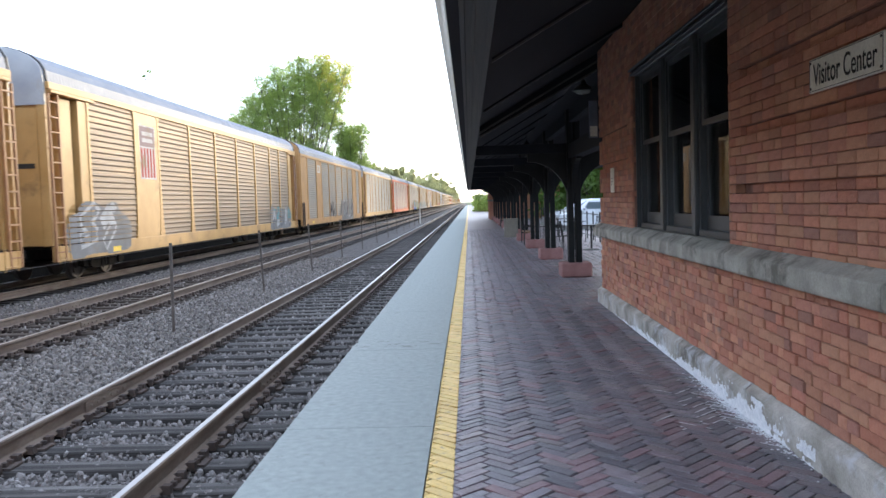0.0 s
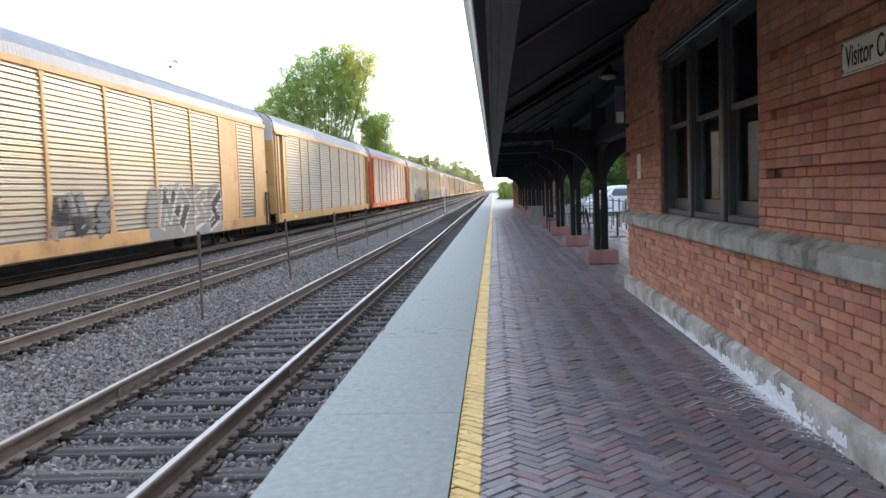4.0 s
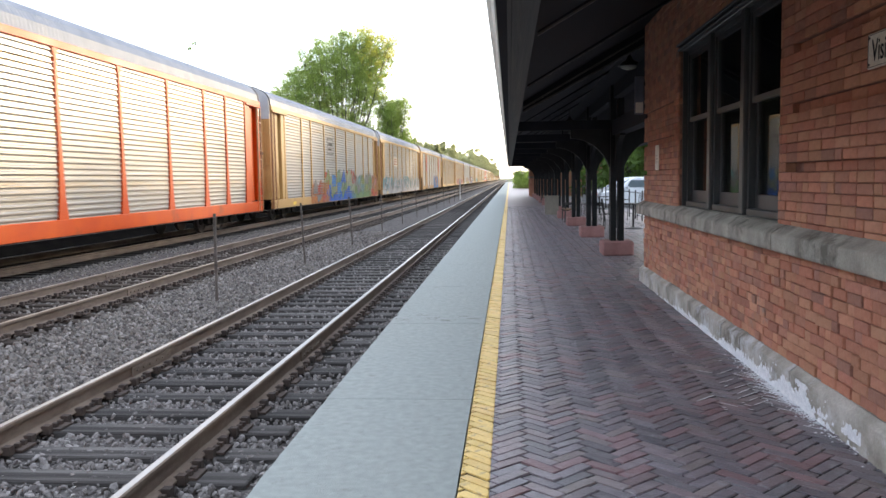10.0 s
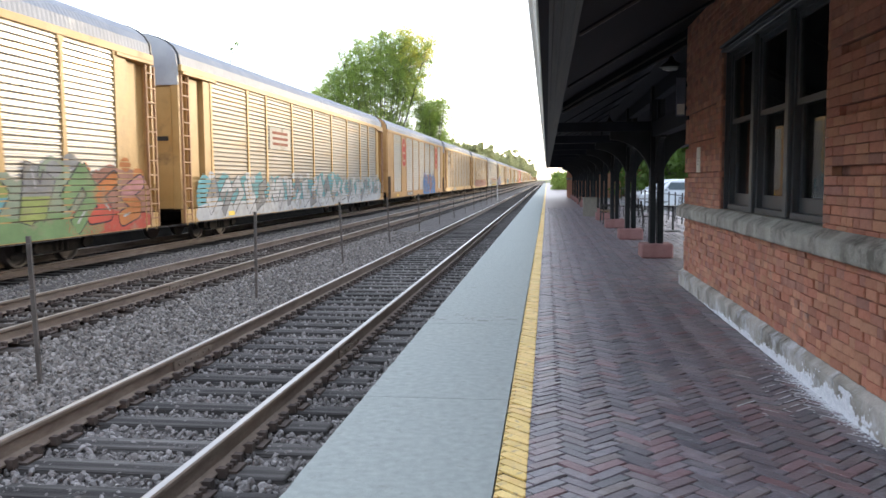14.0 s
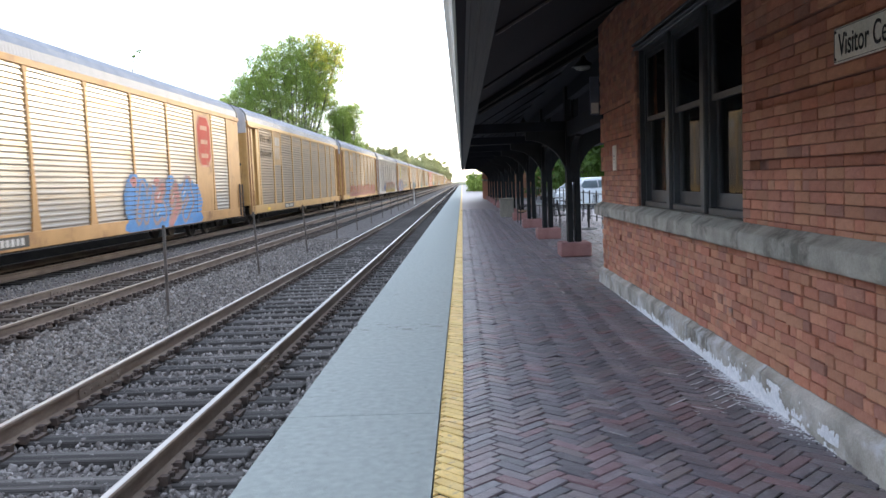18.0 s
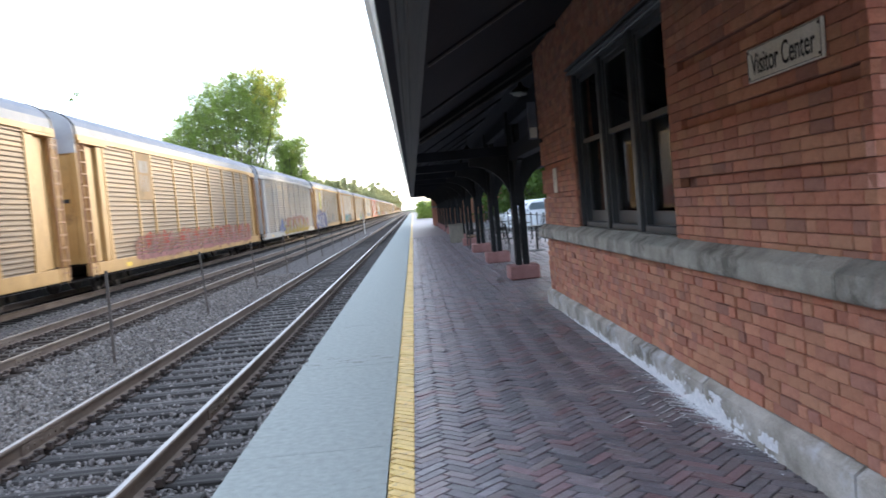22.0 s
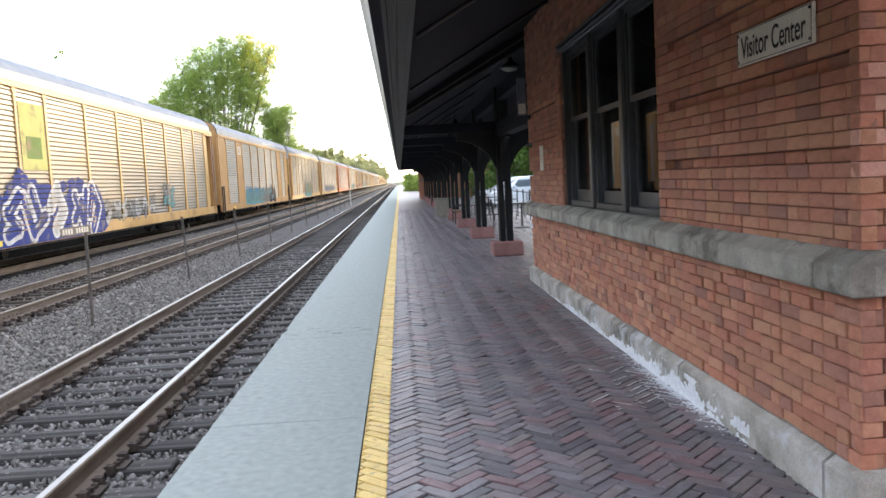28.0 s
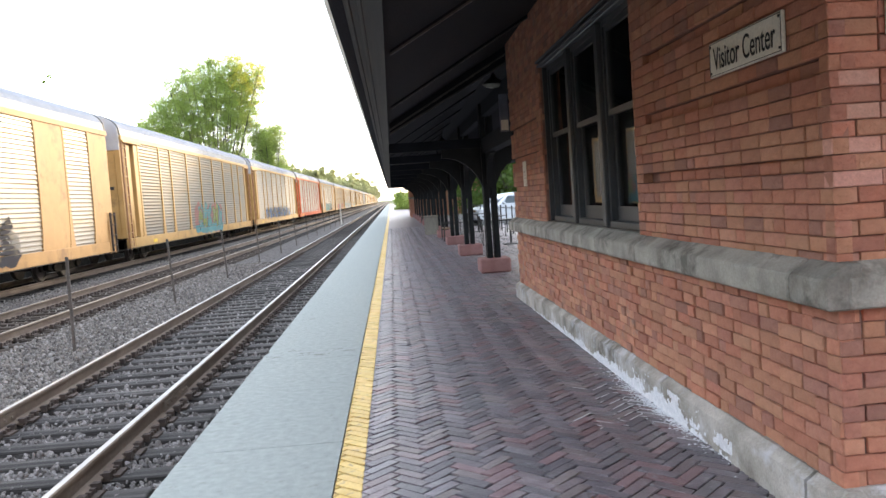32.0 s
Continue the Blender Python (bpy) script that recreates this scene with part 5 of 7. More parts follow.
GLYPHS = (((0, 0.3, 0.45, 1.9), (0.45, 1.9, 0.6, 0.5), (0.6, 0.5, 1.1, 1.6)), ((0.1, 1.7, 0.9, 0.3), (0, 0.5, 0.7, 1.4), (0.9, 0.3, 1.1, 1.8)), ((0, 0.2, 0.8, 0.5), (0.2, 1.2, 1.0, 1.8), (0.8, 0.5, 0.2, 1.2)),
          ((0, 1.8, 0.3, 0.2), (0.3, 0.2, 1.1, 0.9), (0.5, 1.9, 0.8, 0.7)), ((0, 0.9, 0.5, 1.9), (0.5, 1.9, 1.0, 1.1), (0.3, 0.1, 0.9, 1.1)), ((0.1, 0.1, 0.9, 1.0), (0, 1.3, 0.6, 1.9), (0.9, 1.0, 0.5, 1.9)))


def graffiti(car, y0, y1, z0, z1, colours, seed, bubble=True, back=None, edge=None, grouped=True):
    """Sprayed letter-like strokes along the panels: a patchy ground, dark outlines, bodies in two colours, thin highlights; the grooves stay bare."""
    r = random.Random(seed)
    layers = {}
    h = z1 - z0
    dark = edge or (0.03, 0.03, 0.04)
    put = lambda colour, lift, poly: layers.setdefault((colour, lift), []).append(poly)
    if back:
        u = y0
        while u < y1:
            put(back, 0, blob(r, u, z0 + h * r.uniform(0.3, 0.6), h * 0.45, h * r.uniform(0.35, 0.55)))
            put(colours[0], 0.4, blob(r, u, z0 + h * 0.14, h * 0.45, h * r.uniform(0.14, 0.24)))
            if r.random() < 0.4:
                put(colours[-1], 0.6, blob(r, u, z0 + h * r.uniform(0.8, 1.0), h * 0.16, h * 0.10))
            u += h * 0.36
    u, i = y0 + 0.15 * h, 0
    n = max(1, len(colours) - 1)
    while u < y1 - 0.3 * h:
        w = h * r.uniform(0.42, 0.62)
        lean, base, tall = r.uniform(-0.12, 0.12) * h, z0 + 0.14 * h + r.uniform(-0.03, 0.06) * h, h * r.uniform(0.64, 0.74)
        thick = h * r.uniform(0.10, 0.145)
        low, top = colours[i % n], colours[(i + 1) % len(colours)]
        cut = base + tall * r.uniform(0.35, 0.6)
        at = lambda gx, gz: (u + gx * w + lean * gz / 2 + r.uniform(-0.04, 0.04) * h, base + gz / 2 * tall + r.uniform(-0.05, 0.05) * h)
        for g in GLYPHS[r.randrange(len(GLYPHS))]:
            a, b = at(g[0], g[1]), at(g[2], g[3])
            put(dark, 1, stroke(a, b, thick + (0.035 if edge else 0.022) * h, bubble))
            body = stroke(a, b, thick * (0.72 if edge else 1.0), bubble)
            for colour, less in ((low, True), (top, False)):
                half = clip_poly(body, 1, cut, less)
                if len(half) > 2:
                    put(colour, 2, half)
            if r.random() < 0.45:
                c = (a[0] + 0.03 * h, a[1] + 0.03 * h)
                put((0.45, 0.45, 0.43), 3, stroke(c, (c[0] + (b[0] - a[0]) * 0.4, c[1] + (b[1] - a[1]) * 0.4), thick * 0.16, True))
        u += w + thick * r.uniform(1.6, 2.6)
        i += 1
    ribs = [0.0] + [z for z in rib_heights(grouped) if z < z1 + 0.3] + [9.0]
    for (colour, lift), polys in layers.items():
        V, F = [], []
        x = SIDE + 0.053 + 0.0018 * lift
        for poly in polys:
            for a, b in zip(ribs, ribs[1:]):
                q = clip_poly(clip_poly(poly, 1, a + 0.026, False), 1, b, True) if max(p[1] for p in poly) > a and min(p[1] for p in poly) < b else []
                q = [(min(max(p[0], 0.3), CAR - 0.3), max(p[1], SILL0 + 0.02)) for p in q]
                if len(q) > 2 and area(q) > 1e-4:
                    base = len(V)
                    V += [(x, p[0], p[1]) for p in q]
                    F.append(tuple(range(base, base + len(q))))
        if not F:
            continue
        key = "graffiti_" + "_".join(f"{int(c * 100)}" for c in colour)
        if key not in M:
            M[key] = material(key, [tuple(c * 0.72 for c in colour), colour], 2.0, 0.75, bump=0, spec=0.12, stain=((0.24, 0.20, 0.14), 1.8, 0.4))
        stuff("graffiti", V, F, M[key], "sprayed paint shapes", car)


def railcar(k, frame_key, panel_key, logo=None, tags=(), label=""):
    """An autorack wagon: its near end at y = 0, the rail at z = 0, centred on x = 0."""
    F, P = M[frame_key], M[panel_key]
    grouped = k not in (0, 8)
    plated = k in (1, 6, 11)          # flush plates at the ends and between the panels
    car = thing("autorack_railcar", label, "railcar", "wagons of the freight train")
    part("roof", shared("roof", roof_mesh, M["roof_metal"]), None, car)
    part("core", shared("core", lambda: boxes((-SIDE + 0.02, SIDE - 0.03, POSTS[0], POSTS[-1], 1.0, CHORD), (-SIDE + 0.05, SIDE - 0.36, 0.2, CAR - 0.2, 1.0, CHORD)), M["panel_slot"]), None, car)
    part("underframe", shared("underframe", lambda: boxes((-0.5, 0.5, 0.3, CAR - 0.3, 0.62, 1.0), (-1.4, 1.4, 3.5, CAR - 3.5, 0.55, 0.75), (-1.5, 1.5, 0.2, CAR - 0.2, 0.92, 1.02)), M["truck"]), None, car)
    part("side_sill", shared("side_sill", lambda: boxes((SIDE - 0.10, SIDE + 0.05, 0.12, CAR - 0.12, SILL0, SILL1), (-SIDE - 0.05, -SIDE + 0.10, 0.12, CAR - 0.12, SILL0, SILL1), bevel=0.012), F), None, car)
    part("top_chord", shared("top_chord", lambda: boxes((SIDE - 0.10, SIDE + 0.06, 0.1, CAR - 0.1, CHORD - 0.04, CHORD + 0.13), (-SIDE - 0.06, -SIDE + 0.10, 0.1, CAR - 0.1, CHORD - 0.04, CHORD + 0.13), bevel=0.01), F), None, car)
    part("far_side", shared("far_side", lambda: boxes((-SIDE - 0.01, -SIDE + 0.02, 0.2, CAR - 0.2, SILL1, CHORD - 0.04)), P), None, car)
    for y in POSTS:
        def post_mesh(y=y):
            bm = bmesh.new()
            # flared towards the sill
            for z0, z1, w0, w1 in ((SILL1, SILL1 + 0.5, 0.20, 0.12), (SILL1 + 0.5, SILL1 + 1.5, 0.12, 0.07), (SILL1 + 1.5, CHORD - 0.22, 0.07, 0.06), (CHORD - 0.22, CHORD - 0.04, 0.065, 0.13)):
                a = [bm.verts.new(p) for p in ((SIDE, -w0, z0), (SIDE + 0.045, -w0, z0), (SIDE + 0.045, w0, z0), (SIDE, w0, z0))]
                b = [bm.verts.new(p) for p in ((SIDE, -w1, z1), (SIDE + 0.045, -w1, z1), (SIDE + 0.045, w1, z1), (SIDE, w1, z1))]
                for i in range(4):
                    bm.faces.new((a[i], a[(i + 1) % 4], b[(i + 1) % 4], b[i]))
            return bm
        part("post", shared("post", post_mesh, F), None, car, at=pose(0, y, 0))
    third = (CHORD - 0.04 - SILL1) / 3
    for i, (a, b) in enumerate(zip(POSTS, POSTS[1:])):
        wd = round(b - a, 2)
        if (plated and i in (1, 7)) or (logo and logo[0] == i and logo[1] is shield_logo):
            part("plain_panel", shared(f"plain_panel:{wd}", lambda: boxes((0, 0.03, 0, wd, SILL1, CHORD - 0.04)), F), None, car, at=pose(SIDE + 0.0, a, 0))
            continue
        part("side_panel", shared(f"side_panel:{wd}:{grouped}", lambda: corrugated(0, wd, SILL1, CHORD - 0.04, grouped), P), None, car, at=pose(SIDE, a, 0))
    # ends: plated or recessed corners, ladders, end doors under the roof's end plate
    cap_z = CHORD - 0.42
    for end, (a, b) in enumerate(((0.15, POSTS[0]), (POSTS[-1], CAR - 0.15))):
        near = end == 0
        if plated:
            part("corner_plate", shared(f"corner_plate:flush:{end}", lambda: boxes((SIDE - 0.16, SIDE + 0.02, a, b, SILL1, CHORD - 0.04), bevel=0.01), F), None, car)
            part("ladder", shared("ladder:short", lambda: ladder_mesh(0.62, 2.0), M["fastening"]), None, car, at=pose(SIDE + 0.05, 0.12 if near else CAR - 0.6, 0))
        else:
            part("corner_plate", shared(f"corner_plate:{end}", lambda: boxes((SIDE - 0.30, SIDE - 0.26, a, b, SILL1, CHORD - 0.04)), F), None, car)
            part("door_post", shared(f"door_post:{end}", lambda: boxes((SIDE - 0.26, SIDE - 0.09, (a + 0.55) if near else a + 0.62, b - 0.62 if near else b - 0.55, SILL1, CHORD - 0.14), bevel=0.03), F), None, car)
            part("jamb", shared(f"jamb:{end}", lambda: boxes((SIDE - 0.26, SIDE + 0.025, b - 0.52 if near else a - 0.02, b + 0.02 if near else a + 0.52, SILL1, CHORD - 0.14), bevel=0.015), F), None, car)
            part("door_rail", shared(f"door_rail:{end}", lambda: boxes((SIDE - 0.22, SIDE + 0.09, a, b + (0.3 if near else 0), CHORD - 0.13, CHORD - 0.045), bevel=0.012), F), None, car)
            part("ladder", shared("ladder", lambda: ladder_mesh(0.62, CHORD - 0.15), M["ladder_brown"]), None, car, at=pose(SIDE + 0.01, 0.05 if near else CAR - 0.55, 0))
        part("far_corner", shared(f"far_corner:{end}", lambda: boxes((-SIDE, -SIDE + 0.04, a, b, SILL1, CHORD)), F), None, car)
        ye = 0.05 if near else CAR - 0.09
        for s0, s1 in ((-1.36, -0.005), (0.005, 1.36)):
            part("end_door", shared(f"end_door:{end}:{s0}", lambda: boxes((s0, s1, ye, ye + 0.04, 1.0, cap_z - 0.06), bevel=0.012), M["cap_grey"] if plated else F), None, car)
        part("end_frame", shared(f"end_frame:{end}", lambda: boxes((-1.57, 1.57, ye + (0.045 if near else -0.05), ye + (0.08 if near else -0.005), 1.0, CHORD + 0.12), (-1.57, -1.38, ye - 0.02, ye + 0.044, 1.0, cap_z), (1.38, 1.57, ye - 0.02, ye + 0.044, 1.0, cap_z)), F), None, car)

        def cap_mesh(y0=ye - 0.03, y1=ye + 0.07):
            return extrude_y(bmesh.new(), [(1.57, cap_z), (1.57, CHORD)] + [(x * 0.985, z) for x, z in roof_profile()] + [(-1.57, CHORD), (-1.57, cap_z)], y0, y1)
        part("end_cap", shared(f"end_cap:{end}", cap_mesh, F if plated else M["cap_grey"]), None, car, "" if plated else "pale roof end plate")

        def rim_mesh(y0=ye + (0.07 if near else -0.04), y1=ye + (0.12 if near else 0.02)):
            return extrude_y(bmesh.new(), [(x * 1.012, z + 0.02) for x, z in roof_profile()], y0, y1)
        part("roof_rim", shared(f"roof_rim:{end}", rim_mesh, M["black"]), None, car)
        if not plated:
            part("door_slot", shared(f"door_slot:{end}", lambda: boxes((0.35, 1.25, ye - 0.012, ye + 0.03, 2.86, 2.98)), M["black"]), None, car)
        part("coupler", shared(f"coupler:{end}", lambda: boxes((-0.12, 0.12, -0.62 if end == 0 else CAR - 0.3, 0.3 if end == 0 else CAR + 0.62, 0.72, 0.98), (-0.9, 0.9, 0.0 if end == 0 else CAR - 0.12, 0.12 if end == 0 else CAR, 0.7, 0.9), bevel=0.02), M["truck"]), None, car)
        part("grab_iron", shared("grab_iron", lambda: rod(rod(rod(bmesh.new(), (0, 0, 0.35), (0, 0, 1.5), 0.018, 6), (0, 0.5, 0.35), (0, 0.5, 1.5), 0.018, 6), (0, 0, 0.45), (0, 0.5, 0.45), 0.018, 6), F), None, car, at=pose(SIDE + 0.05, 0.2 if end == 0 else CAR - 0.75, 0.2))
    if logo:
        a, b = POSTS[logo[0]], POSTS[logo[0] + 1]
        my = (a + b) / 2
        logo[1](car, my)
    for ty in (3.6, CAR - 3.6):
        tr = part("truck", shared("truck", truck_frame_mesh, M["truck"]), None, car, at=pose(0, ty, 0))
        for wy in (-0.88, 0.88):
            ws = part("wheelset", shared("wheelset", wheelset_mesh, M["wheel"]), None, tr, at=pose(0, wy, 0.42))
    for args in tags:
        graffiti(car, *args)
    part("data_plate", shared("data_plate", lambda: boxes((SIDE + 0.05, SIDE + 0.056, 3.1, 3.6, 0.68, 0.82)), M["sill_plate"]), None, car, "small yellow plate")
    if k in (6, 7, 10):
        part("stencil_patch", shared("stencil_patch", lambda: boxes((SIDE + 0.05, SIDE + 0.058, 7.0, 9.3, 0.66, 0.92)), M["black"]), None, car, "black stencil patch with pale bars")
        part("stencil_bars", shared("stencil_bars", lambda: boxes(*[(SIDE + 0.058, SIDE + 0.062, 7.15 + 0.2 * q, 7.28 + 0.2 * q, 0.71, 0.87) for q in range(10) if q != 4]), M["data_bar"]), None, car)
    if k == 6:
        round_logo(car, (POSTS[1] + POSTS[2]) / 2)
    if k == 7:
        for words, z in (("We will", 4.25), ("deliver", 3.55)):
            me = text_mesh(words, 0.62)
            co = np.array([v.co for v in me.vertices])
            lo, hi = co.min(0), co.max(0)
            for v in me.vertices:
                v.co = Vector((SIDE + 0.026 + v.co.z, 2.25 + (v.co.x - lo[0]) / (hi[0] - lo[0]) * 2.4, z + v.co.y - (lo[1] + hi[1]) / 2))
            me.materials.clear()
            me.materials.append(M["slogan"])
            part("lettering", me, None, car, "faded dark lettering")
    return car


def logo_quad(car, y0, y1, z0, z1, key, lift=0.034):
    part("logo_patch", boxes((SIDE + 0.030, SIDE + lift, y0, y1, z0, z1)), M[key], car, "plain coloured emblem patch")


def shield_logo(car, my):
    M.setdefault("logo_blue", paint("logo_blue", (0.30, 0.22, 0.20), 0.75, stain=((0.30, 0.22, 0.13), 1.6, 0.4), spec=0.12))
    M.setdefault("logo_red", paint("logo_red", (0.38, 0.07, 0.05), 0.75, stain=((0.30, 0.22, 0.13), 1.6, 0.4), spec=0.12))
    M.setdefault("logo_white", paint("logo_white", (0.51, 0.48, 0.43), 0.75, stain=((0.30, 0.22, 0.13), 1.6, 0.4), spec=0.12))
    logo_quad(car, my - 0.85, my + 0.85, 2.55, CHORD - 0.06, "car_yellow")
    logo_quad(car, my - 0.6, my + 0.6, 2.75, 4.4, "logo_white", 0.037)
    logo_quad(car, my - 0.56, my + 0.56, 3.75, 4.35, "logo_blue", 0.041)
    logo_quad(car, my - 0.4, my + 0.4, 4.08, 4.2, "logo_white", 0.044)
    logo_quad(car, my - 0.4, my + 0.4, 3.88, 4.0, "logo_white", 0.044)
    for k in range(5):
        logo_quad(car, my - 0.53 + k * 0.23, my - 0.41 + k * 0.23, 2.8, 3.7, "logo_red", 0.041)


def round_logo(car, my):
    M.setdefault("logo_red", paint("logo_red", (0.38, 0.07, 0.05), 0.75, stain=((0.30, 0.22, 0.13), 1.6, 0.4), spec=0.12))
    M.setdefault("logo_white", paint("logo_white", (0.51, 0.48, 0.43), 0.75, stain=((0.30, 0.22, 0.13), 1.6, 0.4), spec=0.12))
    def octagon(bm, x0, x1, w, h, c):
        pts = [(-w, -h + c), (-w + c, -h), (w - c, -h), (w, -h + c), (w, h - c), (w - c, h), (-w + c, h), (-w, h - c)]
        return [bm.faces.new([bm.verts.new((x1, my + p[0], 3.65 + p[1])) for p in pts])]
    M.setdefault("logo_blush", paint("logo_blush", (0.44, 0.25, 0.17), 0.75, stain=((0.36, 0.13, 0.09), 1.6, 0.4), spec=0.12))
    for w, h, key, lift in ((0.80, 0.98, "logo_blush", 0.036), (0.72, 0.90, "logo_red", 0.040)):
        b = bmesh.new()
        octagon(b, SIDE + 0.03, SIDE + lift, w, h, 0.32)
        part("emblem", b, M[key], car, "plain eight-sided emblem")
    for z in (4.15, 3.62, 3.1):
        logo_quad(car, my - 0.40, my + 0.40, z - 0.08, z + 0.08, "logo_blush", 0.043)


def plate_logo(car, my):
    """A pale emblem high on the near plate."""
    M.setdefault("logo_white", paint("logo_white", (0.51, 0.48, 0.43), 0.75, stain=((0.30, 0.22, 0.13), 1.6, 0.4), spec=0.12))
    logo_quad(car, my - 0.5, my + 0.5, 3.95, 4.45, "logo_white")
    logo_quad(car, my - 0.22, my + 0.12, 4.05, 4.33, "car_brown", 0.037)


def outline_logo(car, my):
    """A small dark outlined emblem over two bars."""
    for a, b, c, d in ((-0.7, 0.7, 4.02, 4.07), (-0.7, 0.7, 3.2, 3.25), (-0.7, -0.64, 3.25, 4.02), (0.64, 0.7, 3.25, 4.02), (-0.5, 0.5, 3.66, 3.84), (-0.5, 0.3, 3.42, 3.52)):
        logo_quad(car, my + a, my + b, c, d, "slot_grey")


def plain_logo(car, my):
    M.setdefault("logo_faded", paint("logo_faded", (0.38, 0.25, 0.13), 0.75, stain=((0.30, 0.22, 0.13), 1.6, 0.4), spec=0.12))
    M.setdefault("logo_pale", paint("logo_pale", (0.38, 0.33, 0.27), 0.75, stain=((0.30, 0.22, 0.13), 1.6, 0.4), spec=0.12))
    logo_quad(car, my - 0.85, my + 0.85, 3.0, CHORD - 0.06, "logo_faded")
    logo_quad(car, my - 0.5, my + 0.5, 4.0, 4.45, "logo_pale", 0.038)
    for k in range(4):
        logo_quad(car, my - 0.48 + 0.26 * k, my - 0.36 + 0.26 * k, 3.3, 3.92, "logo_pale", 0.038)


def word_logo(car, my):
    M.setdefault("logo_cream", paint("logo_cream", (0.52, 0.46, 0.36), 0.75, stain=((0.30, 0.22, 0.13), 1.6, 0.4), spec=0.12))
    M.setdefault("logo_dullred", paint("logo_dullred", (0.27, 0.10, 0.06), 0.75, stain=((0.30, 0.22, 0.13), 1.6, 0.4), spec=0.12))
    logo_quad(car, my - 1.15, my + 1.15, 2.9, 3.7, "logo_cream")
    for z in (3.1, 3.3, 3.5):
        logo_quad(car, my - 0.85, my + 0.85, z - 0.05, z + 0.05, "logo_dullred", 0.04)


def green_logo(car, my):
    M.setdefault("logo_lemon", paint("logo_lemon", (0.46, 0.43, 0.15), 0.75, stain=((0.30, 0.22, 0.13), 1.6, 0.4), spec=0.12))
    M.setdefault("logo_green", paint("logo_green", (0.15, 0.21, 0.06), 0.75, stain=((0.30, 0.22, 0.13), 1.6, 0.4), spec=0.12))
    logo_quad(car, my - 0.75, my + 0.75, 2.6, 4.4, "logo_lemon")
    logo_quad(car, my - 0.45, my + 0.45, 2.9, 3.5, "logo_green", 0.04)


GREY, WHITE, BLACKISH = (0.24, 0.235, 0.225), (0.46, 0.45, 0.43), (0.04, 0.04, 0.05)
RUST, PALE, SAGE = (0.46, 0.17, 0.06), (0.37, 0.39, 0.24), (0.24, 0.28, 0.20)
SKY, MOSS, FADED = (0.10, 0.25, 0.50), (0.26, 0.30, 0.10), (0.34, 0.17, 0.12)
BLUE, TEAL, RED, GREEN, YEL, NAVY, PINK = (0.05, 0.13, 0.42), (0.14, 0.32, 0.33), (0.45, 0.09, 0.06), (0.17, 0.26, 0.12), (0.42, 0.31, 0.08), (0.03, 0.05, 0.22), (0.42, 0.20, 0.18)
TAN = "tan and yellow autorack wagon with ribbed metal sides"
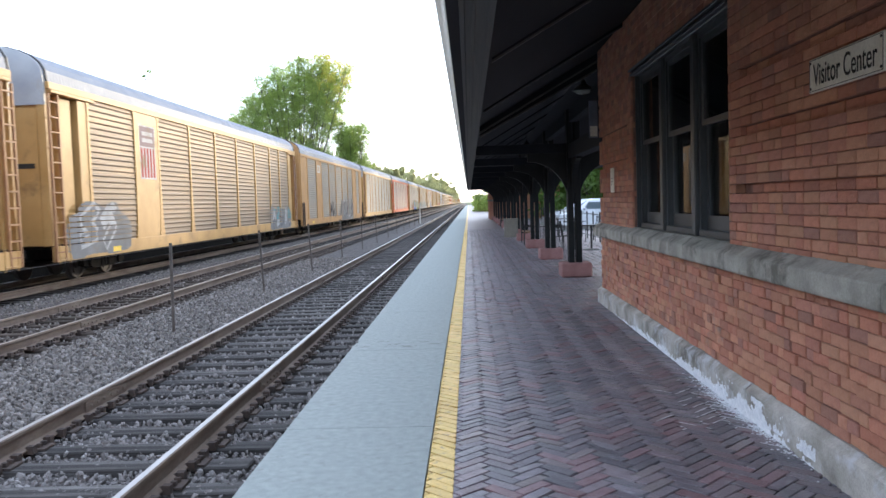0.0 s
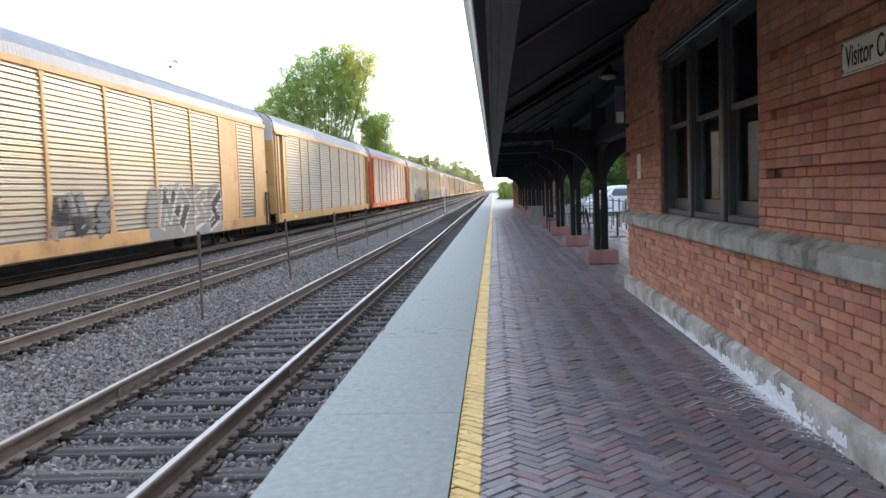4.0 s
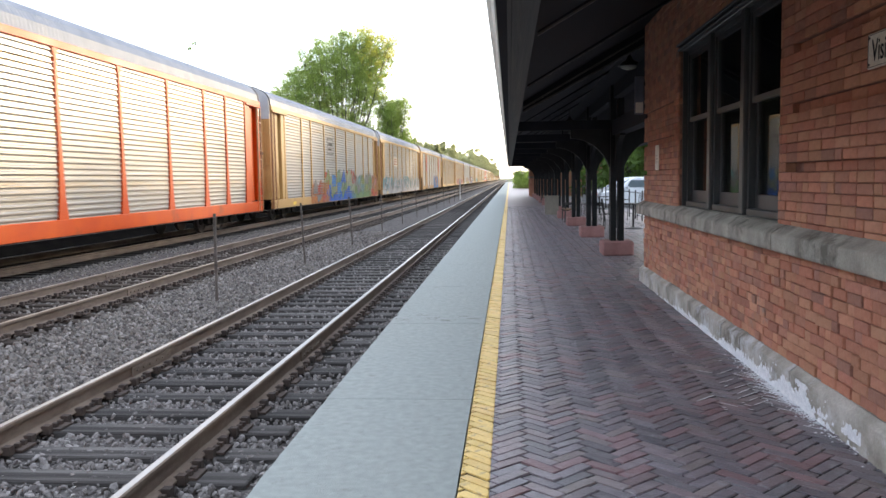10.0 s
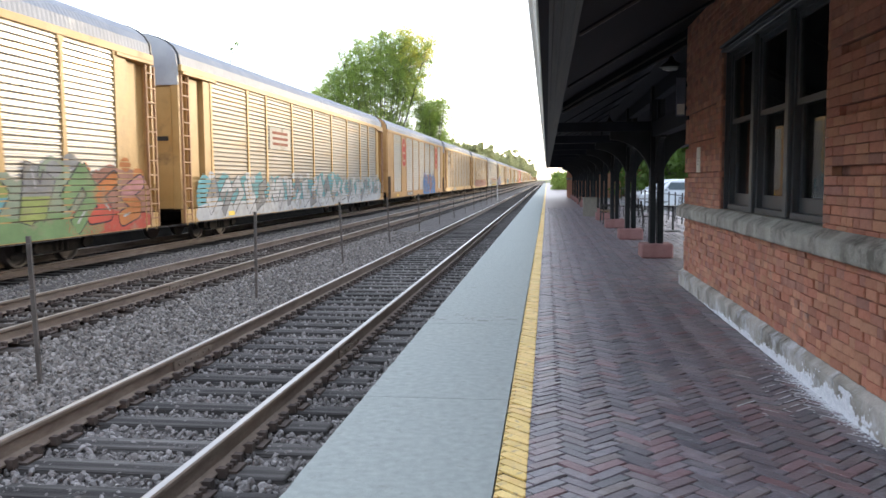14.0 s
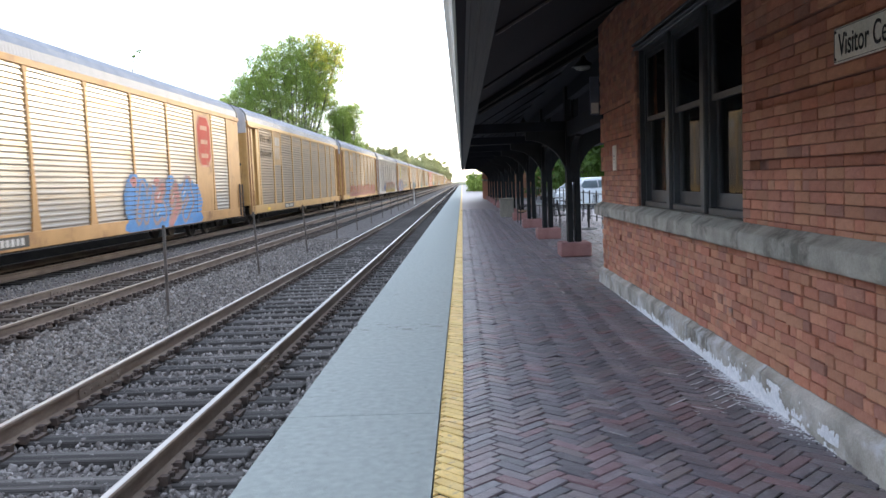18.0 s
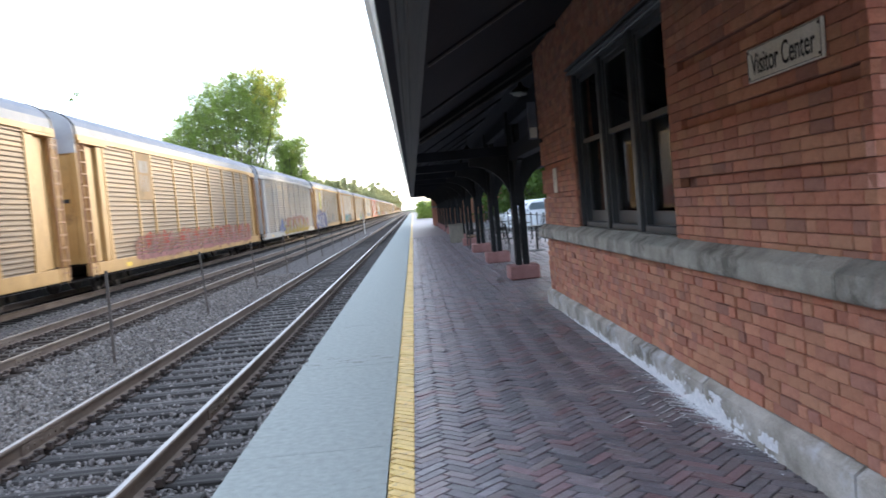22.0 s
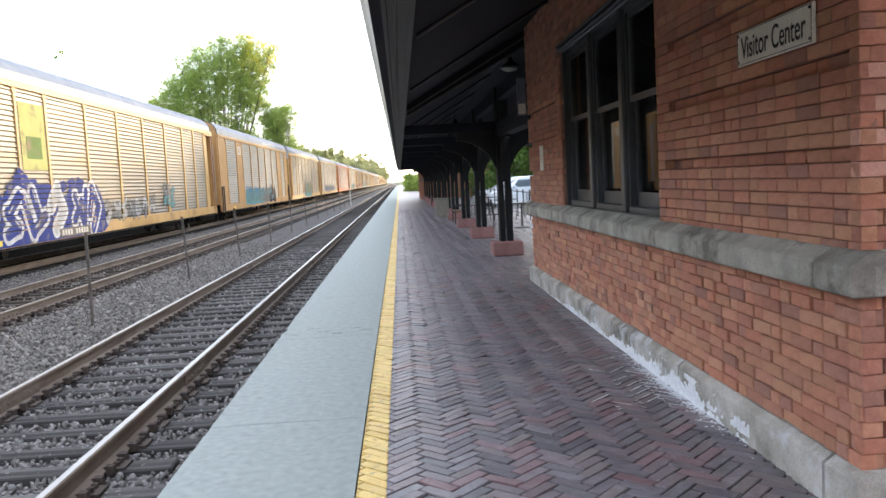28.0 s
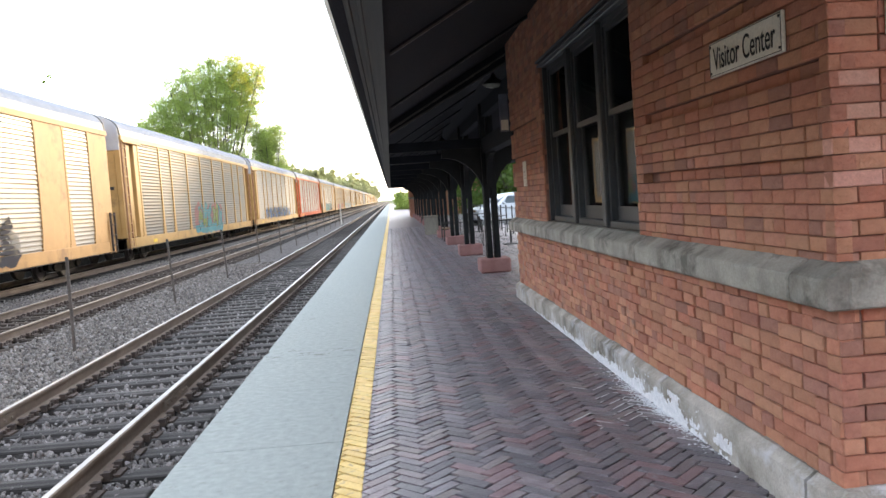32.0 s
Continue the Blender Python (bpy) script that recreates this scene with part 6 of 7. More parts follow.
CARS = [
    # number in the train, frame, panels, logo, graffiti, label
    (-1, "car_yellow", "galv_dirty", None, (), "orange-tan autorack wagon with ribbed metal sides"),
    (0, "car_yellow", "galv_dirty", (1, shield_logo), ((1.2, 3.8, 0.7, 2.1, [GREY, GREY, WHITE], 1, False, GREY, WHITE), (21.3, 25.4, 0.66, 1.8, [GREY, WHITE, TEAL], 2, True, GREY)), "tan autorack wagon with a striped shield emblem and graffiti"),
    (1, "car_brown", "galv", (1, plate_logo), ((9.5, 13.0, 0.75, 2.1, [GREY, BLACKISH, GREY], 3, False), (15.4, 20.8, 0.6, 2.3, [GREY, BLACKISH, GREY], 33, False, GREY, WHITE)), "tan autorack wagon with flush end plates and grey graffiti"),
    (2, "car_yellow", "galv_bright", None, (), "yellow-framed autorack wagon with bright metal panels"),
    (3, "car_orange", "galv_bright", None, (), "orange-framed autorack wagon with bright metal panels"),
    (4, "car_yellow", "galv_bright", (3, outline_logo), ((6.9, 10.6, 0.55, 1.75, [RUST, GREY, RED, RUST], 41, True, FADED), (9.8, 18.2, 0.6, 2.4, [BLUE, MOSS, SKY, GREEN, BLUE, PALE, RED], 4, False, PALE), (17.4, 24.3, 0.6, 2.25, [GREEN, GREY, TEAL, MOSS, GREY], 44, False, SAGE), (23.8, 26.2, 0.6, 2.2, [RED, RUST, PINK, RUST], 45, True, FADED)), "tan autorack wagon with bright coloured graffiti"),
    (5, "car_yellow", "galv", (2, word_logo), ((1.4, 26.0, 0.65, 2.0, [WHITE, GREY, WHITE, WHITE], 5, False, TEAL),), "tan autorack wagon with a lettered patch and long graffiti"),
    (6, "car_brown", "galv_bright", (7, round_logo), ((15.3, 21.0, 0.55, 2.25, [SKY, SKY, PINK, PINK], 6, True, SKY, (0.30, 0.24, 0.24)),), "pale autorack wagon with a red eight-sided emblem"),
    (7, "car_yellow", "galv_dirty", (1, plain_logo), (), TAN),
    (8, "car_yellow", "galv_dirty", (1, plain_logo), ((4.5, 24.0, 0.85, 1.8, [PINK, FADED, RED], 7, True, FADED),), "dusty autorack wagon with faded red graffiti"),
    (9, "car_white", "galv", None, ((6.5, 9.0, 0.8, 1.9, [BLUE, WHITE], 88, True), (9.0, 22.8, 0.75, 2.0, [YEL, WHITE, PINK], 8, False, FADED)), "white-framed autorack wagon with graffiti"),
    (10, "car_yellow", "galv", (1, green_logo), ((1.2, 10.4, 0.55, 2.3, [NAVY, WHITE, NAVY, NAVY], 9, True, NAVY, (0.62, 0.61, 0.60)), (10.6, 16.0, 0.8, 1.8, [WHITE, GREY, WHITE], 10, False), (17.5, 19.5, 1.0, 2.2, [TEAL, GREY], 101, True)), "tan autorack wagon with tall white and navy graffiti"),
    (11, "car_brown", "galv_bright", (1, plate_logo), ((7.4, 13.4, 0.8, 1.9, [TEAL, TEAL, SKY], 11, True, TEAL), (13.5, 16.0, 0.8, 1.9, [GREY, TEAL], 111, True, GREY), (16.4, 19.2, 0.8, 2.0, [BLACKISH, TEAL, BLACKISH], 112, False, GREY)), "pale autorack wagon with teal graffiti"),
    (12, "car_yellow", "galv", None, ((11.0, 17.0, 0.75, 2.3, [TEAL, MOSS, TEAL], 12, True, PINK),), "tan autorack wagon with ribbed sides and a teal tag"),
    (13, "car_yellow", "galv_bright", None, ((5.0, 20.0, 0.8, 1.9, [GREY, SKY, GREY], 13, False),), "pale autorack wagon with bright metal panels"),
    (14, "car_orange", "galv_bright", None, (), "red-orange framed autorack wagon"),
]
wagons = []
for k, fr, pn, lg, tg, lb in CARS:
    wagons.append((k, railcar(k, fr, pn, lg, tg, lb)))
for k in range(15, 32):
    src = wagons[(9, 6, 13, 8, 2, 10, 3, 12)[k % 8]][1]
    wagons.append((k, copy_thing(src, pose(0, 0, 0))))
TRAIN = [(0, 0.0), (6, 59.6), (9, 89.8), (13, 130.5), (19, 191.6), (23, 232.9), (28, 287.3), (32, 329.9)]
START = 18.75


def run(t):
    """How far the train has come, smoothly through the known times."""
    ts, ss = [p[0] for p in TRAIN], [p[1] for p in TRAIN]
    m = [(ss[1] - ss[0]) / (ts[1] - ts[0])] + [(ss[i + 1] - ss[i - 1]) / (ts[i + 1] - ts[i - 1]) for i in range(1, len(ts) - 1)] + [(ss[-1] - ss[-2]) / (ts[-1] - ts[-2])]
    i = max(j for j in range(len(ts) - 1) if ts[j] <= t)
    h = ts[i + 1] - ts[i]
    u = (t - ts[i]) / h
    return (2 * u**3 - 3 * u**2 + 1) * ss[i] + (u**3 - 2 * u**2 + u) * h * m[i] + (3 * u**2 - 2 * u**3) * ss[i + 1] + (u**3 - u**2) * h * m[i + 1]


# ---- line-side fence ----
FENCE_X, FENCE_Y = -4.71, [12.6 + 5.74 * k for k in range(-2, 22)]
fence = thing("wire_fence", "thin rusty posts with strained wires between two tracks", "fence", at=(FENCE_X, 0, 0))
for i, yy in enumerate(FENCE_Y):
    r = random.Random(i)
    b = bmesh.new()
    lean = (r.uniform(-0.03, 0.03) - 0.03, r.uniform(-0.04, 0.04))
    box(b, -0.022, 0.022, -0.012, 0.012, -0.5, 1.04)
    box(b, -0.006, 0.006, -0.012, 0.03, -0.5, 1.04)
    for v in b.verts:
        v.co.x += lean[0] * (v.co.z + 0.5)
        v.co.y += yy + lean[1] * (v.co.z + 0.5)
    part("post", b, M["pole"], fence)
for z in (0.55, 0.98):
    for a, c in zip(FENCE_Y[:8], FENCE_Y[1:9]):
        part("wire", rod(bmesh.new(), (0, a, z), (0, c, z), 0.0025, 4), M["pole"], fence)
marker = thing("marker_post", "white marker post beside the tracks", "post", at=(FENCE_X, 78, -0.45))
b = bmesh.new()
lathe(b, [(0.06, 0), (0.06, 1.9), (0.04, 1.96)], sides=10)
part("shaft", b, M["car_white"], marker)


# ---- trees ----
def leaf_cards(r, centres, radii, per, size):
    """Small bent leaf clumps round branch tips: verts and faces."""
    V, F = [], []
    for c, rad in zip(centres, radii):
        for _ in range(per):
            d = Vector((r.gauss(0, 1), r.gauss(0, 1), r.gauss(0, 0.8)))
            d.normalize()
            p = Vector(c) + d * rad * r.uniform(0.25, 1.0) ** 0.6
            q = Euler((r.uniform(0, 6.28), r.uniform(0, 6.28), r.uniform(0, 6.28))).to_matrix()
            s = size * r.uniform(0.6, 1.4)
            base = len(V)
            for x, y, z in ((-0.5, 0, 0), (0, -0.32, 0.08), (0.5, 0, 0), (0, 0.32, 0.08)):
                V.append(tuple(p + q @ Vector((x * s, y * s, z * s))))
            F.append((base, base + 1, base + 2, base + 3))
    return V, F


def tree(at, height, spread, seed, leaf="leaf", label="tall broadleaf tree in fresh spring leaf", trunk_h=0.28, limbs=9, per=60, size=0.45, tips_n=150, category="tree", vase=False):
    r = random.Random(seed)
    t = thing("tree", label, category, "trees", at)
    b = bmesh.new()
    th = height * trunk_h
    rod(b, (0, 0, -0.3), (0.1, 0, th), 0.028 * height * 0.6, 10, 0.02 * height * 0.6)
    tips = []
    for i in range(limbs):
        a = i * 2.4 + r.uniform(-0.4, 0.4)
        rise = r.uniform(0.45, 0.98)
        reach = spread * (1.0 - (0.3 if vase else 0.75) * max(0, rise - 0.45) / 0.55) * r.uniform(0.5, 1.0)
        p0 = Vector((0.05, 0, th * r.uniform(0.7, 1.0)))
        p2 = Vector((reach * math.cos(a), reach * math.sin(a), height * rise))
        p1 = p0.lerp(p2, 0.5) + Vector((r.uniform(-0.4, 0.4), r.uniform(-0.4, 0.4), height * 0.06))
        rod(b, p0, p1, 0.010 * height, 7, 0.006 * height)
        rod(b, p1, p2, 0.006 * height, 6, 0.002 * height)
        for k in range(5):
            s = p1.lerp(p2, r.uniform(0.0, 1.0))
            e = s + Vector((r.gauss(0, 1), r.gauss(0, 1), r.uniform(0.2, 1.2))) * spread * 0.22
            rod(b, s, e, 0.003 * height, 5, 0.001 * height)
            tips.append(e)
        tips.append(p2)
    part("trunk", b, M["bark"], t)
    centres, radii = [], []
    for e in tips:
        for _ in range(max(1, tips_n // len(tips))):
            centres.append(e + Vector((r.gauss(0, 1), r.gauss(0, 1), r.gauss(0, 1))) * spread * 0.15)
            radii.append(spread * (r.uniform(0.05, 0.13) if vase else r.uniform(0.10, 0.22)))
    V, F = leaf_cards(r, centres, radii, per, size)
    stuff("crown", V, F, M[leaf], "", t)
    return t


def plume_tree(at, plumes, seed, label, size=0.17, dense=6.4, leaf="leaf", yellow=lambda c, r: False, thin=lambda c, r: False):
    """A tree of many upright stems; plumes: (x, y, foot, top, radius), each a leafy upright mass round its stem."""
    r = random.Random(seed)
    t = thing("tree", label, "tree", "trees", at)
    b = bmesh.new()
    rod(b, (0, 0, -0.3), (0.1, 0, 2.6), 0.42, 10, 0.34)
    for x, y, z0, z1, rad in plumes:
        p0, p2 = Vector((x * 0.06, y * 0.06, 2.3)), Vector((x, y, z1 - rad * 0.3))
        p1 = Vector((x * 0.55, y * 0.55, 2.3 + (z1 - 2.3) * 0.45))
        rod(b, p0, p1, 0.12, 7, 0.06)
        rod(b, p1, p2, 0.06, 6, 0.015)
        for k in range(6):
            s0 = p1.lerp(p2, r.uniform(0.0, 0.9))
            rod(b, s0, s0 + Vector((r.gauss(0, 1), r.gauss(0, 1), r.uniform(0.6, 1.6))) * rad * 0.6, 0.035, 5, 0.01)
    part("trunk", b, M["bark"], t)
    sets = {leaf: ([], []), "leaf_yellow": ([], [])}
    for x, y, z0, z1, rad in plumes:
        clumps, rads = {leaf: [], "leaf_yellow": []}, {leaf: [], "leaf_yellow": []}
        for _ in range(int(dense * rad * (z1 - z0))):
            f = r.random() ** 0.8
            wide = rad * (0.35 + 0.9 * math.sin(math.pi * min(1.0, 0.12 + f * 0.86)) ** 0.8)
            a, d = r.uniform(0, 6.283), wide * r.random() ** 0.5
            bend = 0.7 + 0.3 * f
            c = Vector((x * bend + d * math.cos(a), y * bend + d * math.sin(a), z0 + (z1 - z0) * f))
            if thin(c, r):
                continue
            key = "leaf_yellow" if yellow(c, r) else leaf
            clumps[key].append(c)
            rads[key].append(r.uniform(0.3, 0.8))
        for key in clumps:
            V, F = leaf_cards(r, clumps[key], rads[key], 34, size)
            base = len(sets[key][0])
            sets[key][0].extend(V)
            sets[key][1].extend([tuple(q + base for q in f) for f in F])
    for key, (V, F) in sets.items():
        if F:
            stuff("crown", V, F, M[key], "", t)
    return t


rt = random.Random(14)


def tree_line(gx):
    """Foot and top of the tall tree's leaf mass, across its width: a low lobe, the fan of the crown, a steep far side."""
    if gx < -4.1:
        return 4.5, 13.4 + (gx + 8.0) * 0.95
    if gx < -1.4:
        return 4.5, 17.3 + (gx + 4.1) * 0.85
    return (4.5 if gx < 5.0 else 11.5), 19.5 + min(0.4, (gx + 1.4) * 0.10) - (1.2 if gx > 5.2 else 0.0)


stems = []
for k in range(15):
    gx = -8.0 + k * 1.0
    foot, top = tree_line(gx)
    for layer in range(3):
        stems.append((gx + rt.uniform(-0.4, 0.4), (layer - 1) * 2.8 * (1 - (gx / 9.5) ** 2) + rt.uniform(-0.6, 0.6), foot + rt.uniform(-0.8, 1.2), top - (rt.uniform(0.0, 1.7) if layer != 1 else rt.uniform(0.0, 0.6)), rt.uniform(0.8, 1.25) if gx > -4.1 else rt.uniform(1.0, 1.4)))
# sunlight on the upper right of the crown is painted with yellow leaves
plume_tree((-20.0, 96, -0.6), stems, 3, "tall wide many-stemmed tree in yellow-green spring leaf, sunlit side painted yellower, behind the train", yellow=lambda c, r: r.random() < max(0.0, min(0.9, (c.x - 2.6) * 0.16 + (c.z - 15.5) * 0.10)), thin=lambda c, r: abs(c.x - 0.4) < 3.0 and c.z < 12.0 and r.random() < 0.4)
plume_tree((-13.9, 98, -0.6), [(rt.uniform(-1.9, 1.6), rt.uniform(-1.6, 1.6), 2.0 + rt.uniform(0, 2), 12.6 - rt.uniform(0, 2.6), rt.uniform(0.8, 1.2)) for _ in range(14)], 5, "smaller dense green tree beside the tall one")
tree((-30.8, 75, -0.6), 15.0, 2.4, 8, per=30, size=0.2, tips_n=90, limbs=9, vase=True, label="thin sparse treetop showing over the train")
r = random.Random(21)
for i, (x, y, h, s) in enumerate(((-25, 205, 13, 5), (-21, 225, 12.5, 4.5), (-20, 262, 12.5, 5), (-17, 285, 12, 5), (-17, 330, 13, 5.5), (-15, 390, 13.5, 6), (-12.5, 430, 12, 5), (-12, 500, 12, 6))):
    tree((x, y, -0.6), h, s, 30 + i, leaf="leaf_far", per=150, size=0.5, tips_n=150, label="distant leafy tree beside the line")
rs = random.Random(77)
# bank added beyond the far track, near black for the shade under the train
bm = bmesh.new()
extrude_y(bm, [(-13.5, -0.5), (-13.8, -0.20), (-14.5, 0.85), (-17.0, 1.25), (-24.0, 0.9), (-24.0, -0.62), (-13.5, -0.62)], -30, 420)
structure("earth_bank", bm, M["bank_shade"], "low bank added beyond the far track, black for shade under the train", "bank")
# shrubs and trees on the far side of the platform
# the farthest, hidden by the canopy, are added to darken the far wagons
for i, (x, y, h, s) in enumerate(((13, 78, 9, 5), (6.0, 122, 8, 4.5), (7.5, 140, 10, 5), (8, 165, 10, 5), (10, 195, 13, 7), (12, 260, 14, 9), (8, 228, 15, 6), (9.5, 290, 16, 8), (11, 335, 17, 9), (13, 400, 18, 10))):
    tree((x, y, -0.6), h, s, 50 + i, leaf="leaf_dark", per=90, size=0.4, tips_n=100, trunk_h=0.15, label="leafy green tree past the end of the platform, farthest added for shade")
# the tall rows are added out of view to keep sun off the wagons
for i, (x, y, h, s) in enumerate(((9.5, 62, 7, 3.6), (13, 57, 8, 4.2), (7.5, 78, 8, 4), (17, 66, 9, 5), (19, 38, 11, 6), (23, 52, 12, 6.5), (17, 60, 10, 5.5), (28, 30, 13, 7), (27, 70, 10, 7), (32, 14, 11, 8), (30, -4, 12, 8), (34, 30, 11, 8), (36, 45, 11, 8), (34, 62, 11, 8), (40, 85, 13, 9), (38, 105, 14, 10), (36, 125, 18, 11), (9, 77, 13, 4.5), (17, 93, 15, 7), (12, 90, 14, 6), (8, 101, 14, 5), (13, 106, 15, 6.5), (16, 119, 16, 7), (13, 133, 16, 7), (15, 147, 16, 7), (14, 163, 17, 8), (16, 180, 17, 8), (15, 205, 18, 9), (12, 222, 18, 8), (12, 240, 18, 8), (13, 262, 18, 9), (12, 284, 18, 9), (13, 308, 18, 9), (13, 334, 18, 9), (14, 362, 18, 10), (14, 392, 18, 10))):
    tree((x, y, -0.6), h, s, 70 + i, leaf="leaf_dark", per=60, size=0.42, tips_n=100, label="street tree in full green leaf beyond the car park, far rows added for shade")

cs = [(rs.uniform(5, 28), rs.uniform(58, 74), rs.uniform(0.3, 6.0)) for i in range(500)]
V, F = leaf_cards(rs, cs, [rs.uniform(0.7, 1.5) for _ in cs], 40, 0.4)
stuff("hedge", V, F, M["leaf_dark"], "dense green hedge and saplings behind the car park", category="hedge")
tree((15.6, 49, -0.1), 7.5, 3.4, 92, leaf="leaf_yellow", per=60, size=0.3, tips_n=140, label="young street tree in yellow-green leaf beyond the parked cars")
tree((9.2, 33, -0.1), 7.5, 2.6, 91, per=60, size=0.35, tips_n=120, vase=True, label="young street tree in bright green leaf")


# low bushes where the platform runs out
cs = [(rs.uniform(0.8, 3.6) + 0.6 * rs.random(), rs.uniform(117, 134), rs.uniform(0.2, 1.0 + 1.6 * rs.random())) for i in range(170)]
V, F = leaf_cards(rs, cs, [rs.uniform(0.35, 0.7) for _ in cs], 40, 0.3)
stuff("bushes", V, F, M["leaf"], "low green bushes at the far end of the platform", category="bush")


# ---- car park ----
tagged(part("car_park", boxes((4.6, 60, 38, 75, -0.6, 0.012), (7.0, 60, -10, 38, -0.6, 0.012)), M["asphalt"]), "pale asphalt car park beside the platform", "car park", kind="structure")
part("kerb", boxes((4.45, 4.6, 38, 75, -0.1, 0.06), bevel=0.02), M["concrete"], platform)


def car_body(length, width, height, hood, cab0, cab1):
    """A saloon's side outline, drawn across its width and drawn in towards the roof."""
    out = [(-length / 2, 0.35), (-length / 2 + 0.05, 0.62), (-length / 2 + 0.2, 0.74), (cab0 - 0.35, hood), (cab0 + 0.35, height - 0.06), (cab0 + 0.7, height), (cab1 - 0.6, height), (cab1 - 0.1, height - 0.12), (cab1 + 0.45, hood + 0.03), (length / 2 - 0.15, hood - 0.06), (length / 2, 0.6), (length / 2 - 0.03, 0.35), (length / 2 - 0.4, 0.22), (-length / 2 + 0.4, 0.22)]
    bm = bmesh.new()
    cols = []
    for s in (-1, -0.92, -0.5, 0, 0.5, 0.92, 1):
        ring = []
        for y, z in out:
            tuck = 1.0 if z < hood - 0.02 else 1.0 - 0.22 * (z - hood) / max(0.01, height - hood)
            crown = (1 - s * s) * 0.03 if z > 0.6 else 0
            ring.append(bm.verts.new((s * width / 2 * tuck, y * (0.985 if abs(s) == 1 else 1), z + crown - (0.02 if abs(s) == 1 else 0))))
        cols.append(ring)
    for a, b in zip(cols, cols[1:]):
        for i in range(len(out)):
            j = (i + 1) % len(out)
            bm.faces.new((a[i], a[j], b[j], b[i]))
    bm.faces.new(cols[0])
    bm.faces.new(cols[-1][::-1])
    return bm


def parked_car(at, turn, colour, label):
    t = thing("parked_car", label, "car", "parked cars", at, turn)
    L, Wd, H, hood, c0, c1 = 4.6, 1.8, 1.46, 0.92, -0.75, 1.55
    key = "car_paint_" + label.split()[0]
    if key not in M:
        M[key] = paint(key, colour, 0.2, 0.2)
    part("body", car_body(L, Wd, H, hood, c0, c1), M[key], t, smooth=False)
    g = M.setdefault("car_glass", paint("car_glass", (0.10, 0.14, 0.16), 0.06))
    def pane(pts):
        b = bmesh.new()
        b.faces.new([b.verts.new(p) for p in pts])
        r = bmesh.ops.solidify(b, geom=b.faces[:], thickness=0.01)
        return b
    k = lambda z: Wd / 2 * (1 - 0.22 * (z - hood) / (H - hood)) + 0.006
    part("windscreen", pane([(-0.72, c0 - 0.33, hood + 0.05), (0.72, c0 - 0.33, hood + 0.05), (0.58, c0 + 0.30, H - 0.08), (-0.58, c0 + 0.30, H - 0.08)]), g, t)
    part("rear_window", pane([(-0.70, c1 + 0.42, hood + 0.08), (0.70, c1 + 0.42, hood + 0.08), (0.56, c1 - 0.05, H - 0.12), (-0.56, c1 - 0.05, H - 0.12)]), g, t)
    for s in (-1, 1):
        for a, b in ((c0 - 0.02, 0.28), (0.34, c1 + 0.02)):
            z0, z1 = hood + 0.05, H - 0.14
            part("side_window", pane([(s * k(z0), a, z0), (s * k(z0), b, z0), (s * k(z1), b - 0.1 if b > 1 else b, z1), (s * k(z1), a + 0.32 if a < 0 else a, z1)]), g, t)
        for y in (-1.42, 1.40):
            b = bmesh.new()
            lathe(b, [(0.20, s * 0.70), (0.31, s * 0.70), (0.32, s * 0.88), (0.22, s * 0.905)], (0, y, 0.32), "x", 20)
            wh = part("tyre", b, M["rubber"], t)
            b = bmesh.new()
            lathe(b, [(0.20, s * 0.86), (0.19, s * 0.91), (0.05, s * 0.90)], (0, y, 0.32), "x", 12)
            part("rim", b, M["chrome"], wh)
        part("headlight", boxes((s * 0.52 - 0.2, s * 0.52 + 0.2, -2.30, -2.2, 0.62, 0.74), bevel=0.02), M["chrome"], t)
        part("tail_light", boxes((s * 0.62 - 0.18, s * 0.62 + 0.18, 2.18, 2.29, 0.66, 0.82), bevel=0.02), M.setdefault("tail_red", paint("tail_red", (0.35, 0.02, 0.02), 0.2)), t)
        part("door_mirror", boxes((s * 0.98 - 0.1, s * 0.98 + 0.1, -0.85, -0.72, 0.92, 1.04), bevel=0.02), M[key], t)
    part("grille", boxes((-0.4, 0.4, -2.31, -2.26, 0.45, 0.62)), M["black"], t)
    part("bumper", boxes((-0.85, 0.85, -2.33, -2.2, 0.28, 0.42), bevel=0.03), M[key], t)
    return t


parked_car((6.6, 44.5, 0.02), -68, (0.46, 0.49, 0.53), "silver saloon parked nose in beside the platform railing")
parked_car((7.2, 47.6, 0.02), -68, (0.62, 0.65, 0.68), "white saloon parked in the bay next to the others")
parked_car((6.2, 41.4, 0.02), -68, (0.50, 0.54, 0.58), "pale saloon parked beside the patio railing")
parked_car((13.4, 42.6, 0.02), -75, (0.42, 0.50, 0.60), "pale blue saloon parked under the young trees")
parked_car((13.5, 17, 0.02), 10, (0.55, 0.57, 0.6), "grey saloon parked on the street side of the station")

# railing with hoops
rail = thing("patio_railing", "black iron railing beside the outdoor tables", "railing", at=(4.6, 0, 0))
ry = [19 + 1.5 * i for i in range(22)]
for yy in ry:
    b = bmesh.new()
    rod(b, (0, yy, 0), (0, yy, 1.05), 0.025, 8)
    part("post", b, M["black"], rail)
for z in (0.15, 0.95):
    b = bmesh.new()
    rod(b, (0, ry[0], z), (0, ry[-1], z), 0.016, 6)
    part("rail", b, M["black"], rail)


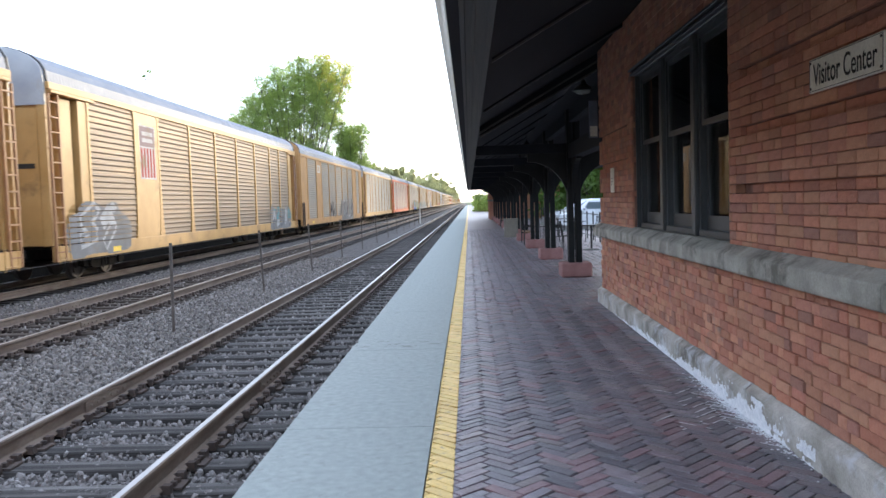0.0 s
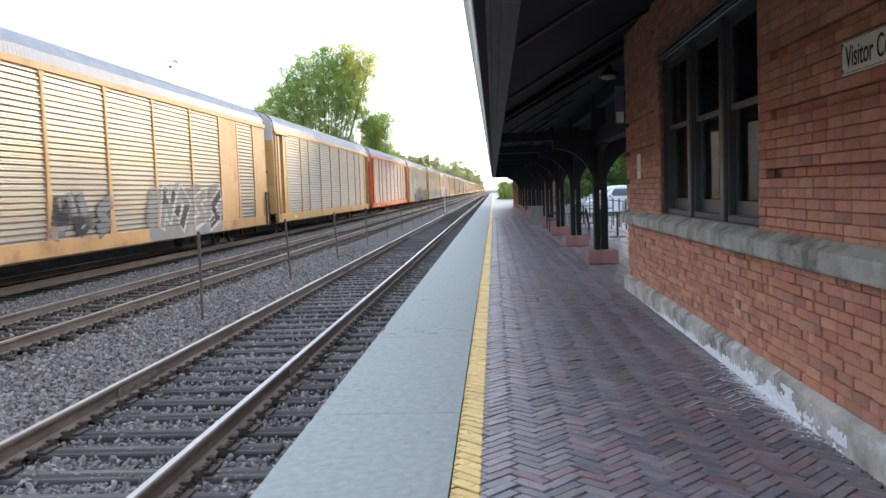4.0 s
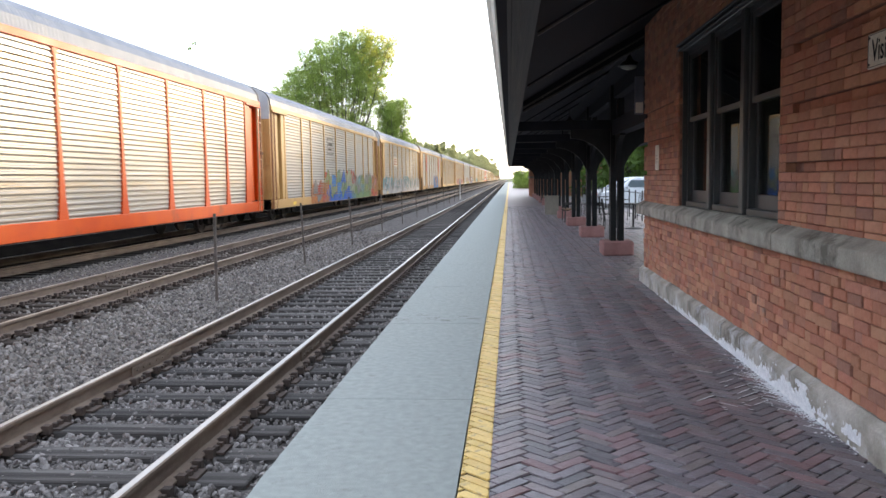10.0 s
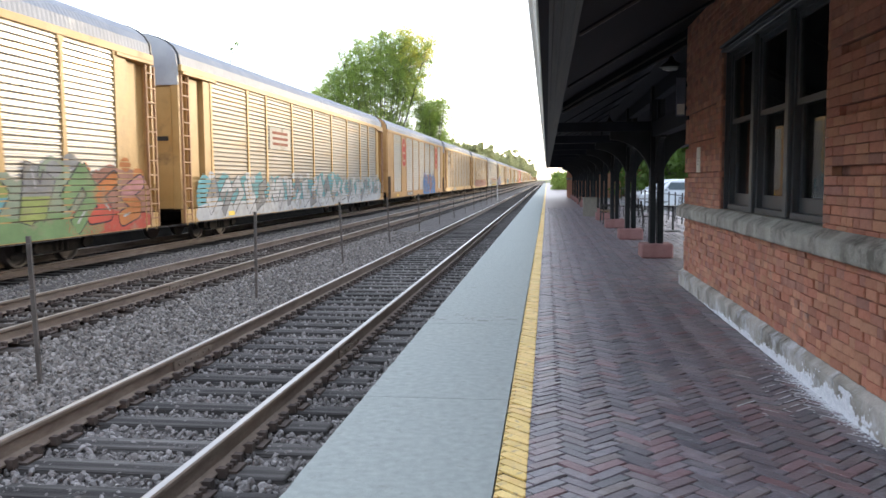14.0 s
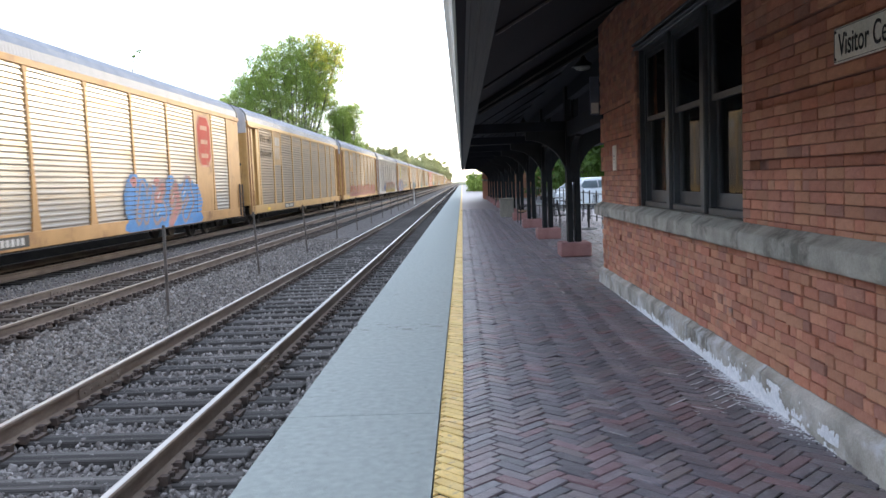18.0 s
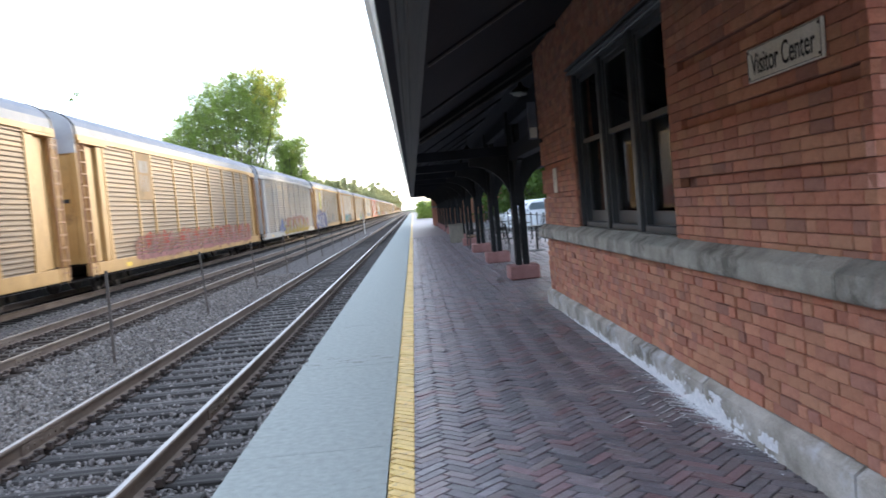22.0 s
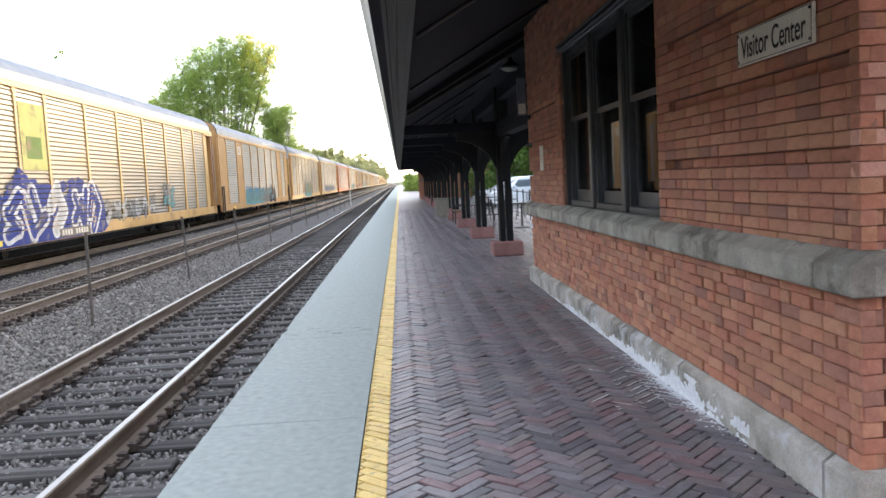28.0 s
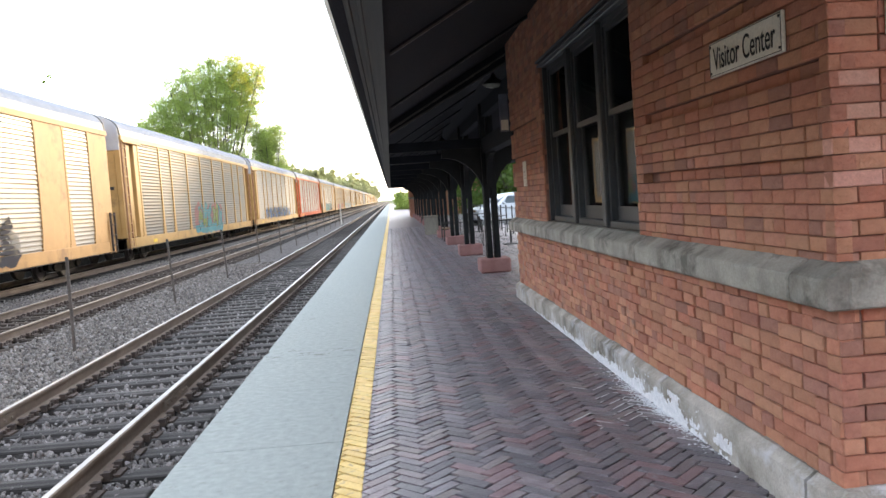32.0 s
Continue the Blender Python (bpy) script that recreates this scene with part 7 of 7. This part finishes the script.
def cafe_chair(at, turn):
    t = thing("patio_chair", "black wrought iron patio chair", "chair", "patio chairs", at, turn)
    part("seat", boxes((-0.21, 0.21, -0.21, 0.21, 0.43, 0.455), bevel=0.01), M["black"], t)
    for sx in (-0.19, 0.19):
        for sy in (-0.19, 0.19):
            b = bmesh.new()
            rod(b, (sx, sy, 0), (sx * 0.95, sy * 0.95, 0.43), 0.012, 6)
            part("leg", b, M["black"], t)
    for sx in (-0.2, -0.1, 0, 0.1, 0.2):
        part("back_bar", rod(bmesh.new(), (sx, 0.2, 0.45), (sx * 0.9, 0.26, 0.88), 0.011, 6), M["black"], t)
    part("back_rail", rod(bmesh.new(), (-0.2, 0.26, 0.885), (0.2, 0.26, 0.885), 0.014, 6), M["black"], t)
    return t


def cafe_table(at):
    t = thing("patio_table", "round black iron patio table", "table", "patio tables", at)
    b = bmesh.new()
    lathe(b, [(0.40, 0.72), (0.42, 0.73), (0.42, 0.75), (0.0, 0.752)], sides=20)
    part("tabletop", b, M["black"], t)
    b = bmesh.new()
    rod(b, (0, 0, 0.03), (0, 0, 0.72), 0.03, 8)
    part("pedestal", b, M["black"], t)
    b = bmesh.new()
    lathe(b, [(0.25, 0.0), (0.25, 0.02), (0.04, 0.05)], sides=16)
    part("foot", b, M["black"], t)
    return t


for i, (x, y) in enumerate(((3.7, 24.0), (3.8, 28.5), (3.7, 33.0))):
    cafe_table((x, y, 0))
    cafe_chair((x - 0.65, y + 0.1, 0), 90 + 12 * i)
    cafe_chair((x + 0.6, y - 0.2, 0), -80 + 9 * i)


def bench(at, turn):
    t = thing("platform_bench", "dark slatted bench with iron ends facing the track", "bench", "platform benches", at, turn)
    for i in range(4):
        part("slat", boxes((-0.75, 0.75, -0.2 + 0.115 * i, -0.11 + 0.115 * i, 0.42, 0.45), bevel=0.006), M["wood"], t)
    for i in range(3):
        part("slat", boxes((-0.75, 0.75, 0.22 + 0.02 * i, 0.25 + 0.02 * i, 0.52 + 0.13 * i, 0.62 + 0.13 * i), bevel=0.006), M["wood"], t)
    for s in (-0.7, 0.7):
        b = bmesh.new()
        rod(b, (s, -0.2, 0), (s, -0.18, 0.62), 0.022, 8)
        rod(b, (s, 0.2, 0), (s, 0.22, 0.45), 0.022, 8)
        rod(b, (s, 0.22, 0.45), (s, 0.28, 0.9), 0.022, 8)
        rod(b, (s, -0.2, 0.62), (s, 0.25, 0.62), 0.02, 8)
        part("end_frame", b, M["black"], t)
    return t


bench((2.15, 28.4, 0), 90 + 180)
bench((2.15, 48.0, 0), 90 + 180)
pl = thing("stone_planter", "square exposed aggregate planter box on the brick paving", "planter", at=(1.82, 33.9, 0))
part("box", boxes((-0.28, 0.28, -0.28, 0.28, 0, 0.72), bevel=0.02), M["planter"], pl)
part("rim", boxes((-0.3, 0.3, -0.3, 0.3, 0.72, 0.78), bevel=0.015), M["planter"], pl)
# brick shelter building at the far end of the platform
sh = thing("far_station_house", "small red brick shelter at the far end of the platform", "building", at=(0, 0, 0))
part("wall", boxes((2.2, 7.5, 66, 80, 0, 3.6)), M["brick"], sh)
part("roof", boxes((1.6, 8.1, 65.4, 80.6, 3.6, 4.0)), M["roof_tile"], sh)
for yy in (66, 70.5):
    part("pier", boxes((1.75, 2.19, yy, yy + 0.5, 0, 3.2), bevel=0.02), M["brick"], sh)
    part("cap", boxes((1.7, 2.19, yy - 0.05, yy + 0.55, 1.5, 1.65), bevel=0.02), M["sandstone"], sh)


# ---- bricks, last ----
for key, v, f in singles:
    part("paver", mesh_from("paver", v, f, M[key]), None, platform)
west_low = lay_bricks(Y0, Y1, FOUND, BELT0, COURSE, seed=1, whole=0.66)
wall_of_bricks(wall_west, west_low, WEST, lambda u, z: u < 6.2, 0.016, 2)
UP0 = 1.585 - UPPER / 2 - 6 * UPPER
west_up = lay_bricks(Y0, Y1, UP0, TOP - 0.1, UPPER, [(WIN_Y0, WIN_Y1, 0, WIN_Z1)], seed=3)
PINKS = random.Random(5)
wall_of_bricks(wall_west, west_up, WEST, lambda u, z: u < WIN_Y0 and z < 2.5, 0.005, 4, west_band, lambda u, z: u < 3.62 and 1.5 < z < 1.75 and PINKS.random() < 0.4)
south_low = lay_bricks(W, 5.0, FOUND, BELT0, COURSE, seed=5, whole=0.95)
wall_of_bricks(wall_south, south_low, SOUTH, lambda u, z: u < 3.6, 0.012, 7)
south_up = lay_bricks(W, 5.0, UP0, TOP - 0.1, UPPER, seed=6)
wall_of_bricks(wall_south, south_up, SOUTH, lambda u, z: u < 3.6 and z < 2.4, 0.006, 8, south_band, lambda u, z: u < 2.5 and 1.5 < z < 1.95 and PINKS.random() < 0.5)


# ---- what moves ----
def motions():
    for k, car in wagons:
        rows = []
        for i in range(0, 65):
            t = i * 0.5
            rows.append((t, pose(TRACKS[2], START + PITCH * k - run(t), RAIL_Z)))
        walk(car, rows)
        if k > 13:
            continue
        for tr in [o for o in car.children if o.name.startswith("truck")]:
            for ws in [o for o in tr.children if o.name.startswith("wheelset")]:
                wy, base = ws.matrix_basis.translation.y, ws.matrix_basis.translation.copy()
                rows, last = [], None
                for i in range(0, 32 * 16 + 1):
                    t = i / 16
                    y = START + PITCH * k - run(t) + tr.matrix_basis.translation.y
                    if i in (0, 32 * 16) or 4 < y < 60:
                        rows.append((t, y))
                turn, out = 0.0, []
                for j, (t, y) in enumerate(rows):
                    if j and 0 < t - rows[j - 1][0] < 0.1:
                        turn += (rows[j - 1][1] - y) / 0.42
                    out.append((t, Matrix.Translation(base) @ Matrix.Rotation(turn, 4, "X")))
                walk(ws, out)


motions()
